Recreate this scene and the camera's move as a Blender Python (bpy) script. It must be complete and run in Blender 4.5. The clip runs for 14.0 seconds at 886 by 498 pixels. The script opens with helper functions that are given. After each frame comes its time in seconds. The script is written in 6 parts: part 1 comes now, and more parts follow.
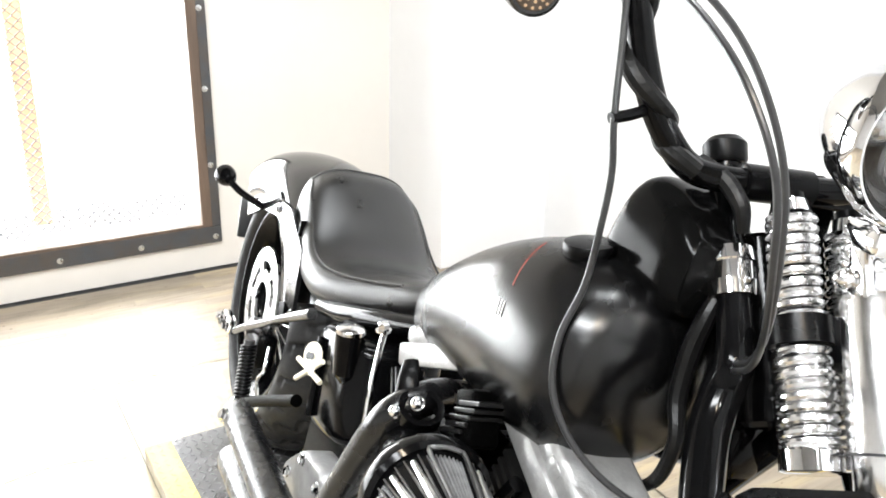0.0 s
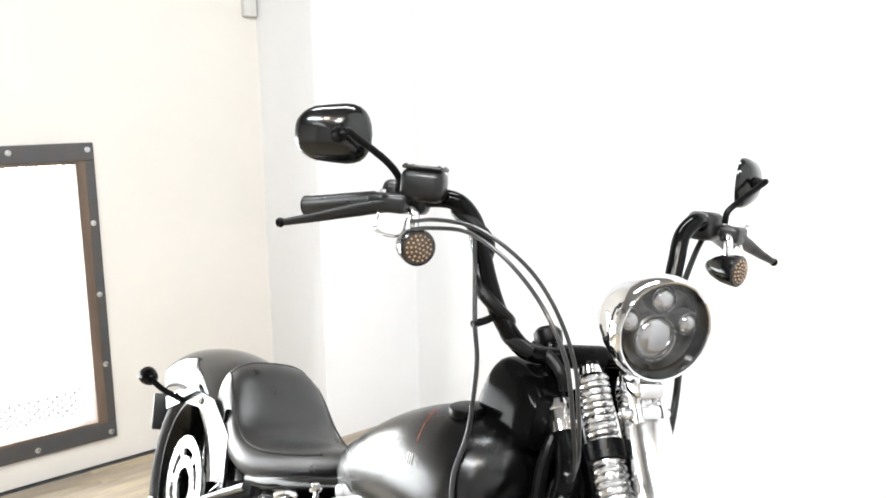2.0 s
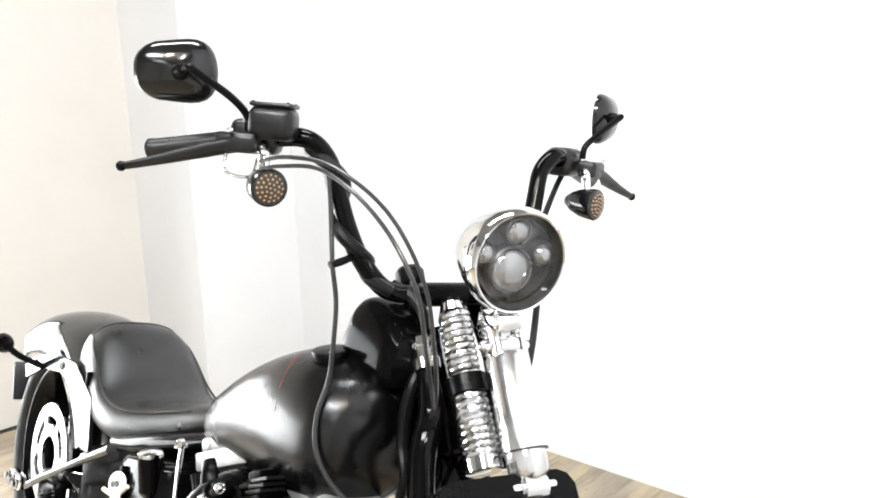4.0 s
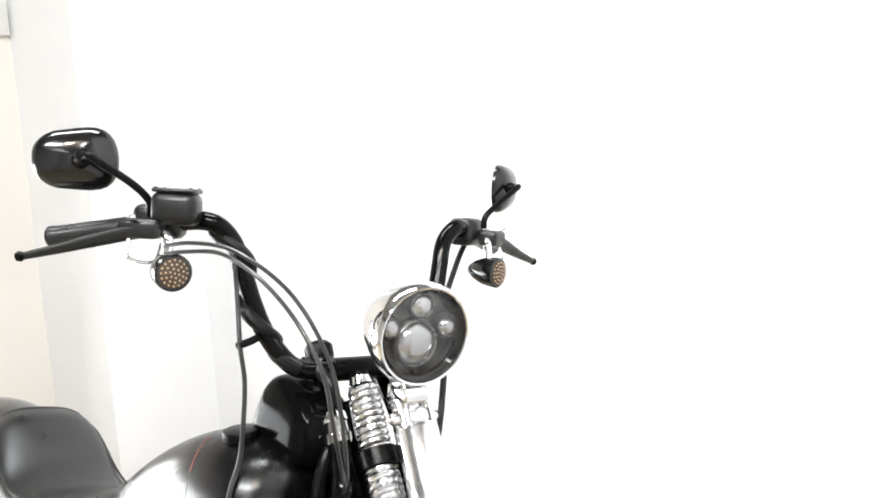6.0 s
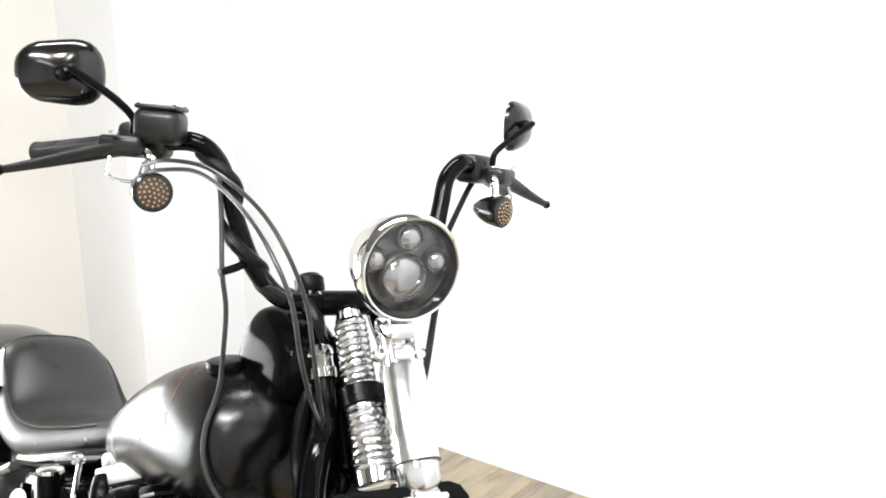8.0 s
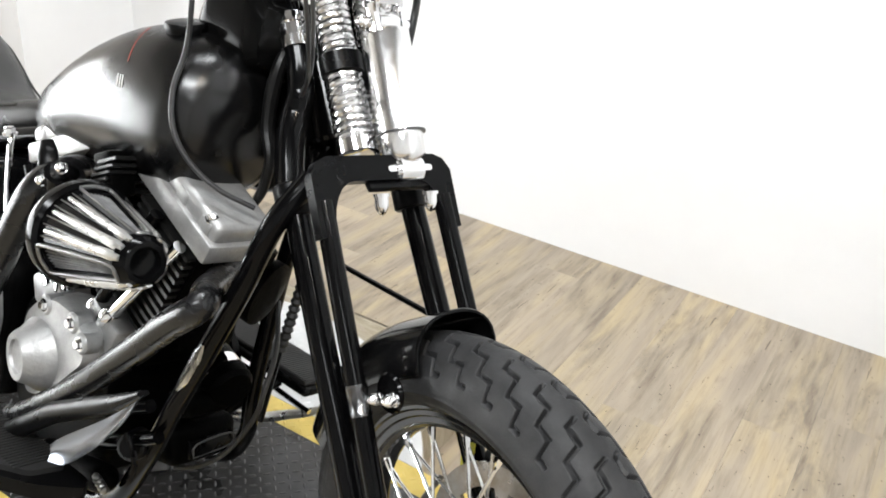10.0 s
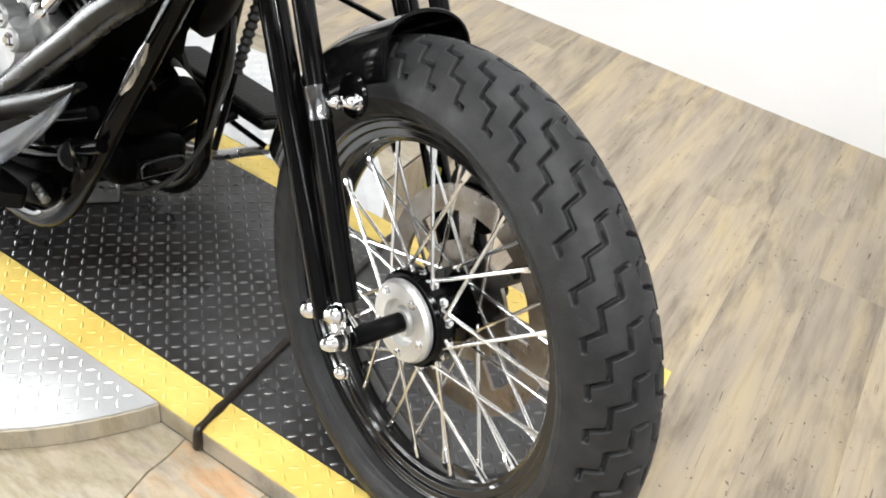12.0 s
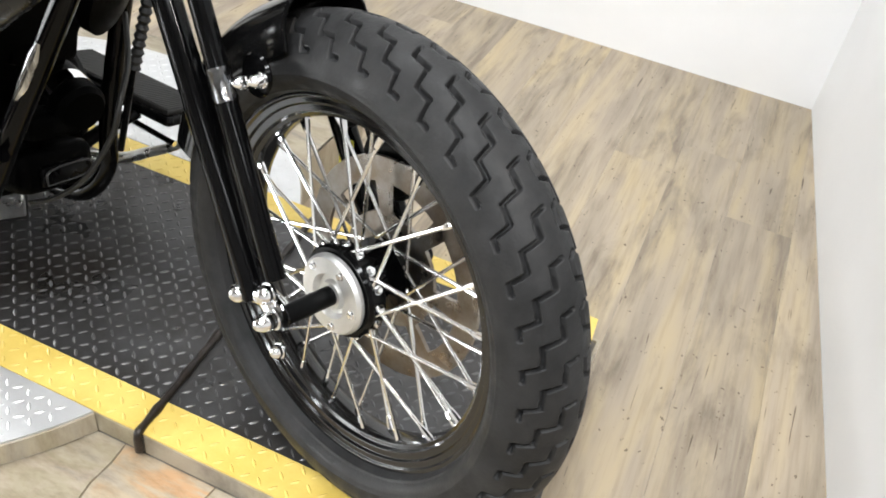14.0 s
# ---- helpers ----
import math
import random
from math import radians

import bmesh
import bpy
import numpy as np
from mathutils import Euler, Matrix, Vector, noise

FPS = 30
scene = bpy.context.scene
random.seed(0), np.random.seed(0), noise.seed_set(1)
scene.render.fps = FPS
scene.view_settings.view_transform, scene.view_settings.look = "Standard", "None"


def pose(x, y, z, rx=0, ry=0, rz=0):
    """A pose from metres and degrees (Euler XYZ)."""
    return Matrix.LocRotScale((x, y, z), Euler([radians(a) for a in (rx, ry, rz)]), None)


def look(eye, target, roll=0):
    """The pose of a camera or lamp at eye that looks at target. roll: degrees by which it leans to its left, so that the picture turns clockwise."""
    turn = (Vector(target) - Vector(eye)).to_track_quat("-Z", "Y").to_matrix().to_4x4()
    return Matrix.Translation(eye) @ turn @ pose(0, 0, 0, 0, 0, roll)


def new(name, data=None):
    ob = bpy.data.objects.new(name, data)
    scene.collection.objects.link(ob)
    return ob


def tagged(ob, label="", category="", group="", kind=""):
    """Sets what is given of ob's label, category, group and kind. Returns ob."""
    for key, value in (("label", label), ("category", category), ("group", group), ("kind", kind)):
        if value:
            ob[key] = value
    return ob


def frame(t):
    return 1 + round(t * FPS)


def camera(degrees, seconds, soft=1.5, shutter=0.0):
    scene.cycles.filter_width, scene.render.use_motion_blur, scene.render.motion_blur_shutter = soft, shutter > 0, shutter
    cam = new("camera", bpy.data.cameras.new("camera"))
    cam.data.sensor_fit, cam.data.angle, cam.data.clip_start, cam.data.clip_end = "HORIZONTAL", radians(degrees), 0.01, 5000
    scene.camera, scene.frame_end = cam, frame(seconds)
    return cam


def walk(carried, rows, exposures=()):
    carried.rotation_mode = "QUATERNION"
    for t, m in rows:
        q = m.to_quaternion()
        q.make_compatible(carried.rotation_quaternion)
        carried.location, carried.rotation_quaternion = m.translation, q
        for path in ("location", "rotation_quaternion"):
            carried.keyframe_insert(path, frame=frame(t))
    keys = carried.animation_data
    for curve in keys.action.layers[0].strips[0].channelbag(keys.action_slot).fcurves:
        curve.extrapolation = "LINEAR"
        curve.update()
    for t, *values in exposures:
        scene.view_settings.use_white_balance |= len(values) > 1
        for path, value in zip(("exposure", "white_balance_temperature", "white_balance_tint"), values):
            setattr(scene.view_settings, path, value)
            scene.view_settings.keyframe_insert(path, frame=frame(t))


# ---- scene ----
cam = camera(55.0, 14.0, soft=1.8)
PATH = [
    (0, (0.069, -0.292, 1.180), (-1.523, 0.687, 0.466), 1.4),
    (0.2, (0.138, -0.274, 1.191), (-1.464, 0.646, 0.426), -0.8),
    (0.4, (0.192, -0.266, 1.185), (-1.426, 0.684, 0.490), -3.2),
    (0.5, (0.213, -0.283, 1.190), (-1.380, 0.733, 0.533), -2.2),
    (0.7, (0.240, -0.307, 1.207), (-1.293, 0.823, 0.597), -2.1),
    (1, (0.268, -0.409, 1.246), (-1.221, 0.827, 0.741), -3.0),
    (1.5, (0.317, -0.527, 1.294), (-1.182, 0.744, 0.923), -1.2),
    (2, (0.343, -0.555, 1.325), (-1.143, 0.739, 0.986), -0.9),
    (2.5, (0.357, -0.547, 1.325), (-1.090, 0.797, 1.011), -1.5),
    (3, (0.361, -0.541, 1.303), (-1.047, 0.826, 0.918), -1.9),
    (3.2, (0.362, -0.534, 1.291), (-1.020, 0.848, 0.868), -1.9),
    (5.3, (0.380, -0.499, 1.302), (-0.813, 1.065, 0.940), -2.9),
    (5.5, (0.384, -0.504, 1.310), (-0.797, 1.073, 0.969), -3.1),
    (6, (0.399, -0.521, 1.326), (-0.757, 1.080, 1.005), -2.7),
    (6.5, (0.416, -0.484, 1.333), (-0.778, 1.087, 1.005), -2.4),
    (7, (0.453, -0.388, 1.333), (-0.828, 1.104, 0.967), -1.4),
    (7.2, (0.468, -0.377, 1.320), (-0.849, 1.088, 0.977), -1.1),
    (9.3, (0.325, -0.539, 1.216), (-0.648, 1.053, 0.496), 1.1),
    (9.5, (0.321, -0.533, 1.198), (-0.629, 1.041, 0.411), 2.5),
    (10, (0.317, -0.522, 1.159), (-0.561, 1.020, 0.235), 5.3),
    (10.5, (0.316, -0.515, 1.119), (-0.476, 0.983, 0.056), 7.4),
    (11, (0.315, -0.513, 1.090), (-0.420, 0.933, -0.080), 8.8),
    (11.5, (0.318, -0.510, 1.060), (-0.355, 0.904, -0.185), 10.4),
    (12, (0.322, -0.511, 1.036), (-0.311, 0.875, -0.260), 11.4),
    (12.5, (0.335, -0.513, 1.014), (-0.246, 0.847, -0.333), 11.3),
    (13, (0.354, -0.535, 1.004), (-0.180, 0.794, -0.392), 9.7),
    (13.5, (0.357, -0.554, 1.008), (-0.131, 0.813, -0.368), 9.9),
    (14, (0.337, -0.536, 1.028), (-0.126, 0.919, -0.265), 9.3),
]
EXPOSURES = [(0.0, 0.58), (1.0, 0.42), (3.0, 0.32), (5.3, 0.38), (7.2, 0.42), (9.5, 0.20), (11.0, 0.24), (12.5, 0.28), (13.0, 0.24), (14.0, 0.20)]
walk(cam, [(t, look(eye, target, roll)) for t, eye, target, roll in PATH], EXPOSURES)

# ---- world and lights ----
world = bpy.data.worlds.new("showroom_air")
scene.world = world
world.use_nodes = True
world.node_tree.nodes["Background"].inputs[0].default_value = (0.9, 0.94, 1.0, 1)
world.node_tree.nodes["Background"].inputs[1].default_value = 0.05


def area_lamp(name, place, target, sx, sy, watts, colour=(1, 1, 1)):
    data = bpy.data.lights.new(name, "AREA")
    data.shape, data.size, data.size_y, data.energy, data.color = "RECTANGLE", sx, sy, watts, colour
    ob = new(name, data)
    ob.matrix_world = look(place, target)
    return ob


# ---- materials ----
def material(name, colour, rough=0.5, metal=0.0, vary=0.0, scale=8.0, bump=0.0, bump_scale=60.0, coat=0.0, colour2=None, rough_vary=0.0, stretch=(1, 1, 1), spec=0.5, island=0.0):
    """A surface with stains at one scale and grain at another."""
    m = bpy.data.materials.new(name)
    m.use_nodes = True
    nt = m.node_tree
    bsdf = nt.nodes["Principled BSDF"]
    bsdf.inputs["Base Color"].default_value = (*colour, 1)
    bsdf.inputs["Roughness"].default_value = rough
    bsdf.inputs["Metallic"].default_value = metal
    bsdf.inputs["Coat Weight"].default_value = coat
    bsdf.inputs["Coat Roughness"].default_value = 0.06
    bsdf.inputs["Specular IOR Level"].default_value = spec
    co = nt.nodes.new("ShaderNodeTexCoord")
    mp = nt.nodes.new("ShaderNodeMapping")
    mp.inputs["Scale"].default_value = stretch
    nt.links.new(co.outputs["Object"], mp.inputs["Vector"])
    if vary or colour2:
        n = nt.nodes.new("ShaderNodeTexNoise")
        n.inputs["Scale"].default_value, n.inputs["Detail"].default_value, n.inputs["Roughness"].default_value = scale, 6, 0.65
        nt.links.new(mp.outputs[0], n.inputs["Vector"])
        ramp = nt.nodes.new("ShaderNodeValToRGB")
        ramp.color_ramp.elements[0].position, ramp.color_ramp.elements[1].position = 0.35, 0.68
        other = colour2 or tuple(c * (1 - vary) for c in colour)
        ramp.color_ramp.elements[0].color = (*other, 1)
        ramp.color_ramp.elements[1].color = (*colour, 1)
        nt.links.new(n.outputs["Fac"], ramp.inputs[0])
        out = ramp.outputs[0]
        if island:
            info = nt.nodes.new("ShaderNodeObjectInfo")
            hsv = nt.nodes.new("ShaderNodeHueSaturation")
            rng = nt.nodes.new("ShaderNodeMapRange")
            rng.inputs["To Min"].default_value, rng.inputs["To Max"].default_value = 1 - island, 1 + island
            nt.links.new(info.outputs["Random"], rng.inputs["Value"])
            nt.links.new(rng.outputs[0], hsv.inputs["Value"])
            nt.links.new(out, hsv.inputs["Color"])
            out = hsv.outputs[0]
        nt.links.new(out, bsdf.inputs["Base Color"])
    if rough_vary:
        n2 = nt.nodes.new("ShaderNodeTexNoise")
        n2.inputs["Scale"].default_value, n2.inputs["Detail"].default_value = scale * 2.3, 5
        nt.links.new(mp.outputs[0], n2.inputs["Vector"])
        rr = nt.nodes.new("ShaderNodeMapRange")
        rr.inputs["From Min"].default_value, rr.inputs["From Max"].default_value = 0.3, 0.7
        rr.inputs["To Min"].default_value, rr.inputs["To Max"].default_value = max(0.02, rough - rough_vary), rough + rough_vary
        nt.links.new(n2.outputs["Fac"], rr.inputs["Value"])
        nt.links.new(rr.outputs[0], bsdf.inputs["Roughness"])
    if bump:
        n3 = nt.nodes.new("ShaderNodeTexNoise")
        n3.inputs["Scale"].default_value, n3.inputs["Detail"].default_value = bump_scale, 4
        nt.links.new(mp.outputs[0], n3.inputs["Vector"])
        b = nt.nodes.new("ShaderNodeBump")
        b.inputs["Strength"].default_value, b.inputs["Distance"].default_value = bump, 0.002
        nt.links.new(n3.outputs["Fac"], b.inputs["Height"])
        nt.links.new(b.outputs[0], bsdf.inputs["Normal"])
    return m


def glow(name, colour, strength):
    m = bpy.data.materials.new(name)
    m.use_nodes = True
    bsdf = m.node_tree.nodes["Principled BSDF"]
    bsdf.inputs["Base Color"].default_value = (*colour, 1)
    bsdf.inputs["Emission Color"].default_value = (*colour, 1)
    bsdf.inputs["Emission Strength"].default_value = strength
    return m


WALL = material("white_wall_paint", (0.815, 0.82, 0.828), 0.6, vary=0.05, scale=1.6, bump=0.12, bump_scale=140)
WALL_WARM = material("cream_wall_paint", (0.73, 0.70, 0.655), 0.6, vary=0.06, scale=1.3, bump=0.12, bump_scale=140)
# Unseen ceiling, kept dark so that glossy blacks mirror little light.
CEIL = material("unseen_ceiling_dark", (0.22, 0.22, 0.22), 0.8, vary=0.1, scale=2)
# Unseen walls, made pale so the chrome has a bright room to mirror.
UNSEEN_WALL = material("plain_wall_paint", (0.74, 0.74, 0.735), 0.7, vary=0.15, scale=2)
PLATE_DARK = material("dark_diamond_plate", (0.090, 0.090, 0.092), 0.36, 0.6, vary=0.55, scale=5, rough_vary=0.14, bump=0.12, bump_scale=220, colour2=(0.034, 0.030, 0.027))
PLATE_LUG = material("worn_lug_steel", (0.16, 0.16, 0.162), 0.36, 0.75, vary=0.6, scale=7, rough_vary=0.1)
PLATE_YELLOW = material("yellow_painted_plate", (0.80, 0.61, 0.17), 0.46, vary=0.35, scale=7, rough_vary=0.12, bump=0.1, bump_scale=120, colour2=(0.60, 0.43, 0.09))
PLATE_SILVER = material("bare_diamond_plate", (0.74, 0.745, 0.75), 0.46, 0.55, vary=0.2, scale=5, rough_vary=0.1, bump=0.08, bump_scale=160)
GAP_BLACK = material("gap_strip_black", (0.02, 0.018, 0.016), 0.8, vary=0.4, scale=40)
BLACK_GLOSS = material("gloss_black_paint", (0.002, 0.002, 0.0022), 0.12, 0.0, vary=0.3, scale=14, rough_vary=0.04, spec=0.13)
GLOSS_PLASTIC = material("gloss_black_plastic", (0.004, 0.004, 0.0042), 0.14, 0.0, vary=0.3, scale=14, rough_vary=0.05, spec=0.6)
BLACK_SATIN = material("satin_black_paint", (0.0018, 0.0018, 0.002), 0.30, 0.0, vary=0.25, scale=10, rough_vary=0.06, bump=0.03, bump_scale=300, spec=0.12)
DENIM = material("denim_black_tank_paint", (0.0020, 0.0020, 0.0022), 0.26, 0.0, vary=0.2, scale=6, rough_vary=0.02, spec=0.5)
FENDER_PAINT = material("denim_black_fender_paint", (0.010, 0.010, 0.0105), 0.11, 0.0, vary=0.2, scale=6, rough_vary=0.03, spec=0.9)
WRINKLE = material("wrinkle_black_casting", (0.0010, 0.0010, 0.0010), 0.40, vary=0.4, scale=30, bump=0.5, bump_scale=500, spec=0.02)
HOUSING = material("worn_black_housing", (0.007, 0.007, 0.0073), 0.36, 0.0, vary=0.4, scale=18, rough_vary=0.08, bump=0.08, bump_scale=300, spec=0.42)
CHROME = material("chrome", (0.90, 0.90, 0.91), 0.06, 1.0, vary=0.08, scale=12, rough_vary=0.03)
SPRING_CHROME = material("dulled_spring_chrome", (0.86, 0.86, 0.865), 0.20, 1.0, vary=0.10, scale=40, rough_vary=0.04)
ALU = material("brushed_aluminium", (0.66, 0.66, 0.65), 0.3, 1.0, vary=0.25, scale=16, rough_vary=0.1, bump=0.08, bump_scale=240)
SILVER = material("silver_engine_paint", (0.37, 0.37, 0.367), 0.40, 0.5, vary=0.3, scale=26, rough_vary=0.1, bump=0.35, bump_scale=240)
STEEL = material("spoke_steel", (0.88, 0.88, 0.88), 0.24, 1.0, vary=0.15, scale=30)
RUBBER = material("tyre_rubber", (0.0088, 0.0090, 0.0095), 0.55, vary=0.6, scale=22, rough_vary=0.12, bump=0.2, bump_scale=300, colour2=(0.022, 0.022, 0.023), spec=0.28)
RUBBER_PART = material("black_rubber", (0.008, 0.008, 0.008), 0.55, vary=0.3, scale=30, bump=0.1, bump_scale=300)
LEATHER = material("black_leather", (0.013, 0.0128, 0.0125), 0.33, vary=0.3, scale=12, rough_vary=0.07, bump=0.3, bump_scale=450, spec=0.65)
GUNMETAL = material("gunmetal_frame", (0.05, 0.05, 0.052), 0.4, 0.5, vary=0.4, scale=9, rough_vary=0.1)

# ---- mesh helpers ----
WORLD_OF = {}


def link(ob, parent, world_m):
    WORLD_OF[ob] = world_m
    if parent is not None:
        ob.parent = parent
        ob.matrix_basis = WORLD_OF[parent].inverted() @ world_m
    else:
        ob.matrix_basis = world_m
    return ob


def finish(bm, material_, name, smooth=30):
    me = bpy.data.meshes.new(name)
    bmesh.ops.recalc_face_normals(bm, faces=bm.faces)
    if smooth:
        for f in bm.faces:
            f.smooth = True
        lim = radians(smooth)
        for e in bm.edges:
            if len(e.link_faces) == 2 and e.calc_face_angle(0) > lim:
                e.smooth = False
    bm.to_mesh(me)
    bm.free()
    me.materials.append(material_)
    return me


def part(name, bm, material_, parent, label="", m=None, smooth=35):
    """Links a bmesh as one mesh object under a thing or a part, at the world pose m."""
    ob = new(name, finish(bm, material_, name, smooth))
    link(ob, parent, m if m is not None else WORLD_OF[parent])
    if label:
        tagged(ob, label)
    return ob


def thing(name, label, category, m=None, group="", kind="", data=None):
    ob = new(name, data)
    link(ob, None, m if m is not None else Matrix())
    return tagged(ob, label, category, group, kind)


def solid(name, bm, material_, label, category, kind="", m=None, group="", smooth=35):
    return thing(name, label, category, m, group, kind, finish(bm, material_, name, smooth))


def box(sx, sy, sz, at=(0, 0, 0), bevel=0.0, seg=2, turn=None, bm=None):
    bm = bm or bmesh.new()
    m = Matrix.Translation(at) @ (turn.to_4x4() if turn else Matrix())
    made = bmesh.ops.create_cube(bm, size=1.0, matrix=m @ Matrix.Diagonal((sx, sy, sz, 1)))
    if bevel:
        es = {e for v in made["verts"] for e in v.link_edges}
        bmesh.ops.bevel(bm, geom=list(es), offset=bevel, segments=seg, affect="EDGES", profile=0.5)
    return bm


def smooth_path(points, res=8):
    """Catmull-Rom through points."""
    p = [Vector(q) for q in points]
    if len(p) < 3 or res < 2:
        return p
    p = [2 * p[0] - p[1]] + p + [2 * p[-1] - p[-2]]
    out = []
    for i in range(1, len(p) - 2):
        a, b, c, d = p[i - 1:i + 3]
        for k in range(res):
            t = k / res
            out.append(0.5 * ((2 * b) + (c - a) * t + (2 * a - 5 * b + 4 * c - d) * t * t + (3 * b - a - 3 * c + d) * t ** 3))
    out.append(p[-2])
    return out


def tube(points, r, seg=12, res=8, bm=None, flat=None):
    """A round bar through points; r is one radius or one a point."""
    bm = bm or bmesh.new()
    path = smooth_path(points, res)
    n = len(path)
    rs = [r] * n if not hasattr(r, "__len__") else [float(v) for v in np.interp(np.linspace(0, 1, n), np.linspace(0, 1, len(r)), r)]
    up = None
    rings = []
    for i, c in enumerate(path):
        d = (path[min(i + 1, n - 1)] - path[max(i - 1, 0)]).normalized()
        if up is None:
            up = d.orthogonal().normalized()
        up = (up - d * up.dot(d)).normalized()
        side = d.cross(up)
        k = flat or 1.0
        rings.append([bm.verts.new(c + rs[i] * (math.cos(a) * up + k * math.sin(a) * side)) for a in (2 * math.pi * j / seg for j in range(seg))])
    for a, b in zip(rings, rings[1:]):
        for j in range(seg):
            bm.faces.new((a[j], a[(j + 1) % seg], b[(j + 1) % seg], b[j]))
    bm.faces.new(rings[0][::-1])
    bm.faces.new(rings[-1])
    return bm


def lathe(profile, seg=32, axis="x", at=(0, 0, 0), bm=None, direction=None, cap=True):
    """Turns (along, radius) rows round an axis."""
    bm = bm or bmesh.new()
    d = Vector(direction).normalized() if direction is not None else Vector({"x": (1, 0, 0), "y": (0, 1, 0), "z": (0, 0, 1)}[axis])
    u = d.orthogonal().normalized()
    w = d.cross(u)
    rings = []
    for s, r in profile:
        c = Vector(at) + d * s
        rings.append([bm.verts.new(c + max(r, 1e-5) * (math.cos(2 * math.pi * j / seg) * u + math.sin(2 * math.pi * j / seg) * w)) for j in range(seg)])
    for a, b in zip(rings, rings[1:]):
        for j in range(seg):
            bm.faces.new((a[j], a[(j + 1) % seg], b[(j + 1) % seg], b[j]))
    if cap and profile[0][1] > 1e-4:
        bm.faces.new(rings[0][::-1])
    if cap and profile[-1][1] > 1e-4:
        bm.faces.new(rings[-1])
    bmesh.ops.remove_doubles(bm, verts=bm.verts, dist=2e-5)
    return bm


def rod(a, b, r, seg=10, bm=None):
    return tube([a, b], r, seg, 1, bm)


def grid_mesh(name, pts, material_, wrap_u=False, wrap_v=False, smooth=True):
    """A mesh of a numpy grid of points (u, v, 3)."""
    nu, nv = pts.shape[:2]
    idx = np.arange(nu * nv).reshape(nu, nv)
    a = idx if wrap_u else idx[:-1]
    b = np.roll(idx, -1, 0) if wrap_u else idx[1:]
    if wrap_v:
        q = np.stack([a, np.roll(a, -1, 1), np.roll(b, -1, 1), b], -1)
    else:
        q = np.stack([a[:, :-1], a[:, 1:], b[:, 1:], b[:, :-1]], -1)
    me = bpy.data.meshes.new(name)
    me.from_pydata(pts.reshape(-1, 3).tolist(), [], q.reshape(-1, 4).tolist())
    me.materials.append(material_)
    if smooth:
        me.polygons.foreach_set("use_smooth", [True] * len(me.polygons))
    me.update()
    return me


def loft(sections, bm=None, close=True):
    """Joins closed rings of points."""
    bm = bm or bmesh.new()
    rings = [[bm.verts.new(p) for p in ring] for ring in sections]
    for a, b in zip(rings, rings[1:]):
        n = len(a)
        for j in range(n):
            bm.faces.new((a[j], a[(j + 1) % n], b[(j + 1) % n], b[j]))
    if close:
        bm.faces.new(rings[0][::-1])
        bm.faces.new(rings[-1])
    return bm


def oval(x, cz, hw, hh, n=28, power=2.0, drop=0.0):
    """A ring across the bike at x: half width hw, half height hh."""
    out = []
    for j in range(n):
        a = 2 * math.pi * j / n
        c, s = math.cos(a), math.sin(a)
        out.append((x, hw * math.copysign(abs(c) ** (2 / power), c), cz + hh * math.copysign(abs(s) ** (2 / power), s) - (drop * (1 - abs(c)) if s < 0 else 0)))
    return out


def hex_bolt(at, direction, r=0.007, h=0.006, bm=None):
    bm = bm or bmesh.new()
    d = Vector(direction).normalized()
    lathe([(0, r * 1.35), (h * 0.25, r * 1.35)], 14, at=at, direction=d, bm=bm)
    lathe([(h * 0.2, r), (h * 0.85, r), (h, r * 0.8)], 6, at=at, direction=d, bm=bm)
    return bm


def acorn(at, direction, r=0.009, h=0.018, bm=None):
    d = Vector(direction).normalized()
    return lathe([(0, r * 1.2), (h * 0.15, r * 1.2), (h * 0.16, r), (h * 0.5, r), (h * 0.7, r * 0.86), (h * 0.9, r * 0.5), (h, 0)], 14, at=at, direction=d, bm=bm)

# ---- the room ----
X_LEFT, Y_BACK, X_RIGHT, Z_TOP, Z_LOW = -3.038, 1.846, 0.68, 3.0, -0.10
# The y0 end is unseen; the opening is widened there for more daylight.
WIN = (-2.55, 0.599, 0.006, 1.195)  # y0, y1, z0, z1 of the framed opening in the left wall


def wall_box(name, x0, x1, y0, y1, z0, z1, mat, label):
    return solid(name, box(x1 - x0, y1 - y0, z1 - z0, ((x0 + x1) / 2, (y0 + y1) / 2, (z0 + z1) / 2)), mat, label, "wall", "structure", smooth=0)


wl = wall_box("wall_left", X_LEFT - 0.15, X_LEFT, -4.0, WIN[0] + 0.07, Z_LOW, Z_TOP, WALL_WARM, "cream painted wall with a framed mesh opening")
b = box(0.15, Y_BACK - WIN[1] + 0.07, Z_TOP - Z_LOW, (X_LEFT - 0.075, (Y_BACK + WIN[1] - 0.07) / 2, (Z_TOP + Z_LOW) / 2))
box(0.15, WIN[1] - WIN[0] - 0.14, Z_TOP - WIN[3] + 0.07, (X_LEFT - 0.075, (WIN[0] + WIN[1]) / 2, (Z_TOP + WIN[3] - 0.07) / 2), bm=b)
box(0.15, WIN[1] - WIN[0] - 0.14, WIN[2] + 0.07 - Z_LOW, (X_LEFT - 0.075, (WIN[0] + WIN[1]) / 2, (WIN[2] + 0.07 + Z_LOW) / 2), bm=b)
solid("wall_left_window_side", b, WALL_WARM, "cream painted wall around a framed mesh opening", "wall", "structure", smooth=0)
wall_box("wall_column", X_LEFT, -2.6, 1.34, Y_BACK, Z_LOW, Z_TOP, WALL, "white painted boxed column in the corner")
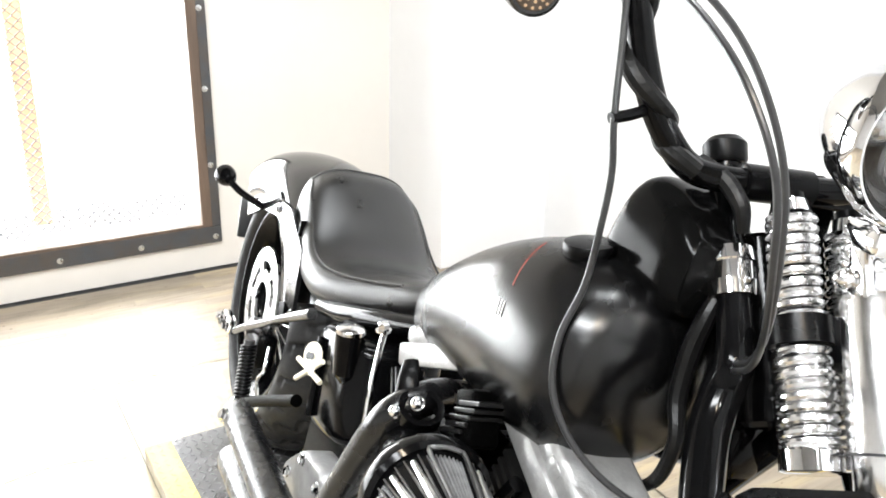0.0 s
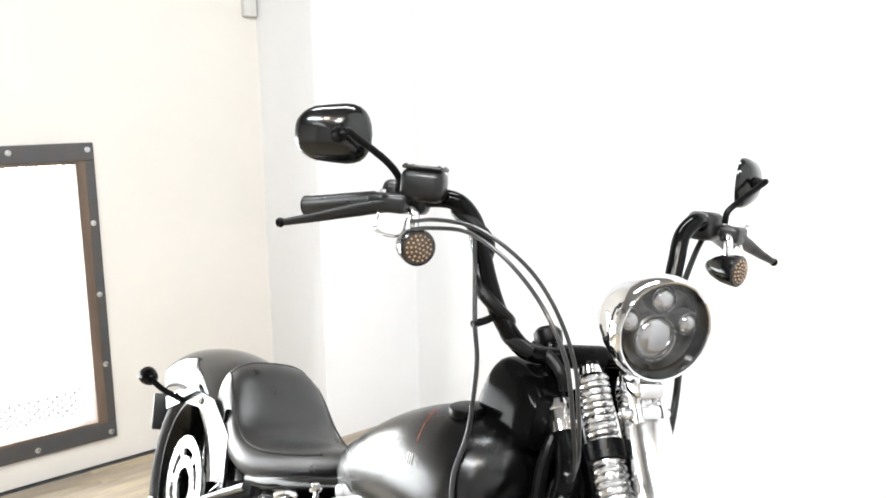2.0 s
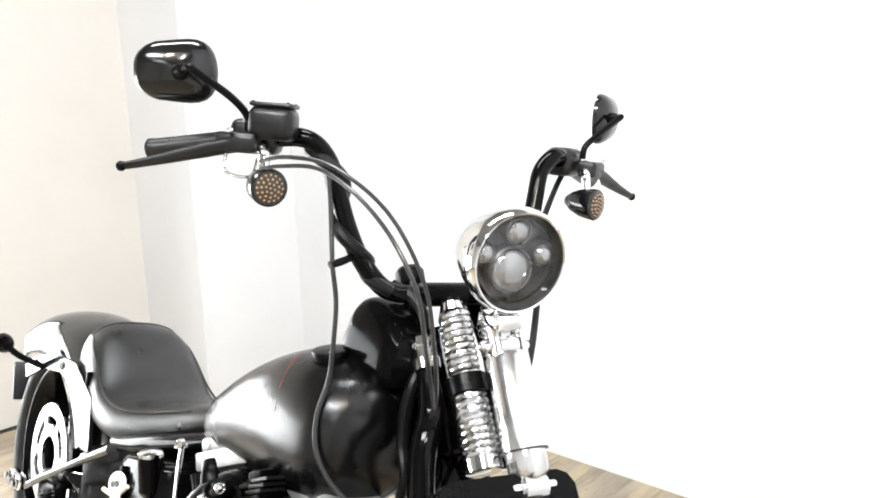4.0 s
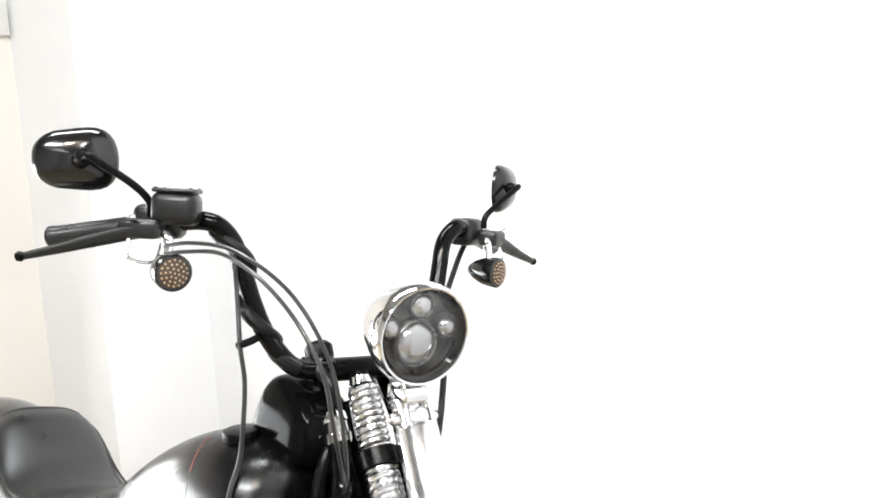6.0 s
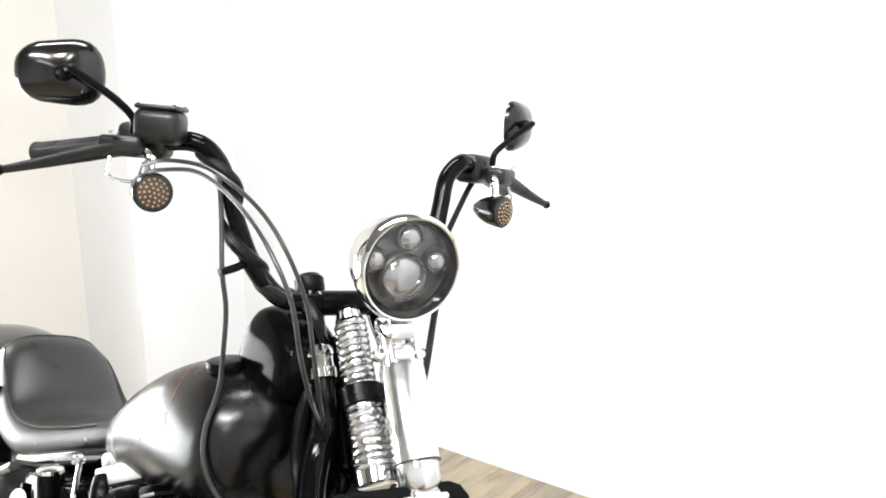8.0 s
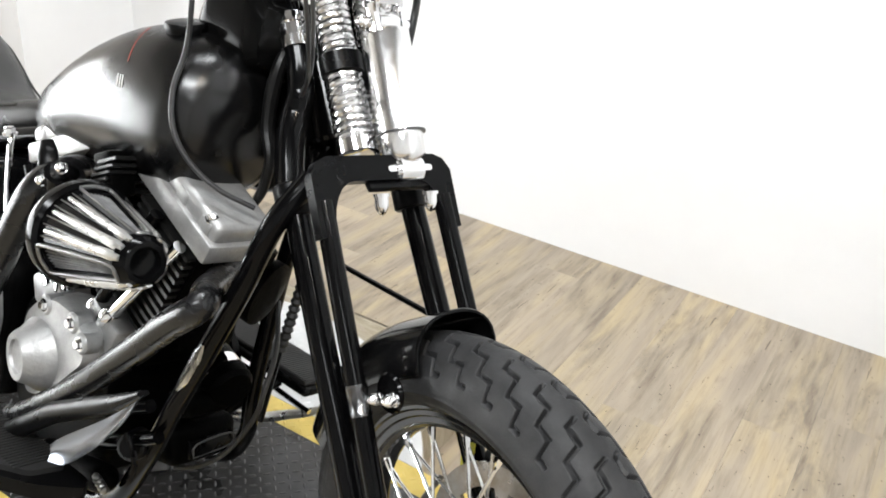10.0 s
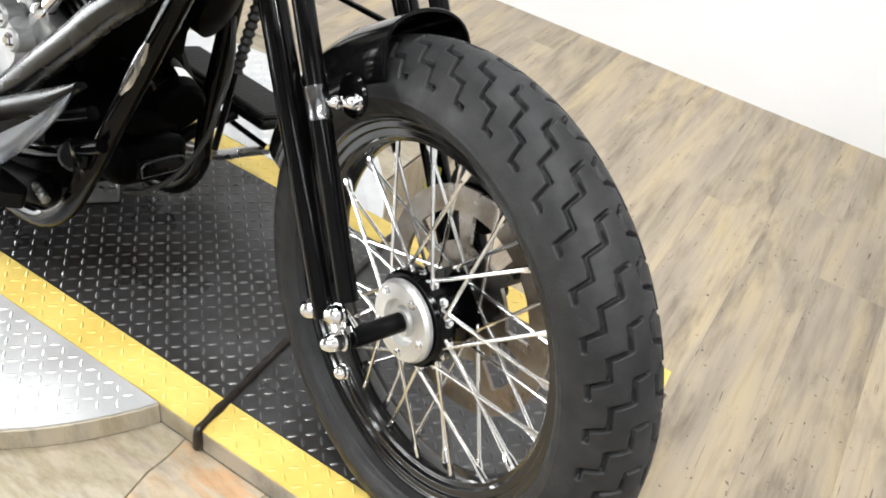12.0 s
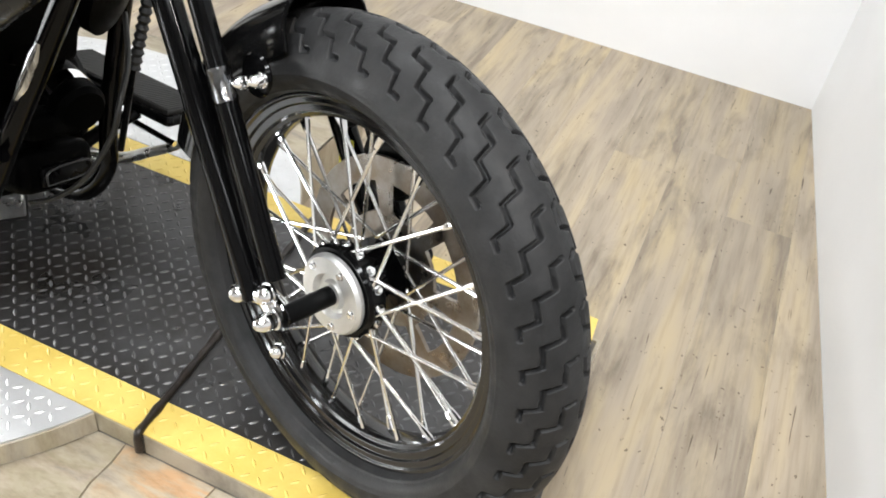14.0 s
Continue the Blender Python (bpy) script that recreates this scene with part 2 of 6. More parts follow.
wall_box("wall_back", X_LEFT - 0.15, X_RIGHT + 0.12, Y_BACK, Y_BACK + 0.12, Z_LOW, Z_TOP, WALL, "plain white painted wall behind the motorcycle")
bm = bmesh.new()
foot = [bm.verts.new((x, y, Z_LOW)) for x, y in ((0.590, Y_BACK), (0.710, Y_BACK), (0.897, 0.0), (0.777, 0.0))]
head = [bm.verts.new((v.co.x, v.co.y, Z_TOP)) for v in foot]
bm.faces.new(foot)
bm.faces.new(head)
for k in range(4):
    bm.faces.new((foot[k], foot[(k + 1) % 4], head[(k + 1) % 4], head[k]))
solid("wall_right", bm, WALL, "plain white painted return wall", "wall", "structure", smooth=0)
wall_box("wall_front", X_LEFT - 0.15, 3.0, -4.12, -4.0, Z_LOW, Z_TOP, UNSEEN_WALL, "unseen pale wall added to close the showroom")
wall_box("wall_far_right", 3.0, 3.12, -4.12, 2.4, Z_LOW, Z_TOP, UNSEEN_WALL, "unseen pale wall added to close the showroom")
wall_box("wall_side_bay", X_RIGHT + 0.12, 3.0, Y_BACK, Y_BACK + 0.12, Z_LOW, Z_TOP, UNSEEN_WALL, "unseen pale wall added to close the showroom")
solid("ceiling", box(6.2, 6.7, 0.1, (0.05, -0.85, Z_TOP + 0.05)), CEIL, "unseen dark ceiling added over the showroom", "ceiling", "structure", smooth=0)
solid("floor", box(6.2, 6.7, 0.1, (0.05, -0.85, Z_LOW - 0.056)), GUNMETAL, "subfloor under the vinyl planks", "floor", "structure", smooth=0)
# Unseen fill lamps added overhead to brighten the bike, floor and walls.
area_lamp("ceiling_tube_light", (-0.75, 0.3, 2.92), (-0.8, 0.35, 0), 1.5, 0.25, 50, (0.945, 0.978, 1.0))
area_lamp("ceiling_tube_light", (0.2, -1.5, 2.92), (-0.2, -0.2, 0.2), 1.5, 0.25, 80, (0.945, 0.978, 1.0))
area_lamp("ceiling_tube_light", (1.2, 0.2, 2.92), (0.4, 0.3, 0.0), 0.25, 1.2, 17, (0.945, 0.978, 1.0))
area_lamp("ceiling_tube_light", (1.7, -2.6, 2.92), (1.8, -2.9, 0), 1.5, 0.25, 32, (0.945, 0.978, 1.0))
area_lamp("ceiling_spot", (0.9, -0.9, 2.9), (-0.4, 0.3, 0.7), 0.14, 0.14, 14, (1.0, 0.84, 0.66))
area_lamp("ceiling_spot", (1.5, -0.75, 2.9), (-0.4, 0.3, 0.7), 0.12, 0.12, 12, (1.0, 0.98, 0.95))

# ---- framed mesh opening ----
STEEL_FRAME = material("worn_steel_frame", (0.075, 0.084, 0.096), 0.45, 0.4, vary=0.55, scale=11, colour2=(0.090, 0.080, 0.074), rough_vary=0.12, bump=0.15, bump_scale=90)
RUST_WOOD = material("stained_wood_stop", (0.16, 0.11, 0.08), 0.6, vary=0.5, scale=12, stretch=(1, 1, 0.12), bump=0.3, bump_scale=60)
MESH_STEEL = material("galvanised_mesh", (0.12, 0.12, 0.125), 0.5, 0.4, vary=0.2, scale=30)
opening = thing("mesh_panel", "dark steel framed panel of expanded metal mesh in the wall", "mesh panel", Matrix())
y0, y1, z0, z1 = WIN
FWID, fx = 0.068, X_LEFT + 0.008
for nm, by in (("frame_rail", (y0, y1, z0, z0 + FWID)), ("frame_rail", (y0, y1, z1 - FWID, z1)), ("frame_stile", (y0, y0 + FWID, z0 + FWID, z1 - FWID)), ("frame_stile", (y1 - FWID, y1, z0 + FWID, z1 - FWID))):
    a0, a1, c0, c1 = by
    part(nm, box(0.022, a1 - a0, c1 - c0, (fx, (a0 + a1) / 2, (c0 + c1) / 2), 0.003, 2), STEEL_FRAME, opening, "dark worn steel frame bar", Matrix(), 0)
iy0, iy1, iz0, iz1 = y0 + FWID, y1 - FWID, z0 + FWID, z1 - FWID
for a0, a1, c0, c1 in ((iy0, iy1, iz0, iz0 + 0.012), (iy0, iy1, iz1 - 0.012, iz1), (iy0, iy0 + 0.012, iz0, iz1), (iy1 - 0.004, iy1 + 0.034, iz0, iz1)):
    part("inner_stop", box(0.05, a1 - a0, c1 - c0, (X_LEFT - 0.003, (a0 + a1) / 2, (c0 + c1) / 2), 0.002, 1), RUST_WOOD, opening, "stained wooden stop", Matrix(), 0)
bolt = finish(lathe([(0, 0.011), (0.002, 0.011), (0.0025, 0.008), (0.007, 0.007), (0.008, 0)], 12, "x"), ALU, "frame_bolt")
spots = [(y1 - 0.024, z0 + 0.026 + 0.2843 * k) for k in range(5)] + [(y1 - 0.024 - 0.280 * k, z0 + 0.026) for k in range(1, 11)] + [(y1 - 0.024 - 0.280 * k, z1 - 0.026) for k in range(1, 11)]
for by, bz in spots:
    ob = new("frame_bolt", bolt)
    link(ob, opening, Matrix.Translation((fx + 0.011, by, bz)))


def expanded_mesh():
    """Zigzag strands that meet in diamonds."""
    v, f = [], []
    cw, ch, t = 0.034, 0.0165, 0.0046
    ny, nz = int((iy1 - iy0) / cw), int((iz1 - iz0) / ch)
    for j in range(nz + 1):
        prev = None
        for i in range(2 * ny + 1):
            y = iy0 + i * cw / 2
            z = iz0 + j * ch + (ch / 2 if (i + j) % 2 else -ch / 2) * 0.86
            x = X_LEFT - 0.02 + (0.002 if i % 2 else -0.002)
            b_ = len(v)
            v += [(x - t / 2, y, z - t / 2), (x + t / 2, y, z - t / 2), (x + t / 2, y, z + t / 2), (x - t / 2, y, z + t / 2)]
            if prev is not None:
                for k in range(4):
                    f.append((prev + k, prev + (k + 1) % 4, b_ + (k + 1) % 4, b_ + k))
            prev = b_
    me = bpy.data.meshes.new("expanded_mesh")
    me.from_pydata(v, [], f)
    me.materials.append(MESH_STEEL)
    me.update()
    ob = new("expanded_mesh", me)
    link(ob, opening, Matrix())
    tagged(ob, "diamond expanded metal mesh", kind="stuff")


expanded_mesh()
DAYLIGHT = glow("overcast_daylight", (0.95, 0.98, 1.0), 16.0)
solid("backdrop", box(0.02, 6.0, 3.0, (X_LEFT - 1.1, -0.9, 1.2)), DAYLIGHT, "bright daylight beyond the mesh panel", "backdrop", "structure", smooth=0)
# Colour darkened to offset the strong backdrop glow, so the mesh stays visible.
CONCRETE = material("darkened_concrete", (0.085, 0.083, 0.08), 0.7, vary=0.3, scale=3, bump=0.2)
POST = material("pale_orange_post", (0.48, 0.29, 0.16), 0.6, vary=0.2, scale=10)
solid("door_post", box(0.08, 0.07, 3.0, (X_LEFT - 0.55, 0.03, 1.5), 0.004, 1), POST, "pale orange post seen through the mesh", "post", smooth=0)
solid("outer_ground", box(1.1, 6.0, 0.04, (X_LEFT - 0.7, -0.9, Z_LOW - 0.03)), CONCRETE, "concrete beyond the mesh panel, darkened against the backdrop's glow", "ground", "structure", smooth=0)
GREYBOX = material("pale_grey_plastic_box", (0.66, 0.66, 0.64), 0.5, vary=0.1, scale=20)
tb = solid("thermostat", box(0.03, 0.06, 0.13, (X_LEFT + 0.015, 1.30, 1.765), 0.006, 2), GREYBOX, "small pale grey plastic box fixed to the wall", "thermostat")

# ---- floor finish: vinyl planks and flagstones ----
def wood_material():
    m = bpy.data.materials.new("weathered_vinyl_plank")
    m.use_nodes = True
    nt = m.node_tree
    bsdf = nt.nodes["Principled BSDF"]
    bsdf.inputs["Roughness"].default_value = 0.42
    co, info = nt.nodes.new("ShaderNodeTexCoord"), nt.nodes.new("ShaderNodeObjectInfo")
    off = nt.nodes.new("ShaderNodeVectorMath")
    off.operation = "SCALE"
    off.inputs[0].default_value = (37.0, 91.0, 13.0)
    nt.links.new(info.outputs["Random"], off.inputs["Scale"])
    add = nt.nodes.new("ShaderNodeVectorMath")
    nt.links.new(co.outputs["Object"], add.inputs[0])
    nt.links.new(off.outputs[0], add.inputs[1])

    def noise_at(stretch, scale, detail, distortion=0.0):
        mp = nt.nodes.new("ShaderNodeMapping")
        mp.inputs["Scale"].default_value = stretch
        nt.links.new(add.outputs[0], mp.inputs["Vector"])
        n = nt.nodes.new("ShaderNodeTexNoise")
        n.inputs["Scale"].default_value, n.inputs["Detail"].default_value, n.inputs["Distortion"].default_value = scale, detail, distortion
        n.inputs["Roughness"].default_value = 0.62
        nt.links.new(mp.outputs[0], n.inputs["Vector"])
        return n.outputs["Fac"]

    def ramped(fac, *stops):
        r = nt.nodes.new("ShaderNodeValToRGB")
        e = r.color_ramp.elements
        e[0].position, e[0].color = stops[0][0], (*stops[0][1], 1)
        e[1].position, e[1].color = stops[-1][0], (*stops[-1][1], 1)
        for pos, col in stops[1:-1]:
            e.new(pos).color = (*col, 1)
        nt.links.new(fac, r.inputs[0])
        return r.outputs[0]

    def blend(kind, fac, a, b):
        n = nt.nodes.new("ShaderNodeMix")
        n.data_type, n.blend_type = "RGBA", kind
        for value, slot in ((fac, "Factor"), (a, "A"), (b, "B")):
            if isinstance(value, float):
                n.inputs[slot].default_value = value
            else:
                nt.links.new(value, n.inputs[slot])
        return n.outputs["Result"]

    white, none = (1, 1, 1), (0, 0, 0)
    yellow = ramped(noise_at((11, 1.3, 1), 1.0, 3, 0.25), (0.34, (0.305, 0.254, 0.198)), (0.46, (0.374, 0.310, 0.234)), (0.56, (0.418, 0.341, 0.234)), (0.68, (0.462, 0.367, 0.224)))
    grey = ramped(noise_at((11, 2.2, 1), 1.0, 8, 0.4), (0.48, none), (0.62, white))
    base = blend("MIX", grey, yellow, ramped(noise_at((45, 4, 1), 1.3, 5, 0.35), (0.33, (0.188, 0.150, 0.110)), (0.50, (0.262, 0.216, 0.162)), (0.66, (0.342, 0.288, 0.222))))
    fine = noise_at((95, 4.5, 1), 1.4, 6, 0.25)
    base = blend("MULTIPLY", 0.32, base, ramped(fine, (0.32, (0.50, 0.46, 0.42)), (0.52, white)))
    crack = noise_at((80, 4.0, 1), 1.5, 2, 0.25)
    base = blend("MULTIPLY", 0.85, base, ramped(crack, (0.265, (0.22, 0.18, 0.14)), (0.30, white)))
    flecks = noise_at((62, 40, 1), 1.5, 2)
    base = blend("MULTIPLY", 0.85, base, ramped(flecks, (0.275, (0.22, 0.18, 0.14)), (0.31, white)))
    tone = nt.nodes.new("ShaderNodeMapRange")
    tone.inputs["To Min"].default_value, tone.inputs["To Max"].default_value = 0.86, 1.06
    nt.links.new(info.outputs["Random"], tone.inputs["Value"])
    mix3 = nt.nodes.new("ShaderNodeMix")
    mix3.data_type, mix3.blend_type = "RGBA", "MULTIPLY"
    mix3.inputs["Factor"].default_value = 1.0
    nt.links.new(base, mix3.inputs["A"])
    nt.links.new(tone.outputs["Result"], mix3.inputs["B"])
    nt.links.new(mix3.outputs["Result"], bsdf.inputs["Base Color"])
    b_ = nt.nodes.new("ShaderNodeBump")
    b_.inputs["Strength"].default_value, b_.inputs["Distance"].default_value = 0.25, 0.001
    nt.links.new(fine, b_.inputs["Height"])
    nt.links.new(b_.outputs[0], bsdf.inputs["Normal"])
    return m


WOOD = wood_material()
def stone_material(name, stops):
    """Printed sandstone: tan ground, orange and grey bands, fine grain."""
    m = material(name, (0.44, 0.37, 0.28), 0.42, bump=0.2, bump_scale=70)
    nt = m.node_tree
    bsdf = nt.nodes["Principled BSDF"]
    co, info = nt.nodes.new("ShaderNodeTexCoord"), nt.nodes.new("ShaderNodeObjectInfo")
    off = nt.nodes.new("ShaderNodeVectorMath")
    off.operation = "SCALE"
    off.inputs[0].default_value = (17.0, 41.0, 0.0)
    nt.links.new(info.outputs["Random"], off.inputs["Scale"])
    add = nt.nodes.new("ShaderNodeVectorMath")
    nt.links.new(co.outputs["Object"], add.inputs[0])
    nt.links.new(off.outputs[0], add.inputs[1])
    mp = nt.nodes.new("ShaderNodeMapping")
    mp.inputs["Rotation"].default_value = (0, 0, 0.6)
    mp.inputs["Scale"].default_value = (1.6, 5.0, 1)
    nt.links.new(add.outputs[0], mp.inputs["Vector"])
    n = nt.nodes.new("ShaderNodeTexNoise")
    n.inputs["Scale"].default_value, n.inputs["Detail"].default_value, n.inputs["Distortion"].default_value, n.inputs["Roughness"].default_value = 2.4, 6, 1.2, 0.6
    nt.links.new(mp.outputs[0], n.inputs["Vector"])
    ramp = nt.nodes.new("ShaderNodeValToRGB")
    e = ramp.color_ramp.elements
    e[0].position, e[0].color = stops[0][0], (*stops[0][1], 1)
    e[1].position, e[1].color = stops[-1][0], (*stops[-1][1], 1)
    for pos, col in stops[1:-1]:
        e.new(pos).color = (*col, 1)
    nt.links.new(n.outputs["Fac"], ramp.inputs[0])
    dirt, shade, mix = nt.nodes.new("ShaderNodeTexNoise"), nt.nodes.new("ShaderNodeValToRGB"), nt.nodes.new("ShaderNodeMix")
    dirt.inputs["Scale"].default_value, dirt.inputs["Detail"].default_value, dirt.inputs["Roughness"].default_value = 9.0, 8, 0.75
    nt.links.new(mp.outputs[0], dirt.inputs["Vector"])
    shade.color_ramp.elements[0].position, shade.color_ramp.elements[0].color = 0.34, (0.62, 0.58, 0.54, 1)
    shade.color_ramp.elements[1].position, shade.color_ramp.elements[1].color = 0.56, (1.06, 1.06, 1.08, 1)
    nt.links.new(dirt.outputs["Fac"], shade.inputs[0])
    mix.data_type, mix.blend_type = "RGBA", "MULTIPLY"
    mix.inputs["Factor"].default_value = 0.8
    nt.links.new(ramp.outputs[0], mix.inputs["A"])
    nt.links.new(shade.outputs[0], mix.inputs["B"])
    nt.links.new(mix.outputs["Result"], bsdf.inputs["Base Color"])
    return m


STONE = stone_material("printed_sandstone", ((0.28, (0.226, 0.204, 0.176)), (0.38, (0.33, 0.295, 0.231)), (0.48, (0.38, 0.33, 0.244)), (0.56, (0.33, 0.288, 0.198)), (0.64, (0.391, 0.332, 0.251)), (0.74, (0.275, 0.251, 0.215))))
STONE_ORANGE = stone_material("printed_orange_sandstone", ((0.28, (0.259, 0.226, 0.189)), (0.4, (0.369, 0.315, 0.238)), (0.47, (0.398, 0.321, 0.222)), (0.53, (0.435, 0.288, 0.165)), (0.58, (0.446, 0.27, 0.138)), (0.64, (0.396, 0.319, 0.226)), (0.74, (0.253, 0.233, 0.209))))
GROUT = material("grey_grout", (0.22, 0.205, 0.18), 0.85, vary=0.4, scale=20)
floor_ob = bpy.data.objects["floor"]
PLANK_W, STONE_EDGE_X, STONE_EDGE_Y, STAGE_X0, STAGE_Y0 = 0.150, 0.300, 0.97, -2.1, -1.3

NOTCH_X = -0.38  # beyond the platform the stage stops here
STAGE_PARTS = ((STAGE_X0, STONE_EDGE_X, STAGE_Y0, 0.545), (STAGE_X0, NOTCH_X, 0.545, STONE_EDGE_Y))
bm = bmesh.new()
for x0, x1, y0, y1 in STAGE_PARTS:
    box(x1 - x0 - 0.012, y1 - y0 - (0.012 if y0 < 0 else -0.012), 0.097, ((x0 + x1) / 2, (y0 + y1) / 2 - (0 if y0 < 0 else 0.012), -0.0525), bm=bm)
stage = solid("stage", bm, GROUT, "low stage finished with printed flagstones and grey joints", "stage", "structure", smooth=0)
for x0, x1, y0, y1 in ((STAGE_X0, NOTCH_X, STONE_EDGE_Y - 0.006, STONE_EDGE_Y), (NOTCH_X - 0.006, NOTCH_X, 0.545, STONE_EDGE_Y - 0.006), (NOTCH_X, STONE_EDGE_X, 0.539, 0.545), (STAGE_X0, STONE_EDGE_X, STAGE_Y0, STAGE_Y0 + 0.006), (STAGE_X0, STAGE_X0 + 0.006, STAGE_Y0 + 0.006, STONE_EDGE_Y - 0.006), (STONE_EDGE_X - 0.006, STONE_EDGE_X, STAGE_Y0 + 0.006, 0.539)):
    part("stage_edging", box(x1 - x0, y1 - y0, 0.1, ((x0 + x1) / 2, (y0 + y1) / 2, -0.05)), STONE, stage, "", Matrix(), 0)


def jitter(i, j, k):
    return 0.07 * math.sin(12.9898 * i + 78.233 * j + 3.1 * k + 1.7 * math.sin(3.3 * i * j + k))


def flagstones(parent, x0, x1, y0, y1, nx, ny):
    dx, dy = (x1 - x0) / nx, (y1 - y0) / ny

    def corner(i, j):
        jx = jitter(i, j, 0) * min(1.0, dx / 0.35) if 0 < i < nx else 0
        jy = jitter(i, j, 1) * min(1.0, dy / 0.35) if 0 < j < ny else 0
        return Vector((x0 + i * dx + jx, y0 + j * dy + jy + (0.3 * dy * (i % 2) if 0 < j < ny else 0), 0))

    def side(p, q, i, j, k, inner):
        """Points along a joint, bowed and slightly uneven."""
        d = q - p
        n = Vector((-d.y, d.x, 0))
        bow = 0.20 * math.sin(5.1 * i + 9.7 * j + 2.3 * k) if inner else 0.0
        return [p + d * (m / 6) + n * (bow * math.sin(math.pi * m / 6) + (0.012 * math.sin(7.0 * m + i * 3 + j * 5) if inner and m else 0)) for m in range(6)]

    edges = {}
    for i in range(nx + 1):
        for j in range(ny + 1):
            if i < nx:
                edges["h", i, j] = side(corner(i, j), corner(i + 1, j), i, j, 0, 0 < j < ny)
            if j < ny:
                edges["v", i, j] = side(corner(i, j), corner(i, j + 1), i, j, 1, 0 < i < nx)
    for i in range(nx):
        for j in range(ny):
            back = lambda e, end: [end] + e[:0:-1]
            ring = edges["h", i, j] + edges["v", i + 1, j] + back(edges["h", i, j + 1], corner(i + 1, j + 1)) + back(edges["v", i, j], corner(i, j + 1))
            c = sum(ring, Vector()) / len(ring)
            bm = bmesh.new()
            n = len(ring)
            top = [bm.verts.new((p - c) + (c - p).normalized() * 0.0015) for p in ring]
            low = [bm.verts.new(v.co + Vector((0, 0, -0.005)) - v.co.normalized() * 0.0012) for v in top]
            bm.faces.new(top)
            for k in range(n):
                bm.faces.new((top[k], low[k], low[(k + 1) % n], top[(k + 1) % n]))
            part("flagstone", bm, STONE, parent, m=Matrix.Translation(c), smooth=0)


def planks(parent):
    cache = {}

    def plank(x, y0, y1):
        key = round(y1 - y0, 2)
        if key not in cache:
            bm = box(PLANK_W - 0.0004, key - 0.0004, 0.006, (0, 0, -0.003))
            cache[key] = finish(bm, WOOD, "plank", 0)
        ob = new("plank", cache[key])
        link(ob, parent, Matrix.Translation((x, (y0 + y1) / 2, Z_LOW)))

    n = 0
    x = 3.0 - PLANK_W / 2
    col = 0
    while x > X_LEFT:
        under = STAGE_X0 < x + PLANK_W / 2 and x - PLANK_W / 2 < STONE_EDGE_X - 0.02
        runs = [(STONE_EDGE_Y - 0.03 if x < NOTCH_X - 0.02 else 0.50, Y_BACK), (-4.0, STAGE_Y0 + 0.03)] if under else [(-4.0, Y_BACK)]
        for y, stop in runs:
            first = 0.25 + 0.65 * ((col * 0.381) % 1.0)
            while y < stop - 0.02:
                y1 = min(stop, round(y + first, 2))
                if stop - y1 < 0.12:
                    y1 = stop
                plank(x, y, y1)
                y, first = y1, 1.22
                n += 1
        x -= PLANK_W
        col += 1


def odd_stone(ring, parent, mat=STONE):
    """One flagstone of any outline, its joint cut back along its own sides."""
    pts = [Vector((x, y, 0)) for x, y in ring]
    area = sum(a.x * b_.y - b_.x * a.y for a, b_ in zip(pts, pts[1:] + pts[:1]))
    if area < 0:
        pts.reverse()
    c = sum(pts, Vector()) / len(pts)
    bm = bmesh.new()
    top, low = [], []
    for k, p in enumerate(pts):
        a, b_ = (p - pts[k - 1]).normalized(), (pts[(k + 1) % len(pts)] - p).normalized()
        inward = (Vector((-a.y, a.x, 0)) + Vector((-b_.y, b_.x, 0))).normalized()
        q = p + inward * 0.0015 - c
        top.append(bm.verts.new(q))
        low.append(bm.verts.new(q - inward * 0.0012 + Vector((0, 0, -0.005))))
    bm.faces.new(top)
    for k in range(len(pts)):
        n = (k + 1) % len(pts)
        bm.faces.new((top[k], low[k], low[n], top[n]))
    part("flagstone", bm, mat, parent, m=Matrix.Translation(c), smooth=0)


J_A = [(-0.246, 0.0), (-0.243, -0.035), (-0.246, -0.07), (-0.239, -0.12), (-0.252, -0.145), (-0.269, -0.159), (-0.298, -0.176), (-0.326, -0.198)]
J_B = [(-0.098, 0.0), (-0.103, -0.040), (-0.114, -0.079), (-0.110, -0.115), (-0.103, -0.153), (-0.108, -0.200), (-0.115, -0.250)]
J_C = [(-0.115, -0.250), (-0.146, -0.188), (-0.176, -0.169), (-0.204, -0.198), (-0.235, -0.232), (-0.300, -0.250)]
odd_stone([(-0.62, 0.0)] + J_A + [(-0.40, -0.232), (-0.50, -0.255), (-0.62, -0.225)], stage)
odd_stone(J_A + [(-0.300, -0.250)] + J_C[-2::-1] + J_B[-2::-1], stage, STONE_ORANGE)
odd_stone(J_C + [(-0.300, -0.42), (-0.130, -0.42)], stage)
odd_stone(J_B + [(-0.130, -0.42), (STONE_EDGE_X, -0.42), (STONE_EDGE_X, 0.0)], stage)
odd_stone([(-0.62, -0.225), (-0.50, -0.255), (-0.40, -0.232), (-0.326, -0.198), (-0.300, -0.250), (-0.300, -0.42), (-0.62, -0.42)], stage)
flagstones(stage, STAGE_X0, -0.62, -0.42, 0.0, 4, 1)
flagstones(stage, STAGE_X0, STONE_EDGE_X, STAGE_Y0, -0.42, 7, 2)
flagstones(stage, STAGE_X0, -1.69, 0.0, 0.545, 1, 1)
flagstones(stage, STAGE_X0, NOTCH_X, 0.545, STONE_EDGE_Y, 4, 1)
planks(floor_ob)


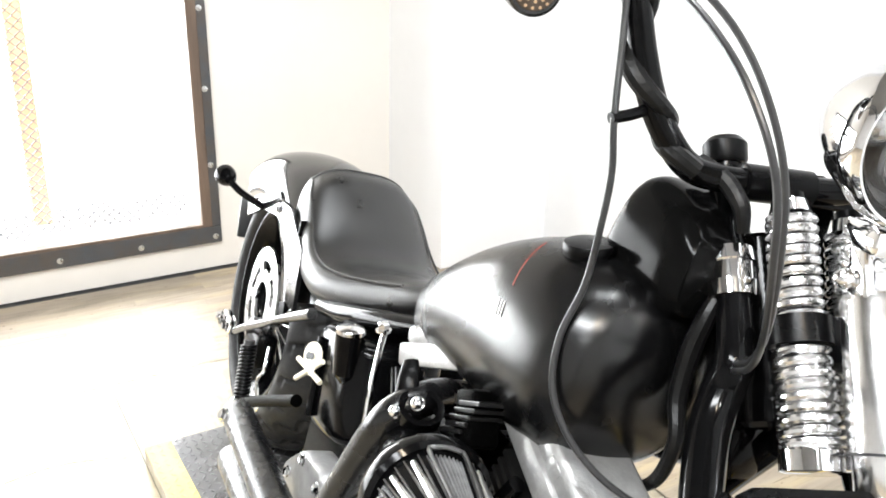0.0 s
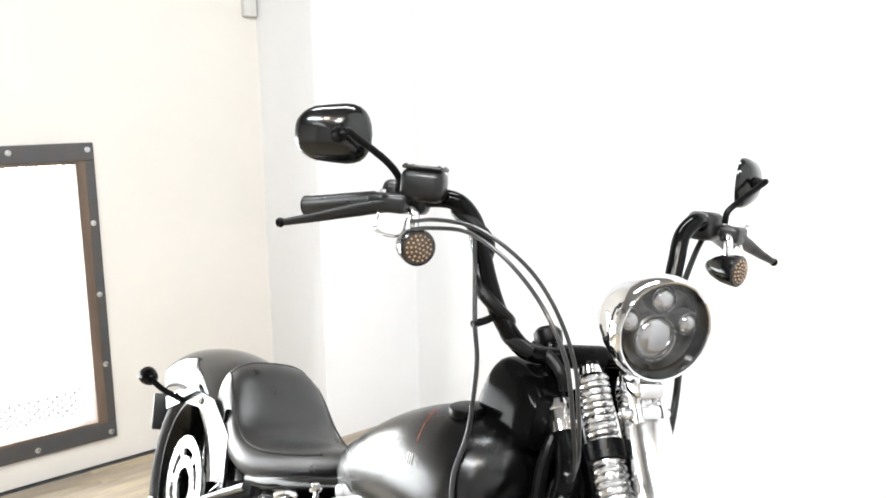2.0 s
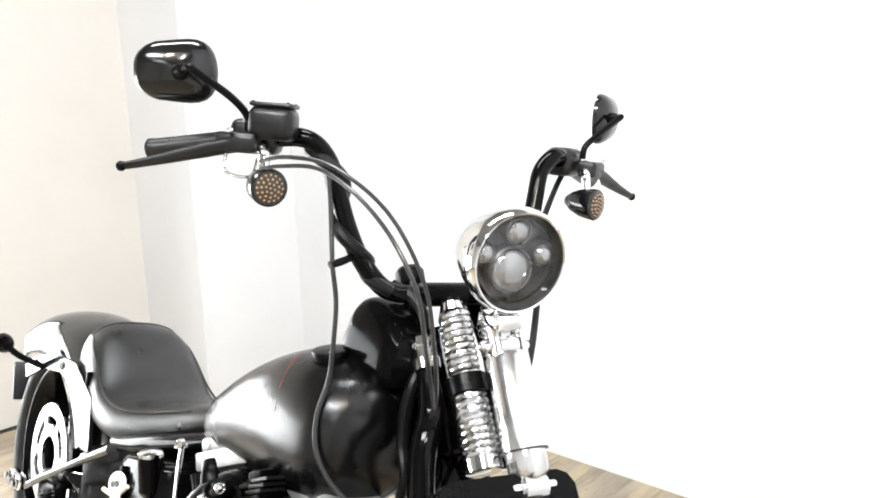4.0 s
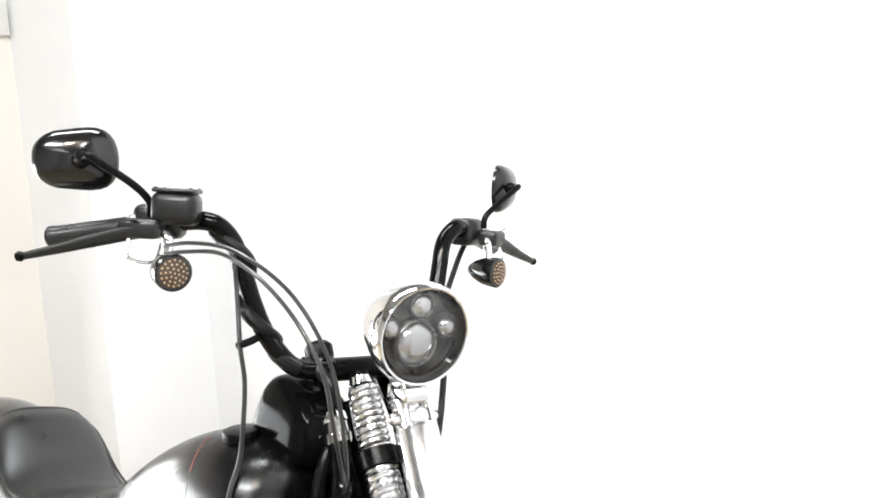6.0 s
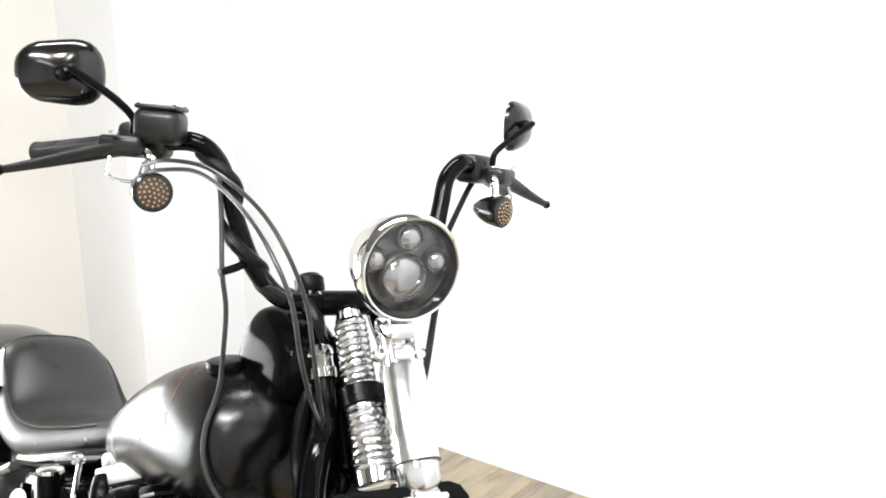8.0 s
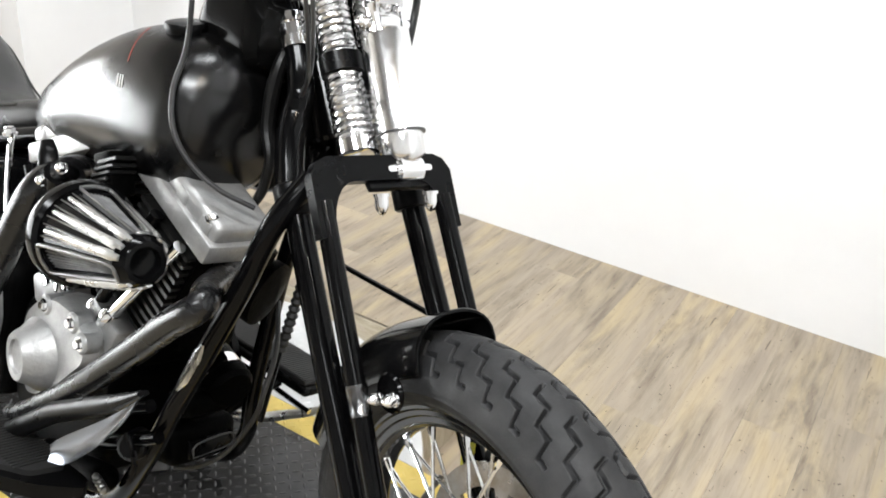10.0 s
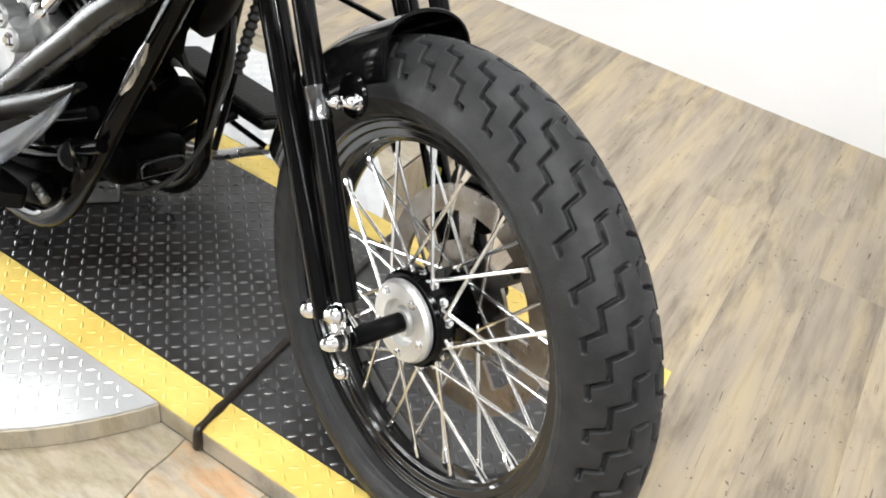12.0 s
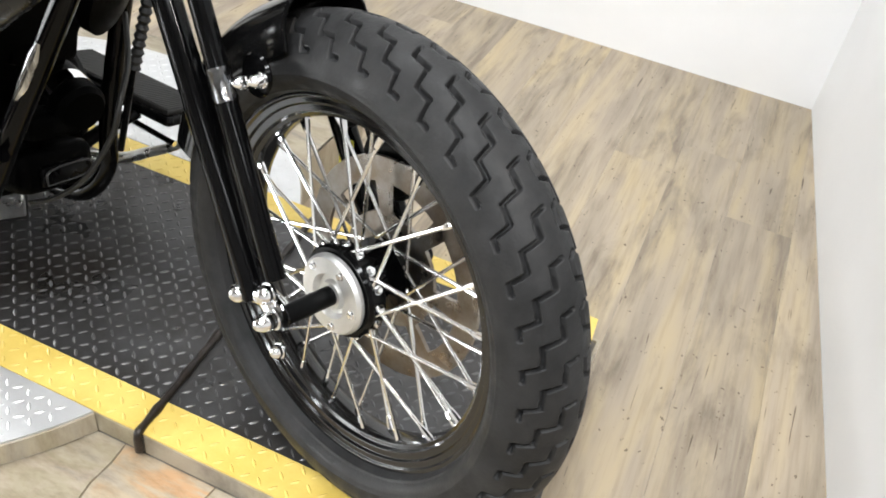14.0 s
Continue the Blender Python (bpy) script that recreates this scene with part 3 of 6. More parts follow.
# ---- turntable and platform ----
def lugs(cells, z, length=0.0165, width=0.0052, high=0.0014):
    """Raised lens-shaped lugs, turned alternately by a quarter."""
    bm_v, bm_f = [], []
    for x, y, a in cells:
        c, s = math.cos(a), math.sin(a)
        base = len(bm_v)
        shape = [(-0.5, 0, 0), (-0.25, 0.42, 0), (0, 0.5, 0), (0.25, 0.42, 0), (0.5, 0, 0), (0.25, -0.42, 0), (0, -0.5, 0), (-0.25, -0.42, 0), (-0.2, 0, 1), (0.2, 0, 1)]
        for u, w, h in shape:
            u, w = u * length, w * width
            bm_v.append((x + c * u - s * w, y + s * u + c * w, z + h * high))
        for f in ((0, 1, 8), (1, 2, 8), (2, 9, 8), (2, 3, 9), (3, 4, 9), (4, 5, 9), (5, 6, 9), (6, 8, 9), (6, 7, 8), (7, 0, 8)):
            bm_f.append([base + k for k in f[::-1]])
    me = bpy.data.meshes.new("tread_lugs")
    me.from_pydata(bm_v, [], bm_f)
    me.update()
    return me


PX0, PX1, PXS, PY0, PY1, PH, YW = -1.69, 0.319, -0.217, 0.0, 0.545, 0.045, 0.060
platform = thing("display_platform", "narrow steel ramp of dark diamond plate with yellow painted edges", "platform", Matrix())


def lug_cells(x0, x1, y0, y1, pitch=0.0185, keep=None):
    out = []
    for i in range(int((x1 - x0) / pitch) + 1):
        for j in range(int((y1 - y0) / pitch) + 1):
            x, y = x0 + (i + 0.5) * pitch, y0 + (j + 0.5) * pitch
            if x0 + 0.008 - (0.064 * y if x0 > -0.4 else 0) < x < x1 - 0.008 - (0.064 * y if x1 > -0.4 else 0) and y < y1 - 0.006 and (keep is None or keep(x, y)):
                out.append((x, y, math.radians(45 if (i + j) % 2 else -45)))
    return out


def add_lugs(name, cells, z, mat, parent, high=0.0013):
    me = lugs(cells, z, high=high)
    me.materials.append(mat)
    ob = new(name, me)
    link(ob, parent, Matrix())
    tagged(ob, kind="stuff")


def slant(bm):
    """The front end and the joint of the platform are cut slightly askew."""
    for v in bm.verts:
        if v.co.x > -0.4:
            v.co.x -= 0.064 * v.co.y
    return bm


for x0, x1 in ((PX0, PXS - 0.003), (PXS + 0.003, PX1)):
    part("deck_side", slant(box(x1 - x0, PY1 - PY0, PH - 0.003, ((x0 + x1) / 2, (PY0 + PY1) / 2, (PH - 0.003) / 2), 0.002, 1)), STONE, platform, "deck side in printed stone finish", smooth=0)
    part("deck_plate", slant(box(x1 - x0 - 0.001, PY1 - PY0 - 2 * YW, 0.003, ((x0 + x1) / 2, (PY0 + PY1) / 2, PH - 0.0015))), PLATE_DARK, platform, "dark worn diamond plate", smooth=0)
    add_lugs("deck_relief", lug_cells(x0, x1, PY0 + YW, PY1 - YW), PH, PLATE_LUG, platform)
    for y0 in (PY0, PY1 - YW):
        part("edge_strip", slant(box(x1 - x0, YW - 0.0008, 0.003, ((x0 + x1) / 2, y0 + YW / 2, PH - 0.0015))), PLATE_YELLOW, platform, "yellow painted edge strip", smooth=0)
        add_lugs("edge_relief", lug_cells(x0, x1, y0, y0 + YW, 0.021), PH, PLATE_YELLOW, platform)
RUSTY = material("rusty_black_bar", (0.005, 0.0045, 0.0045), 0.32, 0.2, vary=0.6, scale=60, colour2=(0.028, 0.020, 0.014), bump=0.8, bump_scale=160)
# A near-black strip fills the gap between the two deck plates.
part("deck_gap", slant(box(0.008, PY1 - PY0 - 0.002, PH - 0.004, (PXS, (PY0 + PY1) / 2, (PH - 0.004) / 2))), GAP_BLACK, platform, "black strip filling the gap between deck plates", smooth=0)
bar_run = [(PXS - 0.064 * y, y, PH + 0.0035 + 0.0006 * math.sin(60 * y)) for y in np.linspace(PY1 + 0.004, PY0 - 0.002, 40)]
bar_run += [(PXS + 0.0006, PY0 - 0.0055, PH - 0.001), (PXS + 0.0012, PY0 - 0.0065, PH - 0.012), (PXS + 0.0020, PY0 - 0.0070, PH - 0.030)]
part("joint_bar", tube(bar_run, [0.0060 + 0.0008 * math.sin(2.3 * k) + 0.0006 * math.sin(5.1 * k) for k in range(43)], 10, 2), RUSTY, platform, "rusty black bar over the joint with a bent end", smooth=50)

DC, DR = Vector((-0.802, 0.2725, 0)), 0.577
turntable = thing("turntable", "round bare diamond plate turntable let in around the platform", "turntable", Matrix())
for sign, ylim in ((-1, PY0 - 0.001), (1, PY1 + 0.001)):
    h = abs(ylim - DC.y)
    a0 = math.asin(h / DR)
    arc = [a0 + (math.pi - 2 * a0) * k / 64 for k in range(65)]
    ring = [(DC.x + DR * math.cos(a), DC.y + sign * DR * math.sin(a)) for a in arc]
    bm = bmesh.new()
    lo, hi = [bm.verts.new((x, y, 0)) for x, y in ring], [bm.verts.new((x, y, PH)) for x, y in ring]
    bm.faces.new(hi)
    for k in range(65):
        bm.faces.new((lo[k], lo[(k + 1) % 65], hi[(k + 1) % 65], hi[k]))
    half = part("turntable_half", bm, PLATE_SILVER, turntable, "bare diamond plate segment", smooth=0)
    bm = bmesh.new()
    rows = [[bm.verts.new((DC.x + (DR + r) * math.cos(a), DC.y + sign * (DR + r) * math.sin(a), z)) for a in arc] for r, z in ((0.0005, PH - 0.003), (0.003, PH - 0.004), (0.003, 0.004), (0.0005, 0.003))]
    for lo_, hi_ in zip(rows, rows[1:]):
        for k in range(64):
            bm.faces.new((lo_[k], lo_[k + 1], hi_[k + 1], hi_[k]))
    part("turntable_rim", bm, STONE, half, "rim wrapped in printed stone finish", smooth=60)
    keep = lambda x, y: (x - DC.x) ** 2 + (y - DC.y) ** 2 < (DR - 0.012) ** 2
    if sign < 0:
        add_lugs("turntable_relief", lug_cells(DC.x - DR, DC.x + DR, DC.y - DR, PY0, keep=keep), PH, PLATE_SILVER, turntable, 0.0013)
    else:
        add_lugs("turntable_relief", lug_cells(DC.x - DR, DC.x + DR, PY1, DC.y + DR, keep=keep), PH, PLATE_SILVER, turntable, 0.0013)

# ---- the motorcycle ----
MF = pose(0.0422, 0.1041, 0.3666, -8.20, -2.56, -21.26) @ Matrix.Scale(1.0315, 4)  # the steered front end: origin at the front axle
MB = pose(-1.6285, 0.2788, 0.0327, -15.55, -0.56, -8.00) @ Matrix.Scale(1.0274, 4)  # the body, leaning on its stand: origin under the rear axle
bike = thing("motorcycle", "black custom motorcycle with springer fork and chrome details, on its stand", "motorcycle", pose(-0.7, 0.3, 0.045))


def fpart(name, bm, mat, label="", parent=None, smooth=35):
    return part(name, bm, mat, parent or bike, label, MF, smooth)


def bpart(name, bm, mat, label="", parent=None, smooth=35):
    return part(name, bm, mat, parent or bike, label, MB, smooth)


# wheels ---------------------------------------------------------------
def tyre_mesh(R, half_w, rim_r, seg, rows, tread):
    """A tyre about the y axis; grooves are pressed into its tread."""
    half = [(0.54, 0.0), (0.74, 0.05), (0.92, 0.15), (0.99, 0.27), (0.97, 0.41), (0.89, 0.56), (0.75, 0.72), (0.54, 0.87), (0.28, 0.965), (0.0, 1.0)]
    rowset = [Vector((-a, b, 0)) for a, b in half] + [Vector((a, b, 0)) for a, b in half[-2::-1]]
    line = np.array([(p.x * half_w, rim_r + p.y * (R - rim_r)) for p in smooth_path(rowset, 12)])
    run = np.r_[0, np.cumsum(np.hypot(*np.diff(line, axis=0).T))]
    at = np.linspace(0, run[-1], rows + 1)
    prof = np.stack([np.interp(at, run, line[:, 0]), np.interp(at, run, line[:, 1])], 1)
    th = np.linspace(0, 2 * np.pi, seg, endpoint=False)
    d = np.gradient(prof, axis=0)
    nrm = np.stack([d[:, 1], -d[:, 0]], 1)
    nrm /= np.linalg.norm(nrm, axis=1)[:, None]
    if nrm[rows // 2, 1] < 0:
        nrm = -nrm
    arc = np.cumsum(np.r_[0, np.hypot(*np.diff(prof, axis=0).T)])
    arc -= arc[rows // 2]
    depth = np.zeros((seg, rows + 1))
    if tread:
        pitch = 2 * np.pi * R / tread
        s = (th * R)[:, None] + 0 * arc[None, :]
        w = arc[None, :] + 0 * s
        s = -s
        grooves = (
            [(1.50, 0.061), (1.24, 0.061), (1.12, 0.042), (0.68, 0.041), (0.56, 0.021), (0.12, 0.020), (0.04, 0.008)],
            [(1.02, 0.004), (0.62, 0.003), (0.52, 0.010)],
        )
        for side in (1, -1):
            for rep in (-1, 0, 1, 2):
                ss = np.mod(s + (0.5 * pitch if side < 0 else 0), pitch) + rep * pitch
                for zig in grooves[:2 if side > 0 else 1]:
                    pts = [(a * pitch, side * b * half_w / 0.052) for a, b in zig]
                    for (a0, b0), (a1, b1) in zip(pts, pts[1:]):
                        L2 = (a1 - a0) ** 2 + (b1 - b0) ** 2
                        k = np.clip(((ss - a0) * (a1 - a0) + (w - b0) * (b1 - b0)) / L2, 0, 1)
                        dist = np.hypot(ss - a0 - k * (a1 - a0), w - b0 - k * (b1 - b0))
                        depth = np.maximum(depth, np.clip((0.0025 - dist) / 0.0008, 0, 1) * 0.008)
        for at_, high in ((0.72, 0.0009), (0.90, 0.0011)):
            depth = depth - high * np.clip(1 - np.abs(np.abs(w) - at_ * arc[-1]) / 0.0022, 0, 1)
    rad = prof[None, :, 1] - depth * nrm[None, :, 1]
    yy = prof[None, :, 0] - depth * nrm[None, :, 0]
    return np.stack([rad * np.cos(th)[:, None], yy + 0 * rad, rad * np.sin(th)[:, None]], -1)


def ring_profile(profile, seg=96):
    """Turns (y, radius) rows, a closed outline, round the wheel's axle."""
    pr = np.array(profile)
    th = np.linspace(0, 2 * np.pi, seg, endpoint=False)
    return np.stack([pr[None, :, 1] * np.cos(th)[:, None], pr[None, :, 0] + 0 * th[:, None], pr[None, :, 1] * np.sin(th)[:, None]], -1)


def mesh_part(name, me, parent, m, label=""):
    ob = new(name, me)
    link(ob, parent, m)
    if label:
        tagged(ob, label)
    return ob


SATIN_ALU = material("satin_aluminium", (0.72, 0.72, 0.71), 0.45, 0.85, vary=0.2, scale=30, rough_vary=0.08)
FR, FW = 0.303, 0.052
MFW = pose(0.0349, 0.1197, 0.3511, -6.68, 0.33, -20.93) @ Matrix.Scale(1.0177, 4)
hub = lathe([(-0.034, 0.018), (-0.032, 0.046), (-0.024, 0.046), (-0.020, 0.026), (0.026, 0.028), (0.030, 0.044), (0.038, 0.044), (0.042, 0.02)], 32, "y")
front_wheel = part("front_wheel", hub, BLACK_GLOSS, bike, "black laced front wheel with chrome spokes", MFW)
mesh_part("tyre", grid_mesh("tyre", tyre_mesh(FR, FW, 0.222, 2000, 180, 40), RUBBER, wrap_u=True), front_wheel, MFW, "black tyre with zigzag tread grooves")
half_rim = [(0.0255, 0.2235), (0.0285, 0.2275), (0.0300, 0.2260), (0.0296, 0.2190), (0.0268, 0.2165), (0.0262, 0.2105), (0.0225, 0.2085), (0.0218, 0.2010), (0.0170, 0.1985), (0.0150, 0.1945), (0.0090, 0.1925)]
half_rim = [q for a, b in zip(half_rim, half_rim[1:]) for q in (a, (a[0] * 0.9 + b[0] * 0.1, a[1] * 0.9 + b[1] * 0.1), (a[0] * 0.1 + b[0] * 0.9, a[1] * 0.1 + b[1] * 0.9))] + half_rim[-1:]
rim_out = [(-a, b) for a, b in half_rim] + [(0.0, 0.1920)] + half_rim[::-1] + [(0.018, 0.215), (0.0, 0.204), (-0.018, 0.215)]
mesh_part("rim", grid_mesh("rim", ring_profile(rim_out, 128), GLOSS_PLASTIC, True, True), front_wheel, MFW, "gloss black rim")
sp = finish(rod((0, 0, 0), (0, 0, 1), 0.0023, 8), STEEL, "spoke")
nip = finish(lathe([(0, 0.0042), (0.012, 0.0040), (0.020, 0.0028)], 8, "z"), CHROME, "nipple")
bolt_mesh = finish(hex_bolt((0, 0, 0), (0, 0, 1), 0.004, 0.005), CHROME, "hub_bolt")
for k in range(40):
    side = 1 if k % 2 else -1
    cross = 1 if (k // 2) % 2 else -1
    a = 2 * math.pi * k / 40
    ah = a + cross * 1.05
    p0 = Vector((0.040 * math.cos(ah), 0.003 + side * 0.031, 0.040 * math.sin(ah)))
    p1 = Vector((0.196 * math.cos(a), side * 0.008, 0.196 * math.sin(a)))
    d = p1 - p0
    q = d.to_track_quat("Z", "Y").to_matrix().to_4x4()
    ob = new("spoke", sp)
    link(ob, front_wheel, MFW @ Matrix.Translation(p0) @ q @ Matrix.Diagonal((1, 1, d.length, 1)))
    qn = (-d).to_track_quat("Z", "Y").to_matrix().to_4x4()
    ob = new("spoke_nipple", nip)
    link(ob, front_wheel, MFW @ Matrix.Translation(p1) @ qn)
part("hub_cover", lathe([(-0.044, 0.016), (-0.038, 0.018), (-0.038, 0.024), (-0.046, 0.027), (-0.045, 0.045), (-0.041, 0.048), (-0.036, 0.048), (-0.034, 0.018)], 40, "y"), SATIN_ALU, front_wheel, "bright satin hub cover", MFW)
for k in range(5):
    a = 2 * math.pi * k / 5
    ob = new("hub_bolt", bolt_mesh)
    link(ob, front_wheel, MFW @ Matrix.Translation((0.0375 * math.cos(a), -0.0445, 0.0375 * math.sin(a))) @ pose(0, 0, 0, 90))
for k in range(16):
    a = 2 * math.pi * (k + 0.5) / 16
    ob = new("hub_bolt", bolt_mesh)
    link(ob, front_wheel, MFW @ Matrix.Translation((0.0555 * math.cos(a), -0.021, 0.0555 * math.sin(a))) @ pose(0, 0, 0, 0, 90 - math.degrees(a), 0))
# perforated brake disc on the far side
def slotted_disc(r0, r1, rm0, rm1, slots, y0, y1, seg=84):
    """A brake disc with windows between its inner and outer band."""
    bm = bmesh.new()
    lev = (r0, rm0, rm1, r1)
    v = [[[bm.verts.new((r * math.cos(2 * math.pi * j / seg), y, r * math.sin(2 * math.pi * j / seg))) for j in range(seg)] for r in lev] for y in (y0, y1)]
    step = seg // slots
    keep = [[True] * seg, [(j % step) < max(2, step // 4) for j in range(seg)], [True] * seg]
    for k in range(3):
        for j in range(seg):
            if not keep[k][j]:
                continue
            n = (j + 1) % seg
            for side in (0, 1):
                bm.faces.new((v[side][k][j], v[side][k + 1][j], v[side][k + 1][n], v[side][k][n]))
            if k == 0 or not keep[k - 1][j]:
                bm.faces.new((v[0][k][j], v[1][k][j], v[1][k][n], v[0][k][n]))
            if k == 2 or not keep[k + 1][j]:
                bm.faces.new((v[0][k + 1][j], v[1][k + 1][j], v[1][k + 1][n], v[0][k + 1][n]))
            if not keep[k][j - 1]:
                bm.faces.new((v[0][k][j], v[1][k][j], v[1][k + 1][j], v[0][k + 1][j]))
            if not keep[k][n]:
                bm.faces.new((v[0][k][n], v[1][k][n], v[1][k + 1][n], v[0][k + 1][n]))
    return bm


WORN_DISC = material("worn_disc_steel", (0.30, 0.29, 0.275), 0.32, 1.0, vary=0.5, scale=24, rough_vary=0.1, colour2=(0.20, 0.16, 0.12))
part("brake_disc", slotted_disc(0.035, 0.138, 0.072, 0.108, 7, 0.046, 0.051), WORN_DISC, front_wheel, "worn steel brake disc with windows", MFW)
part("hub_flange", lathe([(-0.034, 0.02), (-0.034, 0.053), (-0.030, 0.056), (-0.012, 0.056), (-0.008, 0.052), (-0.010, 0.02)], 40, "y"), BLACK_GLOSS, front_wheel, "gloss black hub flange", MFW)
part("axle", rod((0, -0.108, 0), (0, 0.11, 0), 0.0115, 16), BLACK_SATIN, front_wheel, "", MFW)

RR, RW = 0.315, 0.098
MRW = MB @ pose(0.0, 0, RR + 0.004)
hub = lathe([(-0.06, 0.03), (-0.055, 0.05), (0.055, 0.05), (0.06, 0.03)], 28, "y")
rear_wheel = part("rear_wheel", hub, BLACK_SATIN, bike, "black rear wheel with wide tyre", MRW)
mesh_part("tyre", grid_mesh("tyre", tyre_mesh(RR, RW, 0.212, 420, 60, 22), RUBBER, wrap_u=True), rear_wheel, MRW, "wide black tyre")
rim_r = [(-0.078, 0.218), (-0.086, 0.216), (-0.086, 0.206), (-0.074, 0.200), (-0.05, 0.185), (0, 0.178), (0.05, 0.185), (0.074, 0.200), (0.086, 0.206), (0.086, 0.216), (0.078, 0.218), (0, 0.2)]
mesh_part("rim", grid_mesh("rim", ring_profile(rim_r, 96), BLACK_GLOSS, True, True), rear_wheel, MRW, "gloss black rim")
for k in range(20):
    a = 2 * math.pi * k / 20
    side = 1 if k % 2 else -1
    d = Vector((0.18 * math.cos(a), side * 0.01, 0.18 * math.sin(a)))
    p0 = Vector((0.045 * math.cos(a + 0.8 * side), side * 0.05, 0.045 * math.sin(a + 0.8 * side)))
    q = (d - p0).to_track_quat("Z", "Y").to_matrix().to_4x4()
    ob = new("spoke", sp)
    link(ob, rear_wheel, MRW @ Matrix.Translation(p0) @ q @ Matrix.Diagonal((1, 1, (d - p0).length, 1)))
part("brake_disc", slotted_disc(0.045, 0.122, 0.072, 0.092, 6, -0.094, -0.088), ALU, rear_wheel, "drilled steel brake disc", MRW)

# front end ------------------------------------------------------------
BAND_STEEL = material("dull_band_steel", (0.17, 0.17, 0.175), 0.24, 1.0, vary=0.6, scale=60)
LEGB = [(-0.318, 0.342), (-0.058, -0.022)]
LEGF = [(-0.262, 0.372), (-0.030, 0.020)]
for y in (-0.092, 0.092):
    s_ = -1 if y < 0 else 1
    leg = fpart("rigid_fork_leg", tube([(LEGB[0][0], y if y < 0 else 0.074, LEGB[0][1]), (LEGB[1][0], y, LEGB[1][1])], 0.0155, 18, 1), BLACK_GLOSS, "gloss black rigid fork tube")
    up3 = [(-0.318, y, 0.342), (-0.334, y, 0.352), (-0.387, -0.070, 0.396), (-0.408, -0.055, 0.432), (-0.413, -0.049, 0.462), (-0.469, -0.035, 0.514), (-0.519, -0.030, 0.569), (-0.544, -0.030, 0.615)]
    if s_ > 0:
        up3 = [(-0.318, 0.074, 0.342), (-0.345, 0.074, 0.360), (-0.40, 0.072, 0.42), (-0.47, 0.075, 0.514), (-0.52, 0.07, 0.569), (-0.544, 0.066, 0.600)]
    fpart("upper_fork_tube", tube(up3, [0.0165, 0.0175, 0.019, 0.0185, 0.0165, 0.015, 0.015, 0.015], 16, 5), BLACK_GLOSS, "gloss black bent upper fork tube", leg, 60)
    fpart("collar", lathe([(-0.02, 0.019), (-0.018, 0.0215), (0.018, 0.0215), (0.02, 0.019)], 20, at=(-0.327, y if y < 0 else 0.074, 0.350), direction=(-0.56, 0, 0.83)), BLACK_SATIN, "", leg)
    if s_ < 0:
        fpart("stem_clamp", lathe([(-0.024, 0.016), (-0.024, 0.022), (-0.010, 0.023), (-0.009, 0.0205), (0.008, 0.0205), (0.009, 0.023), (0.022, 0.022), (0.022, 0.016)], 20, at=(-0.474, -0.034, 0.518), direction=(-0.62, 0.05, 0.75)), CHROME, "chrome clamp band", leg)
        fpart("cap", lathe([(0, 0.019), (0.004, 0.021), (0.02, 0.021), (0.026, 0.016), (0.027, 0)], 20, at=(-0.540, -0.030, 0.606), direction=(-0.5, 0, 0.86)), BLACK_SATIN, "", leg)
    fpart("spring_fork_leg", tube([(LEGF[0][0], y if y < 0 else 0.074, LEGF[0][1]), (LEGF[1][0], y, LEGF[1][1])], 0.0114, 16, 1), BLACK_GLOSS, "gloss black sprung fork tube")
    fpart("leg_band", lathe([(-0.018, 0.0105), (-0.017, 0.0126), (-0.012, 0.0126), (-0.011, 0.0120), (0.011, 0.0120), (0.012, 0.0126), (0.017, 0.0126), (0.018, 0.0105)], 18, at=(-0.141, y, 0.188), direction=(0.56, 0, -0.83)), BAND_STEEL, "dull steel clamp band", leg)


def fork_plate():
    """The arched plate that joins the sprung legs."""
    bm = bmesh.new()
    n = 14
    outer = [(-0.106, -0.042), (-0.106, 0.030), (-0.097, 0.044), (-0.083, 0.050), (0.066, 0.050), (0.080, 0.044), (0.089, 0.030), (0.089, -0.042)]
    inner = [(0.069, -0.042)] + [(0.069 - 0.034 * (1 - math.cos(t)), -0.040 + 0.060 * math.sin(t)) for t in [math.pi / 2 * k / 6 for k in range(7)]] + [(-0.086 + 0.034 * (1 - math.cos(t)), -0.040 + 0.060 * math.sin(t)) for t in [math.pi / 2 * k / 6 for k in range(6, -1, -1)]] + [(-0.086, -0.042)]
    d = Vector((-0.56, 0, 0.83))
    nrm = Vector((0.83, 0, 0.56))
    ring = [Vector((-0.262, 0, 0.372)) + d * w + Vector((0, y, 0)) for y, w in outer + inner]
    a = [bm.verts.new(p + nrm * 0.008) for p in ring]
    b2 = [bm.verts.new(p - nrm * 0.008) for p in ring]
    bm.faces.new(a)
    bm.faces.new(b2[::-1])
    for k in range(len(a)):
        bm.faces.new((a[k], b2[k], b2[(k + 1) % len(a)], a[(k + 1) % len(a)]))
    return bm


fpart("fork_plate", fork_plate(), BLACK_SATIN, "satin black arched fork plate")


def coil(a, b, r, wire, turns, seg=14, wseg=8):
    a, b = Vector(a), Vector(b)
    d = (b - a).normalized()
    u = d.orthogonal().normalized()
    w = d.cross(u)
    n = int(turns * seg)
    return tube([a + (b - a) * (k / n) + r * (math.cos(2 * math.pi * k / seg) * u + math.sin(2 * math.pi * k / seg) * w) for k in range(n + 1)], wire, wseg, 1)


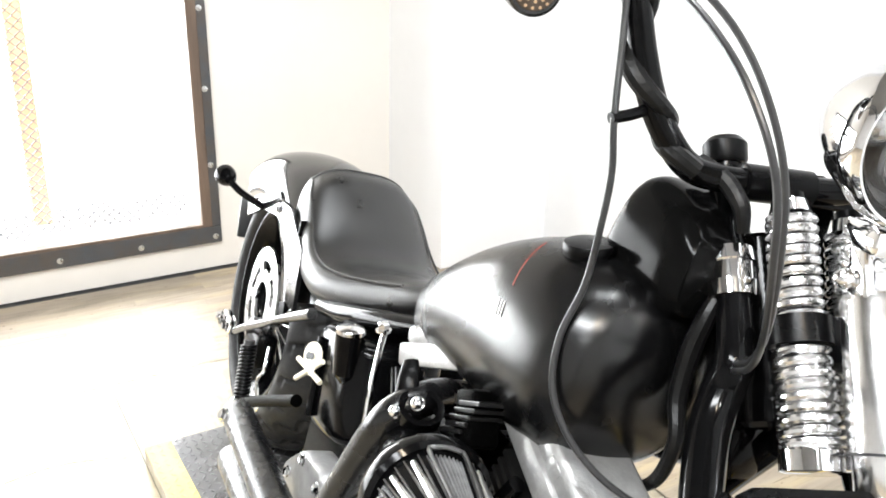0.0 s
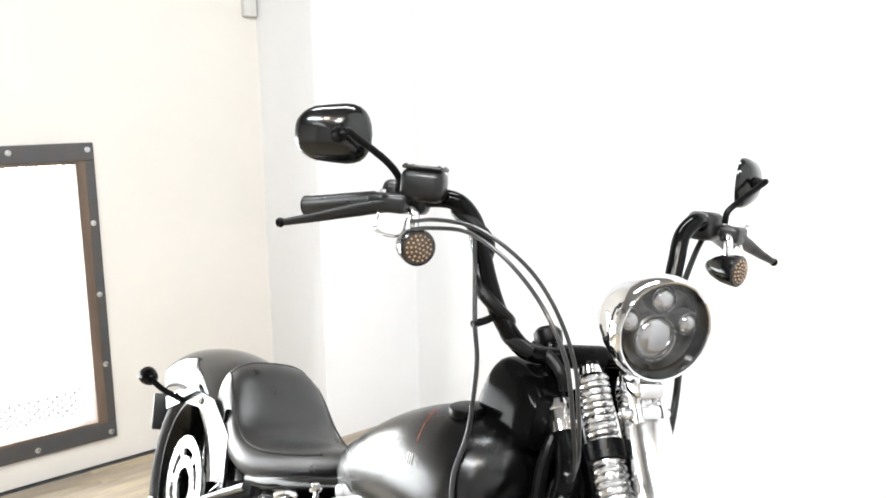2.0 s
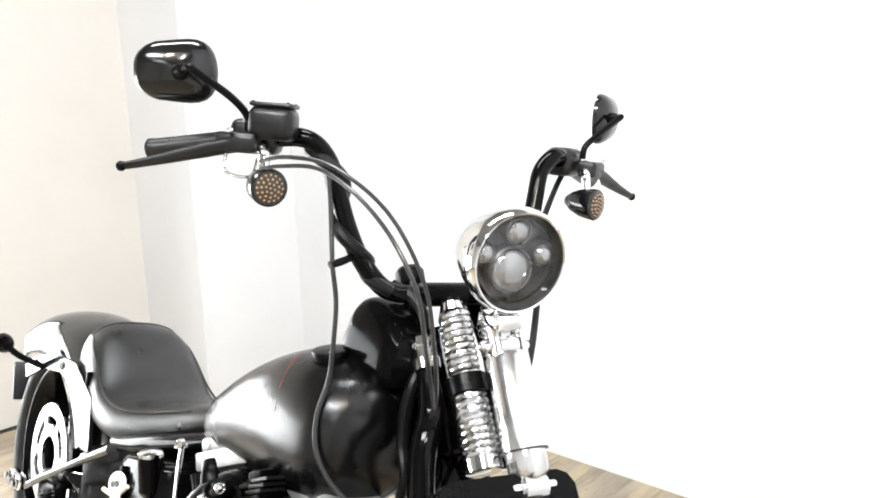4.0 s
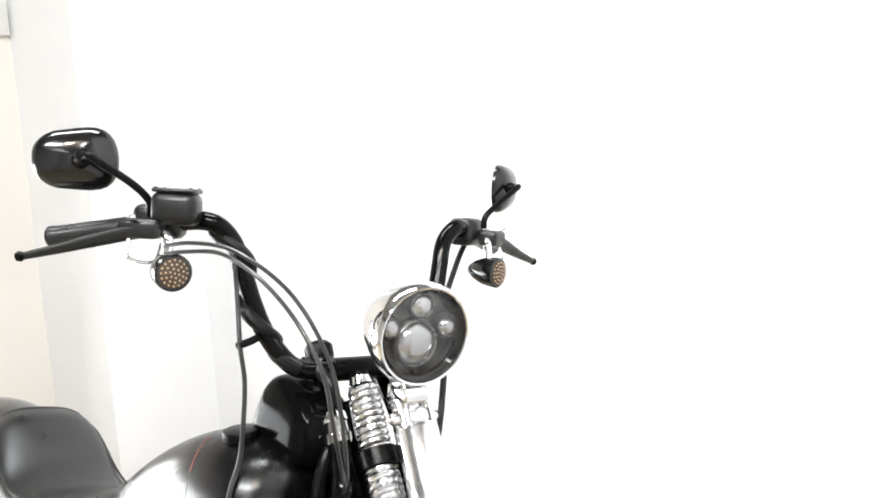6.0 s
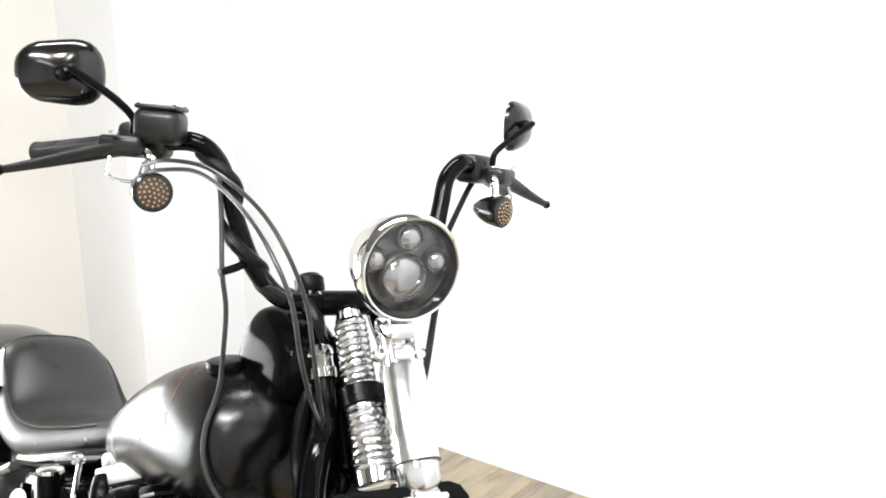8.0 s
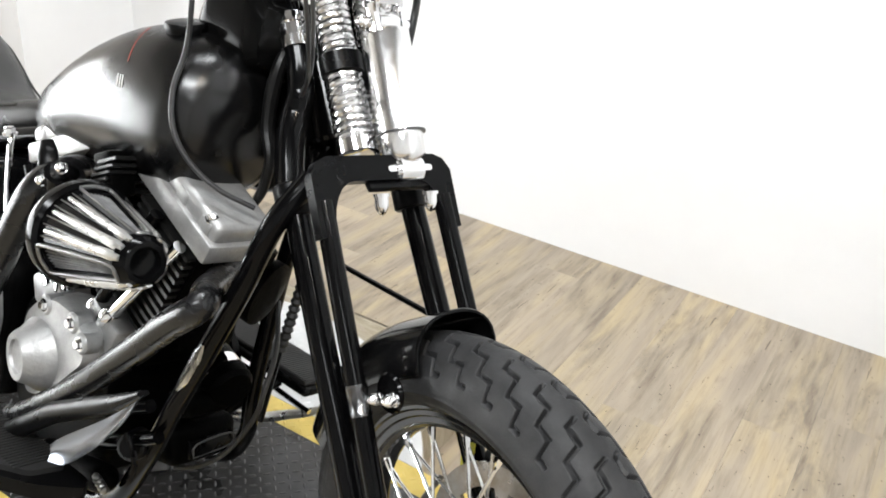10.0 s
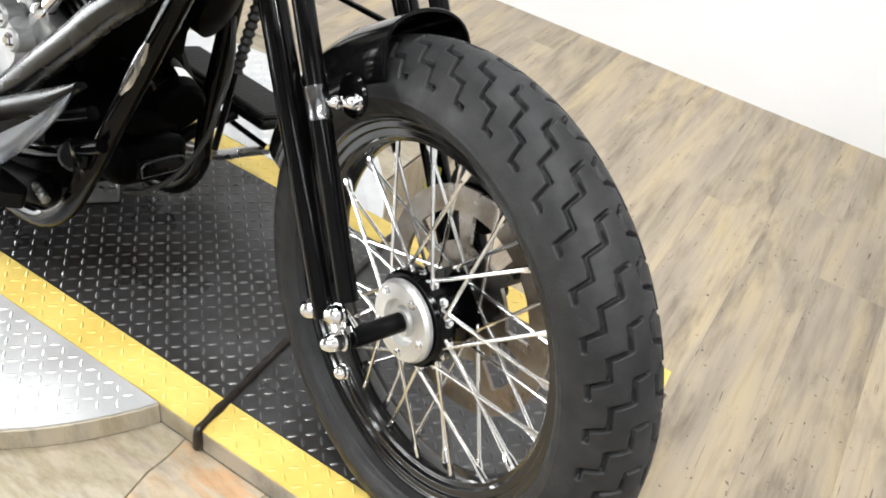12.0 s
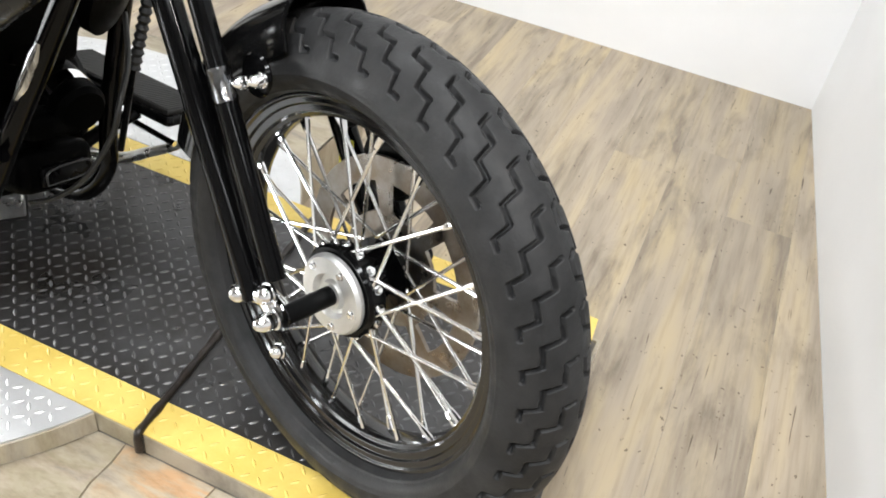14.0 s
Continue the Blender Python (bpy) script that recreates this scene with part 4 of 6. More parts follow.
def fork_spring(top, mid, low):
    top, mid, low = Vector(top), Vector(mid), Vector(low)
    d = (low - top).normalized()
    spring = fpart("fork_spring", coil(top + d * 0.012, mid - d * 0.010, 0.0182, 0.0042, 10, 24, 10), SPRING_CHROME, "chrome coil fork spring")
    fpart("spring_rod", rod(top - d * 0.008, low, 0.0125, 14), BLACK_SATIN, "black rod inside the spring", spring)
    fpart("lower_coil", coil(mid + d * 0.012, low - d * 0.014, 0.0202, 0.0046, 9, 24, 10), SPRING_CHROME, "", spring)
    fpart("spring_cap", lathe([(-0.010, 0), (-0.009, 0.007), (-0.002, 0.010), (0.0, 0.016), (0.012, 0.0195)], 18, at=top, direction=d), CHROME, "", spring)
    fpart("spring_seat", lathe([(-0.016, 0.022), (-0.012, 0.025), (0.004, 0.025), (0.006, 0.021)], 24, at=low, direction=d), CHROME, "", spring)
    return spring


fork_spring((-0.462, -0.005, 0.592), (-0.398, -0.006, 0.496), (-0.331, -0.010, 0.408))
fork_spring((-0.457, 0.055, 0.583), (-0.402, 0.055, 0.486), (-0.350, 0.052, 0.400))
fpart("spring_perch", box(0.050, 0.10, 0.022, (-0.392, 0.022, 0.490), 0.008, 2, Matrix.Rotation(radians(36), 3, "Y")), BLACK_SATIN, "black perch between fork springs")
fpart("perch_ring", lathe([(-0.012, 0.018), (-0.012, 0.0265), (0.012, 0.0265), (0.012, 0.018)], 28, at=(-0.398, -0.006, 0.496), direction=(0.57, 0, -0.82)), BLACK_SATIN, "black ring round the spring")
# centre damper
ST, SB = Vector((-0.372, 0.030, 0.555)), Vector((-0.282, 0.030, 0.399))
sd = (SB - ST).normalized()
damper = fpart("damper", lathe([(0.010, 0.012), (0.012, 0.026), (0.018, 0.0290), (0.136, 0.0290), (0.137, 0.0265), (0.164, 0.0260), (0.170, 0.020), (0.178, 0.012)], 40, at=ST, direction=sd), SPRING_CHROME, "polished fork damper body", smooth=50)
fpart("damper_band", lathe([(0.1350, 0.0265), (0.1350, 0.0304), (0.1372, 0.0304), (0.1372, 0.0265)], 36, at=ST, direction=sd), GUNMETAL, "", damper)
for s_ in (-1, 1):
    fpart("clevis_cheek", box(0.030, 0.010, 0.050, ST + Vector((0, s_ * 0.020, 0.004)), 0.004, 2, Matrix.Rotation(radians(-30), 3, "Y")), CHROME, "", damper)
    fpart("clevis_nut", acorn(ST + Vector((0, s_ * 0.024, 0)), (0, s_, 0), 0.0085, 0.016), CHROME, "", damper)
    fpart("bolt_nut", acorn(SB + Vector((0, s_ * 0.016, 0)), (0, s_, 0), 0.0105, 0.026), CHROME, "", damper)
    fpart("bracket_nut", acorn((-0.262, 0.020 + s_ * 0.036, 0.378), (0.35, 0, -0.94), 0.0085, 0.026), CHROME, "", damper)
fpart("clevis_eye", lathe([(-0.014, 0.010), (-0.014, 0.015), (0.014, 0.015), (0.014, 0.010)], 20, "y", at=ST), CHROME, "", damper)
fpart("lower_eye", lathe([(-0.016, 0.010), (-0.016, 0.017), (0.016, 0.017), (0.016, 0.010)], 20, "y", at=SB), CHROME, "", damper)
fpart("lower_bracket", box(0.014, 0.090, 0.010, (-0.270, 0.014, 0.385), 0.003, 2, Matrix.Rotation(radians(34), 3, "Y")), BLACK_SATIN, "", damper)

# headlamp
HL = Vector((-0.345, 0.021, 0.670))
hd = Vector((0.985, -0.02, -0.12)).normalized()
R_ = 0.074
LK = 0.915


def lamp_ring(rows, seg=48, at=None):
    return lathe([(a * LK, r * LK) for a, r in rows], seg, at=at or HL, direction=hd, cap=False)


lamp_ = fpart("headlamp", lamp_ring([(-0.125, 0), (-0.122, 0.016), (-0.112, 0.034), (-0.095, 0.050), (-0.07, 0.063), (-0.04, 0.070), (-0.018, 0.072)]), CHROME, "round chrome headlamp bucket", smooth=60)
fpart("bezel", lamp_ring([(-0.018, 0.070), (-0.017, 0.0755), (-0.006, 0.0765), (0.004, 0.0745), (0.009, 0.071), (0.008, 0.0685), (-0.002, 0.068)], 64), CHROME, "chrome bezel ring", lamp_, smooth=60)
LENS_BACK = material("lamp_black_housing", (0.004, 0.004, 0.004), 0.25, vary=0.3, scale=30, spec=0.2)
SMOKED = material("smoked_projector_glass", (0.55, 0.55, 0.565), 0.12, 0.9, vary=0.1, scale=20)


def clear_pane(name, gloss=0.06, tint=0.9):
    """Thin clear glass: light goes straight through, with a faint sharp sheen."""
    m = bpy.data.materials.new(name)
    m.use_nodes = True
    nt = m.node_tree
    nt.nodes.remove(nt.nodes["Principled BSDF"])
    clear, sheen, mix = nt.nodes.new("ShaderNodeBsdfTransparent"), nt.nodes.new("ShaderNodeBsdfGlossy"), nt.nodes.new("ShaderNodeMixShader")
    clear.inputs["Color"].default_value = (tint, tint, tint, 1)
    sheen.inputs["Roughness"].default_value = 0.03
    mix.inputs["Fac"].default_value = gloss
    nt.links.new(clear.outputs[0], mix.inputs[1])
    nt.links.new(sheen.outputs[0], mix.inputs[2])
    nt.links.new(mix.outputs[0], nt.nodes["Material Output"].inputs["Surface"])
    return m


GLASS = clear_pane("clear_lens", 0.035, 0.93)
lens_bm = lamp_ring([(0.0125, 0.0), (0.011, 0.030), (0.006, 0.052), (0.001, 0.0675), (-0.001, 0.0675), (0.004, 0.052), (0.009, 0.030), (0.0105, 0.0)])
bmesh.ops.recalc_face_normals(lens_bm, faces=lens_bm.faces)
ob = fpart("lens", lens_bm, GLASS, "clear lamp lens", lamp_, smooth=60)
ob.visible_shadow = False
hu = Vector((0, 1, 0))
hv = hd.cross(hu)
if hv.z < 0:
    hv = -hv
LAMP_GREY = material("lamp_reflector", (0.27, 0.27, 0.275), 0.28, 0.8, vary=0.5, scale=40)
fpart("reflector", lamp_ring([(-0.030, 0.0), (-0.029, 0.060), (-0.006, 0.0655)]), LAMP_GREY, "silver grey lamp interior", lamp_)
fpart("lamp_gasket", lamp_ring([(-0.010, 0.0600), (-0.003, 0.0605), (-0.001, 0.0630), (-0.001, 0.0680), (-0.004, 0.0680)]), LENS_BACK, "black rim inside the lamp", lamp_)
for dv, du, r in ((0.041, 0.0, 0.019), (-0.016, -0.002, 0.031), (0.008, -0.049, 0.016), (0.008, 0.047, 0.016)):
    c = HL + (hv * dv + hu * du) * LK
    proj = fpart("projector", lamp_ring([(-0.026, r * 1.16), (-0.013, r * 1.13), (-0.010, r * 1.05), (-0.013, r)], 36, c), LAMP_GREY, "grey projector bowl", lamp_)
    fpart("projector_lens", lamp_ring([(-0.016, r), (-0.011, r * 0.94), (-0.006, r * 0.74), (-0.003, r * 0.4), (-0.002, 0)], 36, c), SMOKED, "smoked projector lens", lamp_, smooth=60)
    fpart("projector_trim", lamp_ring([(-0.0115, r * 1.06), (-0.0095, r * 1.04), (-0.0115, r * 1.01)], 36, c), ALU, "", lamp_)
fpart("lamp_mount", tube([HL - hd * 0.05 - Vector((0, -0.010, 0.058)), (-0.368, 0.020, 0.598), (-0.378, 0.026, 0.578)], [0.013, 0.014, 0.016], 14, 4), CHROME, "", lamp_)
fpart("mount_block", box(0.045, 0.040, 0.022, (-0.372, 0.020, 0.590), 0.006, 2), CHROME, "", lamp_)

# handlebar
GRIP = material("grey_rubber_grip", (0.014, 0.014, 0.014), 0.35, vary=0.25, scale=30, rough_vary=0.08)


def side_bar(s_):
    pts = [(-0.498, 0, 0.600), (-0.498, 0.055, 0.600), (-0.500, 0.086, 0.606), (-0.505, 0.108, 0.625), (-0.512, 0.129, 0.656), (-0.521, 0.144, 0.694), (-0.532, 0.156, 0.737), (-0.542, 0.169, 0.778), (-0.550, 0.198, 0.802), (-0.585, 0.242, 0.798), (-0.630, 0.306, 0.785), (-0.684, 0.376, 0.770)]
    if s_ > 0:
        pts = pts[:4] + [(x, y + 0.007, z + 0.006) for x, y, z in pts[4:9]] + pts[9:]
    return [(x, s_ * y, z) for x, y, z in pts]


for s_ in (-1, 1):
    bar = fpart("handlebar_half", tube(side_bar(s_), 0.0130, 16, 6), BLACK_GLOSS, "gloss black raised handlebar")
    turn_ = Matrix.Rotation(radians(35 * s_), 3, "Z")
    g0, g1 = Vector((-0.617, s_ * 0.288, 0.790)), Vector((-0.674, s_ * 0.363, 0.773))
    gd = (g1 - g0).normalized()
    fpart("grip", lathe([(0, 0.0130), (0.001, 0.0140), (0.100, 0.0140), (0.104, 0.0150), (0.110, 0.0150), (0.112, 0.011)], 22, at=g0, direction=gd), GRIP, "smooth grey-black hand grip", bar)
    c0 = Vector((-0.592, s_ * 0.252, 0.799))
    fpart("switch_housing", box(0.044, 0.066, 0.046, c0, 0.012, 3, turn_), HOUSING, "", bar)
    if s_ < 0:
        rc = Vector((-0.548, s_ * 0.243, 0.818))
        res = fpart("brake_reservoir", box(0.046, 0.060, 0.044, rc, 0.012, 3, turn_), HOUSING, "black master cylinder", bar)
        fpart("reservoir_lid", box(0.042, 0.056, 0.006, rc + Vector((0, 0, 0.0235)), 0.0028, 2, turn_), HOUSING, "", bar)
        for dx, dy in ((-0.017, -0.023), (0.017, -0.023), (-0.017, 0.023), (0.017, 0.023)):
            fpart("lid_screw", hex_bolt(rc + turn_ @ Vector((dx, dy, 0.0262)), (0, 0, 1), 0.0022, 0.0015), BLACK_GLOSS, "", bar)
        fpart("sight_glass", lathe([(0, 0.006), (0.002, 0.006), (0.003, 0.004), (0.003, 0)], 14, at=rc + turn_ @ Vector((-0.024, -0.018, 0.0)), direction=turn_ @ Vector((-1, 0, 0))), CHROME, "", bar)
    fpart("lever_pivot", box(0.032, 0.056, 0.026, (-0.562, s_ * 0.285, 0.790), 0.007, 3, turn_), HOUSING, "", bar)
    fpart("pivot_screw", hex_bolt((-0.548, s_ * 0.300, 0.804), (0, 0, 1), 0.005, 0.004), CHROME, "", bar)
    lev = tube([(-0.556, s_ * 0.285, 0.788), (-0.577, s_ * 0.323, 0.777), (-0.597, s_ * 0.370, 0.762), (-0.614, s_ * 0.415, 0.749)], [0.0125, 0.0120, 0.0085, 0.006], 12, 6, flat=0.7)
    fpart("lever", lev, HOUSING, "black hand lever", bar)
    fpart("lever_ball", lathe([(-0.007, 0), (-0.005, 0.005), (0, 0.0072), (0.005, 0.005), (0.007, 0)], 14, at=(-0.616, s_ * 0.420, 0.748), direction=(-0.4, s_, -0.3)), BLACK_SATIN, "round lever end", bar)
    fpart("wire_guard", tube([(-0.560, s_ * 0.300, 0.775), (-0.552, s_ * 0.302, 0.752), (-0.545, s_ * 0.272, 0.748), (-0.545, s_ * 0.262, 0.772)], 0.0022, 8, 5), CHROME, "", bar)
# mirrors
def mirror_shell(c, m3, w, h, d):
    secs = []
    for k in range(9):
        t = k / 8
        sc = math.sqrt(max(0.0, 1 - (1 - t) ** 2.2)) if t > 0 else 0.02
        ring = []
        for j in range(28):
            a = 2 * math.pi * j / 28
            u, v = math.cos(a), math.sin(a)
            taper = 1 + 0.27 * u
            p = Vector((d * (1 - t), w * math.copysign(abs(u) ** (0.8 if u > 0 else 0.5), u) * sc, h * math.copysign(abs(v) ** (0.9 if u > 0 else 0.72), v) * sc * taper))
            ring.append(c + m3 @ p)
        secs.append(ring)
    return loft(secs)


for s_ in (-1, 1):
    c = Vector((-0.636, s_ * 0.353, 0.877))
    m3 = Matrix.Rotation(radians(-8 if s_ < 0 else 36), 3, "Z") @ Matrix.Rotation(radians(5), 3, "X")
    flip = Matrix.Diagonal((1, -s_, 1)) if s_ > 0 else Matrix.Diagonal((1, 1, 1))
    mir = fpart("mirror", mirror_shell(c, m3 @ flip, 0.054, 0.041, 0.026), GLOSS_PLASTIC, "gloss black teardrop mirror", smooth=60)
    joint = Vector((-0.596, s_ * 0.352, 0.877))
    fpart("mirror_stem", tube([(-0.570, s_ * 0.272, 0.806), (-0.568, s_ * 0.274, 0.826), (-0.566, s_ * 0.296, 0.847), (-0.574, s_ * 0.335, 0.872), (-0.578, s_ * 0.348, 0.880), joint], 0.0052, 10, 6), BLACK_SATIN, "", mir)
    fpart("mirror_joint", lathe([(-0.022, 0.012), (-0.004, 0.011), (0.003, 0.007)], 14, at=joint, direction=(1, 0, 0.1)), BLACK_SATIN, "", mir)
# front indicators
AMBER = material("smoked_amber_lens", (0.085, 0.062, 0.045), 0.15, 0.1, vary=0.4, scale=120)
LED = material("amber_led", (0.40, 0.26, 0.15), 0.3, 0.0)
for s_ in (-1, 1):
    c = Vector((-0.512, s_ * 0.257, 0.737))
    dd = Vector((0.93, 0.05 if s_ < 0 else 0.36, -0.05)).normalized()
    ind = fpart("front_indicator", lathe([(-0.052, 0), (-0.048, 0.008), (-0.035, 0.0165), (-0.018, 0.0225), (0.0, 0.0245), (0.006, 0.0245), (0.008, 0.022)], 32, at=c, direction=dd), GLOSS_PLASTIC, "black bullet turn signal with amber lens")
    fpart("lens", lathe([(0.004, 0.0222), (0.009, 0.019), (0.0115, 0.010), (0.012, 0)], 32, at=c, direction=dd), AMBER, "smoked amber lens", ind)
    u = dd.orthogonal().normalized()
    w = dd.cross(u)
    bm = bmesh.new()
    for ring_n, rr in ((1, 0.0), (6, 0.006), (11, 0.0115), (16, 0.0168)):
        for k in range(ring_n):
            a = 2 * math.pi * k / ring_n
            lathe([(0.0085 if rr > 0.014 else 0.0105, 0.0016), (0.0105 if rr > 0.014 else 0.0125, 0.0013), (0.0108 if rr > 0.014 else 0.0132, 0)], 6, at=c + u * rr * math.cos(a) + w * rr * math.sin(a), direction=dd, bm=bm)
    tagged(fpart("diode_ring", bm, LED, "ring of amber diodes", ind), kind="stuff")
    fpart("bracket", tube([c + Vector((-0.02, 0, 0.018)), c + Vector((-0.025, 0, 0.045)), (-0.555, s_ * 0.265, 0.786)], 0.007, 12, 4), CHROME, "chrome bracket", ind)
# top clamp and risers
fpart("top_yoke", box(0.034, 0.13, 0.012, (-0.520, 0.03, 0.586), 0.005, 3), BLACK_GLOSS, "gloss black top yoke")
fpart("bar_clamp", lathe([(-0.035, 0.013), (-0.034, 0.017), (0.034, 0.017), (0.035, 0.013)], 22, "y", at=(-0.498, 0, 0.600)), BLACK_SATIN, "black handlebar clamp")

# front fender
def arc_shell(R, prof, a0, a1, n, thick, flare=None):
    """A curved sheet over a wheel; prof rows: (y, rise). Angles in degrees from forward, upwards."""
    outer, inner = [], []
    for k in range(n + 1):
        a = radians(a0 + (a1 - a0) * k / n)
        lift = flare(k / n) if flare else 0.0
        ring_o, ring_i = [], []
        for y, dr in prof:
            for lst, off in ((ring_o, 0.0), (ring_i, -thick)):
                r = R + dr + off + lift
                lst.append(Vector((r * math.cos(a), y * (1 - (0.02 if off else 0)), r * math.sin(a))))
        outer.append(ring_o)
        inner.append(ring_i)
    bm = bmesh.new()
    vo = [[bm.verts.new(p) for p in r] for r in outer]
    vi = [[bm.verts.new(p) for p in r] for r in inner]
    m = len(prof)
    for k in range(n):
        for j in range(m - 1):
            bm.faces.new((vo[k][j], vo[k][j + 1], vo[k + 1][j + 1], vo[k + 1][j]))
            bm.faces.new((vi[k][j + 1], vi[k][j], vi[k + 1][j], vi[k + 1][j + 1]))
        for j in (0, m - 1):
            bm.faces.new((vo[k][j], vo[k + 1][j], vi[k + 1][j], vi[k][j]))
    for k in (0, n):
        for j in range(m - 1):
            bm.faces.new((vo[k][j], vo[k][j + 1], vi[k][j + 1], vi[k][j]))
    return bm


def fender_profile(hw, drop, n=16):
    return [(hw * math.sin(t), drop * (math.cos(t) ** 0.6 - 1) if math.cos(t) > 0 else -drop) for t in [radians(-90 + 180 * k / n) for k in range(n + 1)]]


MFF = MFW
ff = part("front_fender", arc_shell(FR + 0.017, fender_profile(0.056, 0.060), 113, 172, 28, 0.0025, lambda t: 0.008 * max(0, 1 - t / 0.22) ** 2), GLOSS_PLASTIC, bike, "short gloss black front fender", MFF)
for y in (-0.086, 0.086):
    s_ = -1 if y < 0 else 1
    part("fender_bolt", acorn((-0.128, y * 0.86, 0.194), (0, s_, 0), 0.0068, 0.017), CHROME, ff, "chrome fender bolt", MF)
    part("fender_bolt", acorn((-0.102, y * 0.86, 0.207), (0, s_, 0), 0.0068, 0.017), CHROME, ff, "chrome fender bolt", MF)
    part("fender_tab", lathe([(-0.003, 0), (-0.003, 0.021), (0, 0.023), (0.003, 0.021), (0.003, 0)], 24, "y", at=(-0.118, y * 0.80, 0.205)), BLACK_GLOSS, ff, "", MF)
lip = []
for y, dr in fender_profile(0.056, 0.060):
    r, a = FR + 0.0235 + dr, radians(112.8)
    lip.append((r * math.cos(a), y, r * math.sin(a)))
part("fender_lip", tube(lip, 0.0024, 8, 1), BLACK_GLOSS, ff, "rolled fender edge", MFF)
# rockers
for s_ in (-1, 1):
    y = s_ * 0.092
    rk = fpart("fork_rocker", tube([(-0.074, y, -0.021), (-0.042, y, -0.010), (-0.016, y, -0.018)], [0.013, 0.012, 0.015], 16, 5, flat=0.8), CHROME, "chrome fork rocker", smooth=60)
    for at, r, h in (((-0.074, y, -0.021), 0.0105, 0.020), ((-0.032, y, 0.003), 0.0105, 0.018), ((-0.018, y, -0.020), 0.0105, 0.030)):
        fpart("rocker_nut", acorn((at[0], at[1] + s_ * 0.004, at[2]), (0, s_, 0), r, h), CHROME, "", rk, 60)
    fpart("leg_bolt", acorn((-0.010, y, -0.060), (0, s_, 0), 0.0075, 0.014), CHROME, "", rk)
# body -------------------------------------------------------------------
RED = material("red_pinstripe", (0.20, 0.022, 0.012), 0.4, vary=0.3, scale=40)
PALE = material("pale_lettering", (0.34, 0.33, 0.32), 0.4, vary=0.1, scale=40)


TANK_ROWS = [(0.705, 0.618, 0.0074, 0.01), (0.708, 0.6179, 0.0221, 0.025), (0.7188, 0.6197, 0.0379, 0.04), (0.7413, 0.6232, 0.0521, 0.053), (0.7801, 0.6344, 0.0668, 0.066), (0.8294, 0.6534, 0.0802, 0.079), (0.8829, 0.6733, 0.0912, 0.09), (0.9365, 0.6891, 0.0995, 0.1), (0.9891, 0.7, 0.106, 0.108), (1.047, 0.704, 0.108, 0.112), (1.09, 0.705, 0.105, 0.108), (1.120, 0.706, 0.098, 0.099), (1.143, 0.708, 0.082, 0.079), (1.156, 0.709, 0.056, 0.048), (1.159, 0.709, 0.030, 0.024)]
TANK_Y, TANK_POWER = -0.049, 2.35


def tank_at(x):
    t = np.array(TANK_ROWS)
    return [float(np.interp(x, t[:, 0], t[:, k])) for k in (1, 2, 3)]


def section_loft(rows, ring=40, power=2.25, res=4, drop=0.0, cy=0.0):
    a = smooth_path([Vector((r[0], r[1], 0)) for r in rows], res)
    b_ = smooth_path([Vector((r[0], r[2], r[3])) for r in rows], res)
    return loft([[(x, y + cy, z) for x, y, z in oval(p.x, p.y, max(q.y, 0.003), max(q.z, 0.003), ring, power, drop)] for p, q in zip(a, b_)])


tank = bpart("fuel_tank", section_loft(TANK_ROWS, 48, TANK_POWER, cy=TANK_Y), DENIM, "satin black teardrop fuel tank with red pinstripe", smooth=60)
bpart("tank_half", section_loft([(x, z, w * 0.9, h * 0.94) for x, z, w, h in TANK_ROWS], 32, TANK_POWER, cy=0.075), DENIM, "satin black second tank half", tank, smooth=60)


def on_tank(x, a, off=0.001):
    z, w, h = tank_at(x)
    c, s_ = math.cos(a), math.sin(a)
    k = 2 / TANK_POWER
    return Vector((x, TANK_Y + (w + off) * math.copysign(abs(c) ** k, c), z + (h + off) * math.copysign(abs(s_) ** k, s_)))


def tank_ribbon(rows, wide, bm=None):
    bm = bm or bmesh.new()
    ring = []
    for x, deg in rows:
        ring.append((bm.verts.new(on_tank(x - wide / 2, radians(deg))), bm.verts.new(on_tank(x + wide / 2, radians(deg)))))
    for p, q in zip(ring, ring[1:]):
        bm.faces.new((p[0], p[1], q[1], q[0]))
    return bm


bpart("pinstripe", tank_ribbon([(1.000 + 0.0035 * k, 118 + 4.6 * k) for k in range(9)], 0.0028), RED, "thin red pinstripe", tank)
for k in range(3):
    bpart("tank_mark", tank_ribbon([(1.020 + 0.0055 * k + 0.0005 * m, 164 + m) for m in range(9)], 0.0030), PALE, "pale worn tank mark", tank)
CON = [(1.026, 0.800, 0.040, 0.018), (1.042, 0.808, 0.047, 0.030), (1.050, 0.816, 0.050, 0.056), (1.064, 0.828, 0.052, 0.073), (1.098, 0.832, 0.052, 0.070), (1.136, 0.830, 0.050, 0.056), (1.162, 0.826, 0.044, 0.036)]
CONSOLE_BLACK = material("console_black", (0.003, 0.003, 0.003), 0.13, vary=0.3, scale=14, rough_vary=0.03, spec=0.07)
console = bpart("tank_console", section_loft(CON, 40, 3.6, cy=-0.020), CONSOLE_BLACK, "gloss black tank console with instrument", tank, smooth=60)
bpart("console_trim", tube([on_tank(1.050, radians(84), 0.002), on_tank(1.090, radians(78), 0.002), on_tank(1.118, radians(72), 0.002), on_tank(1.134, radians(64), 0.002), on_tank(1.141, radians(50), 0.002)], 0.0035, 8, 5), GUNMETAL, "dark grey seam along the console", tank)
cap_at = on_tank(1.052, radians(108), 0.0)
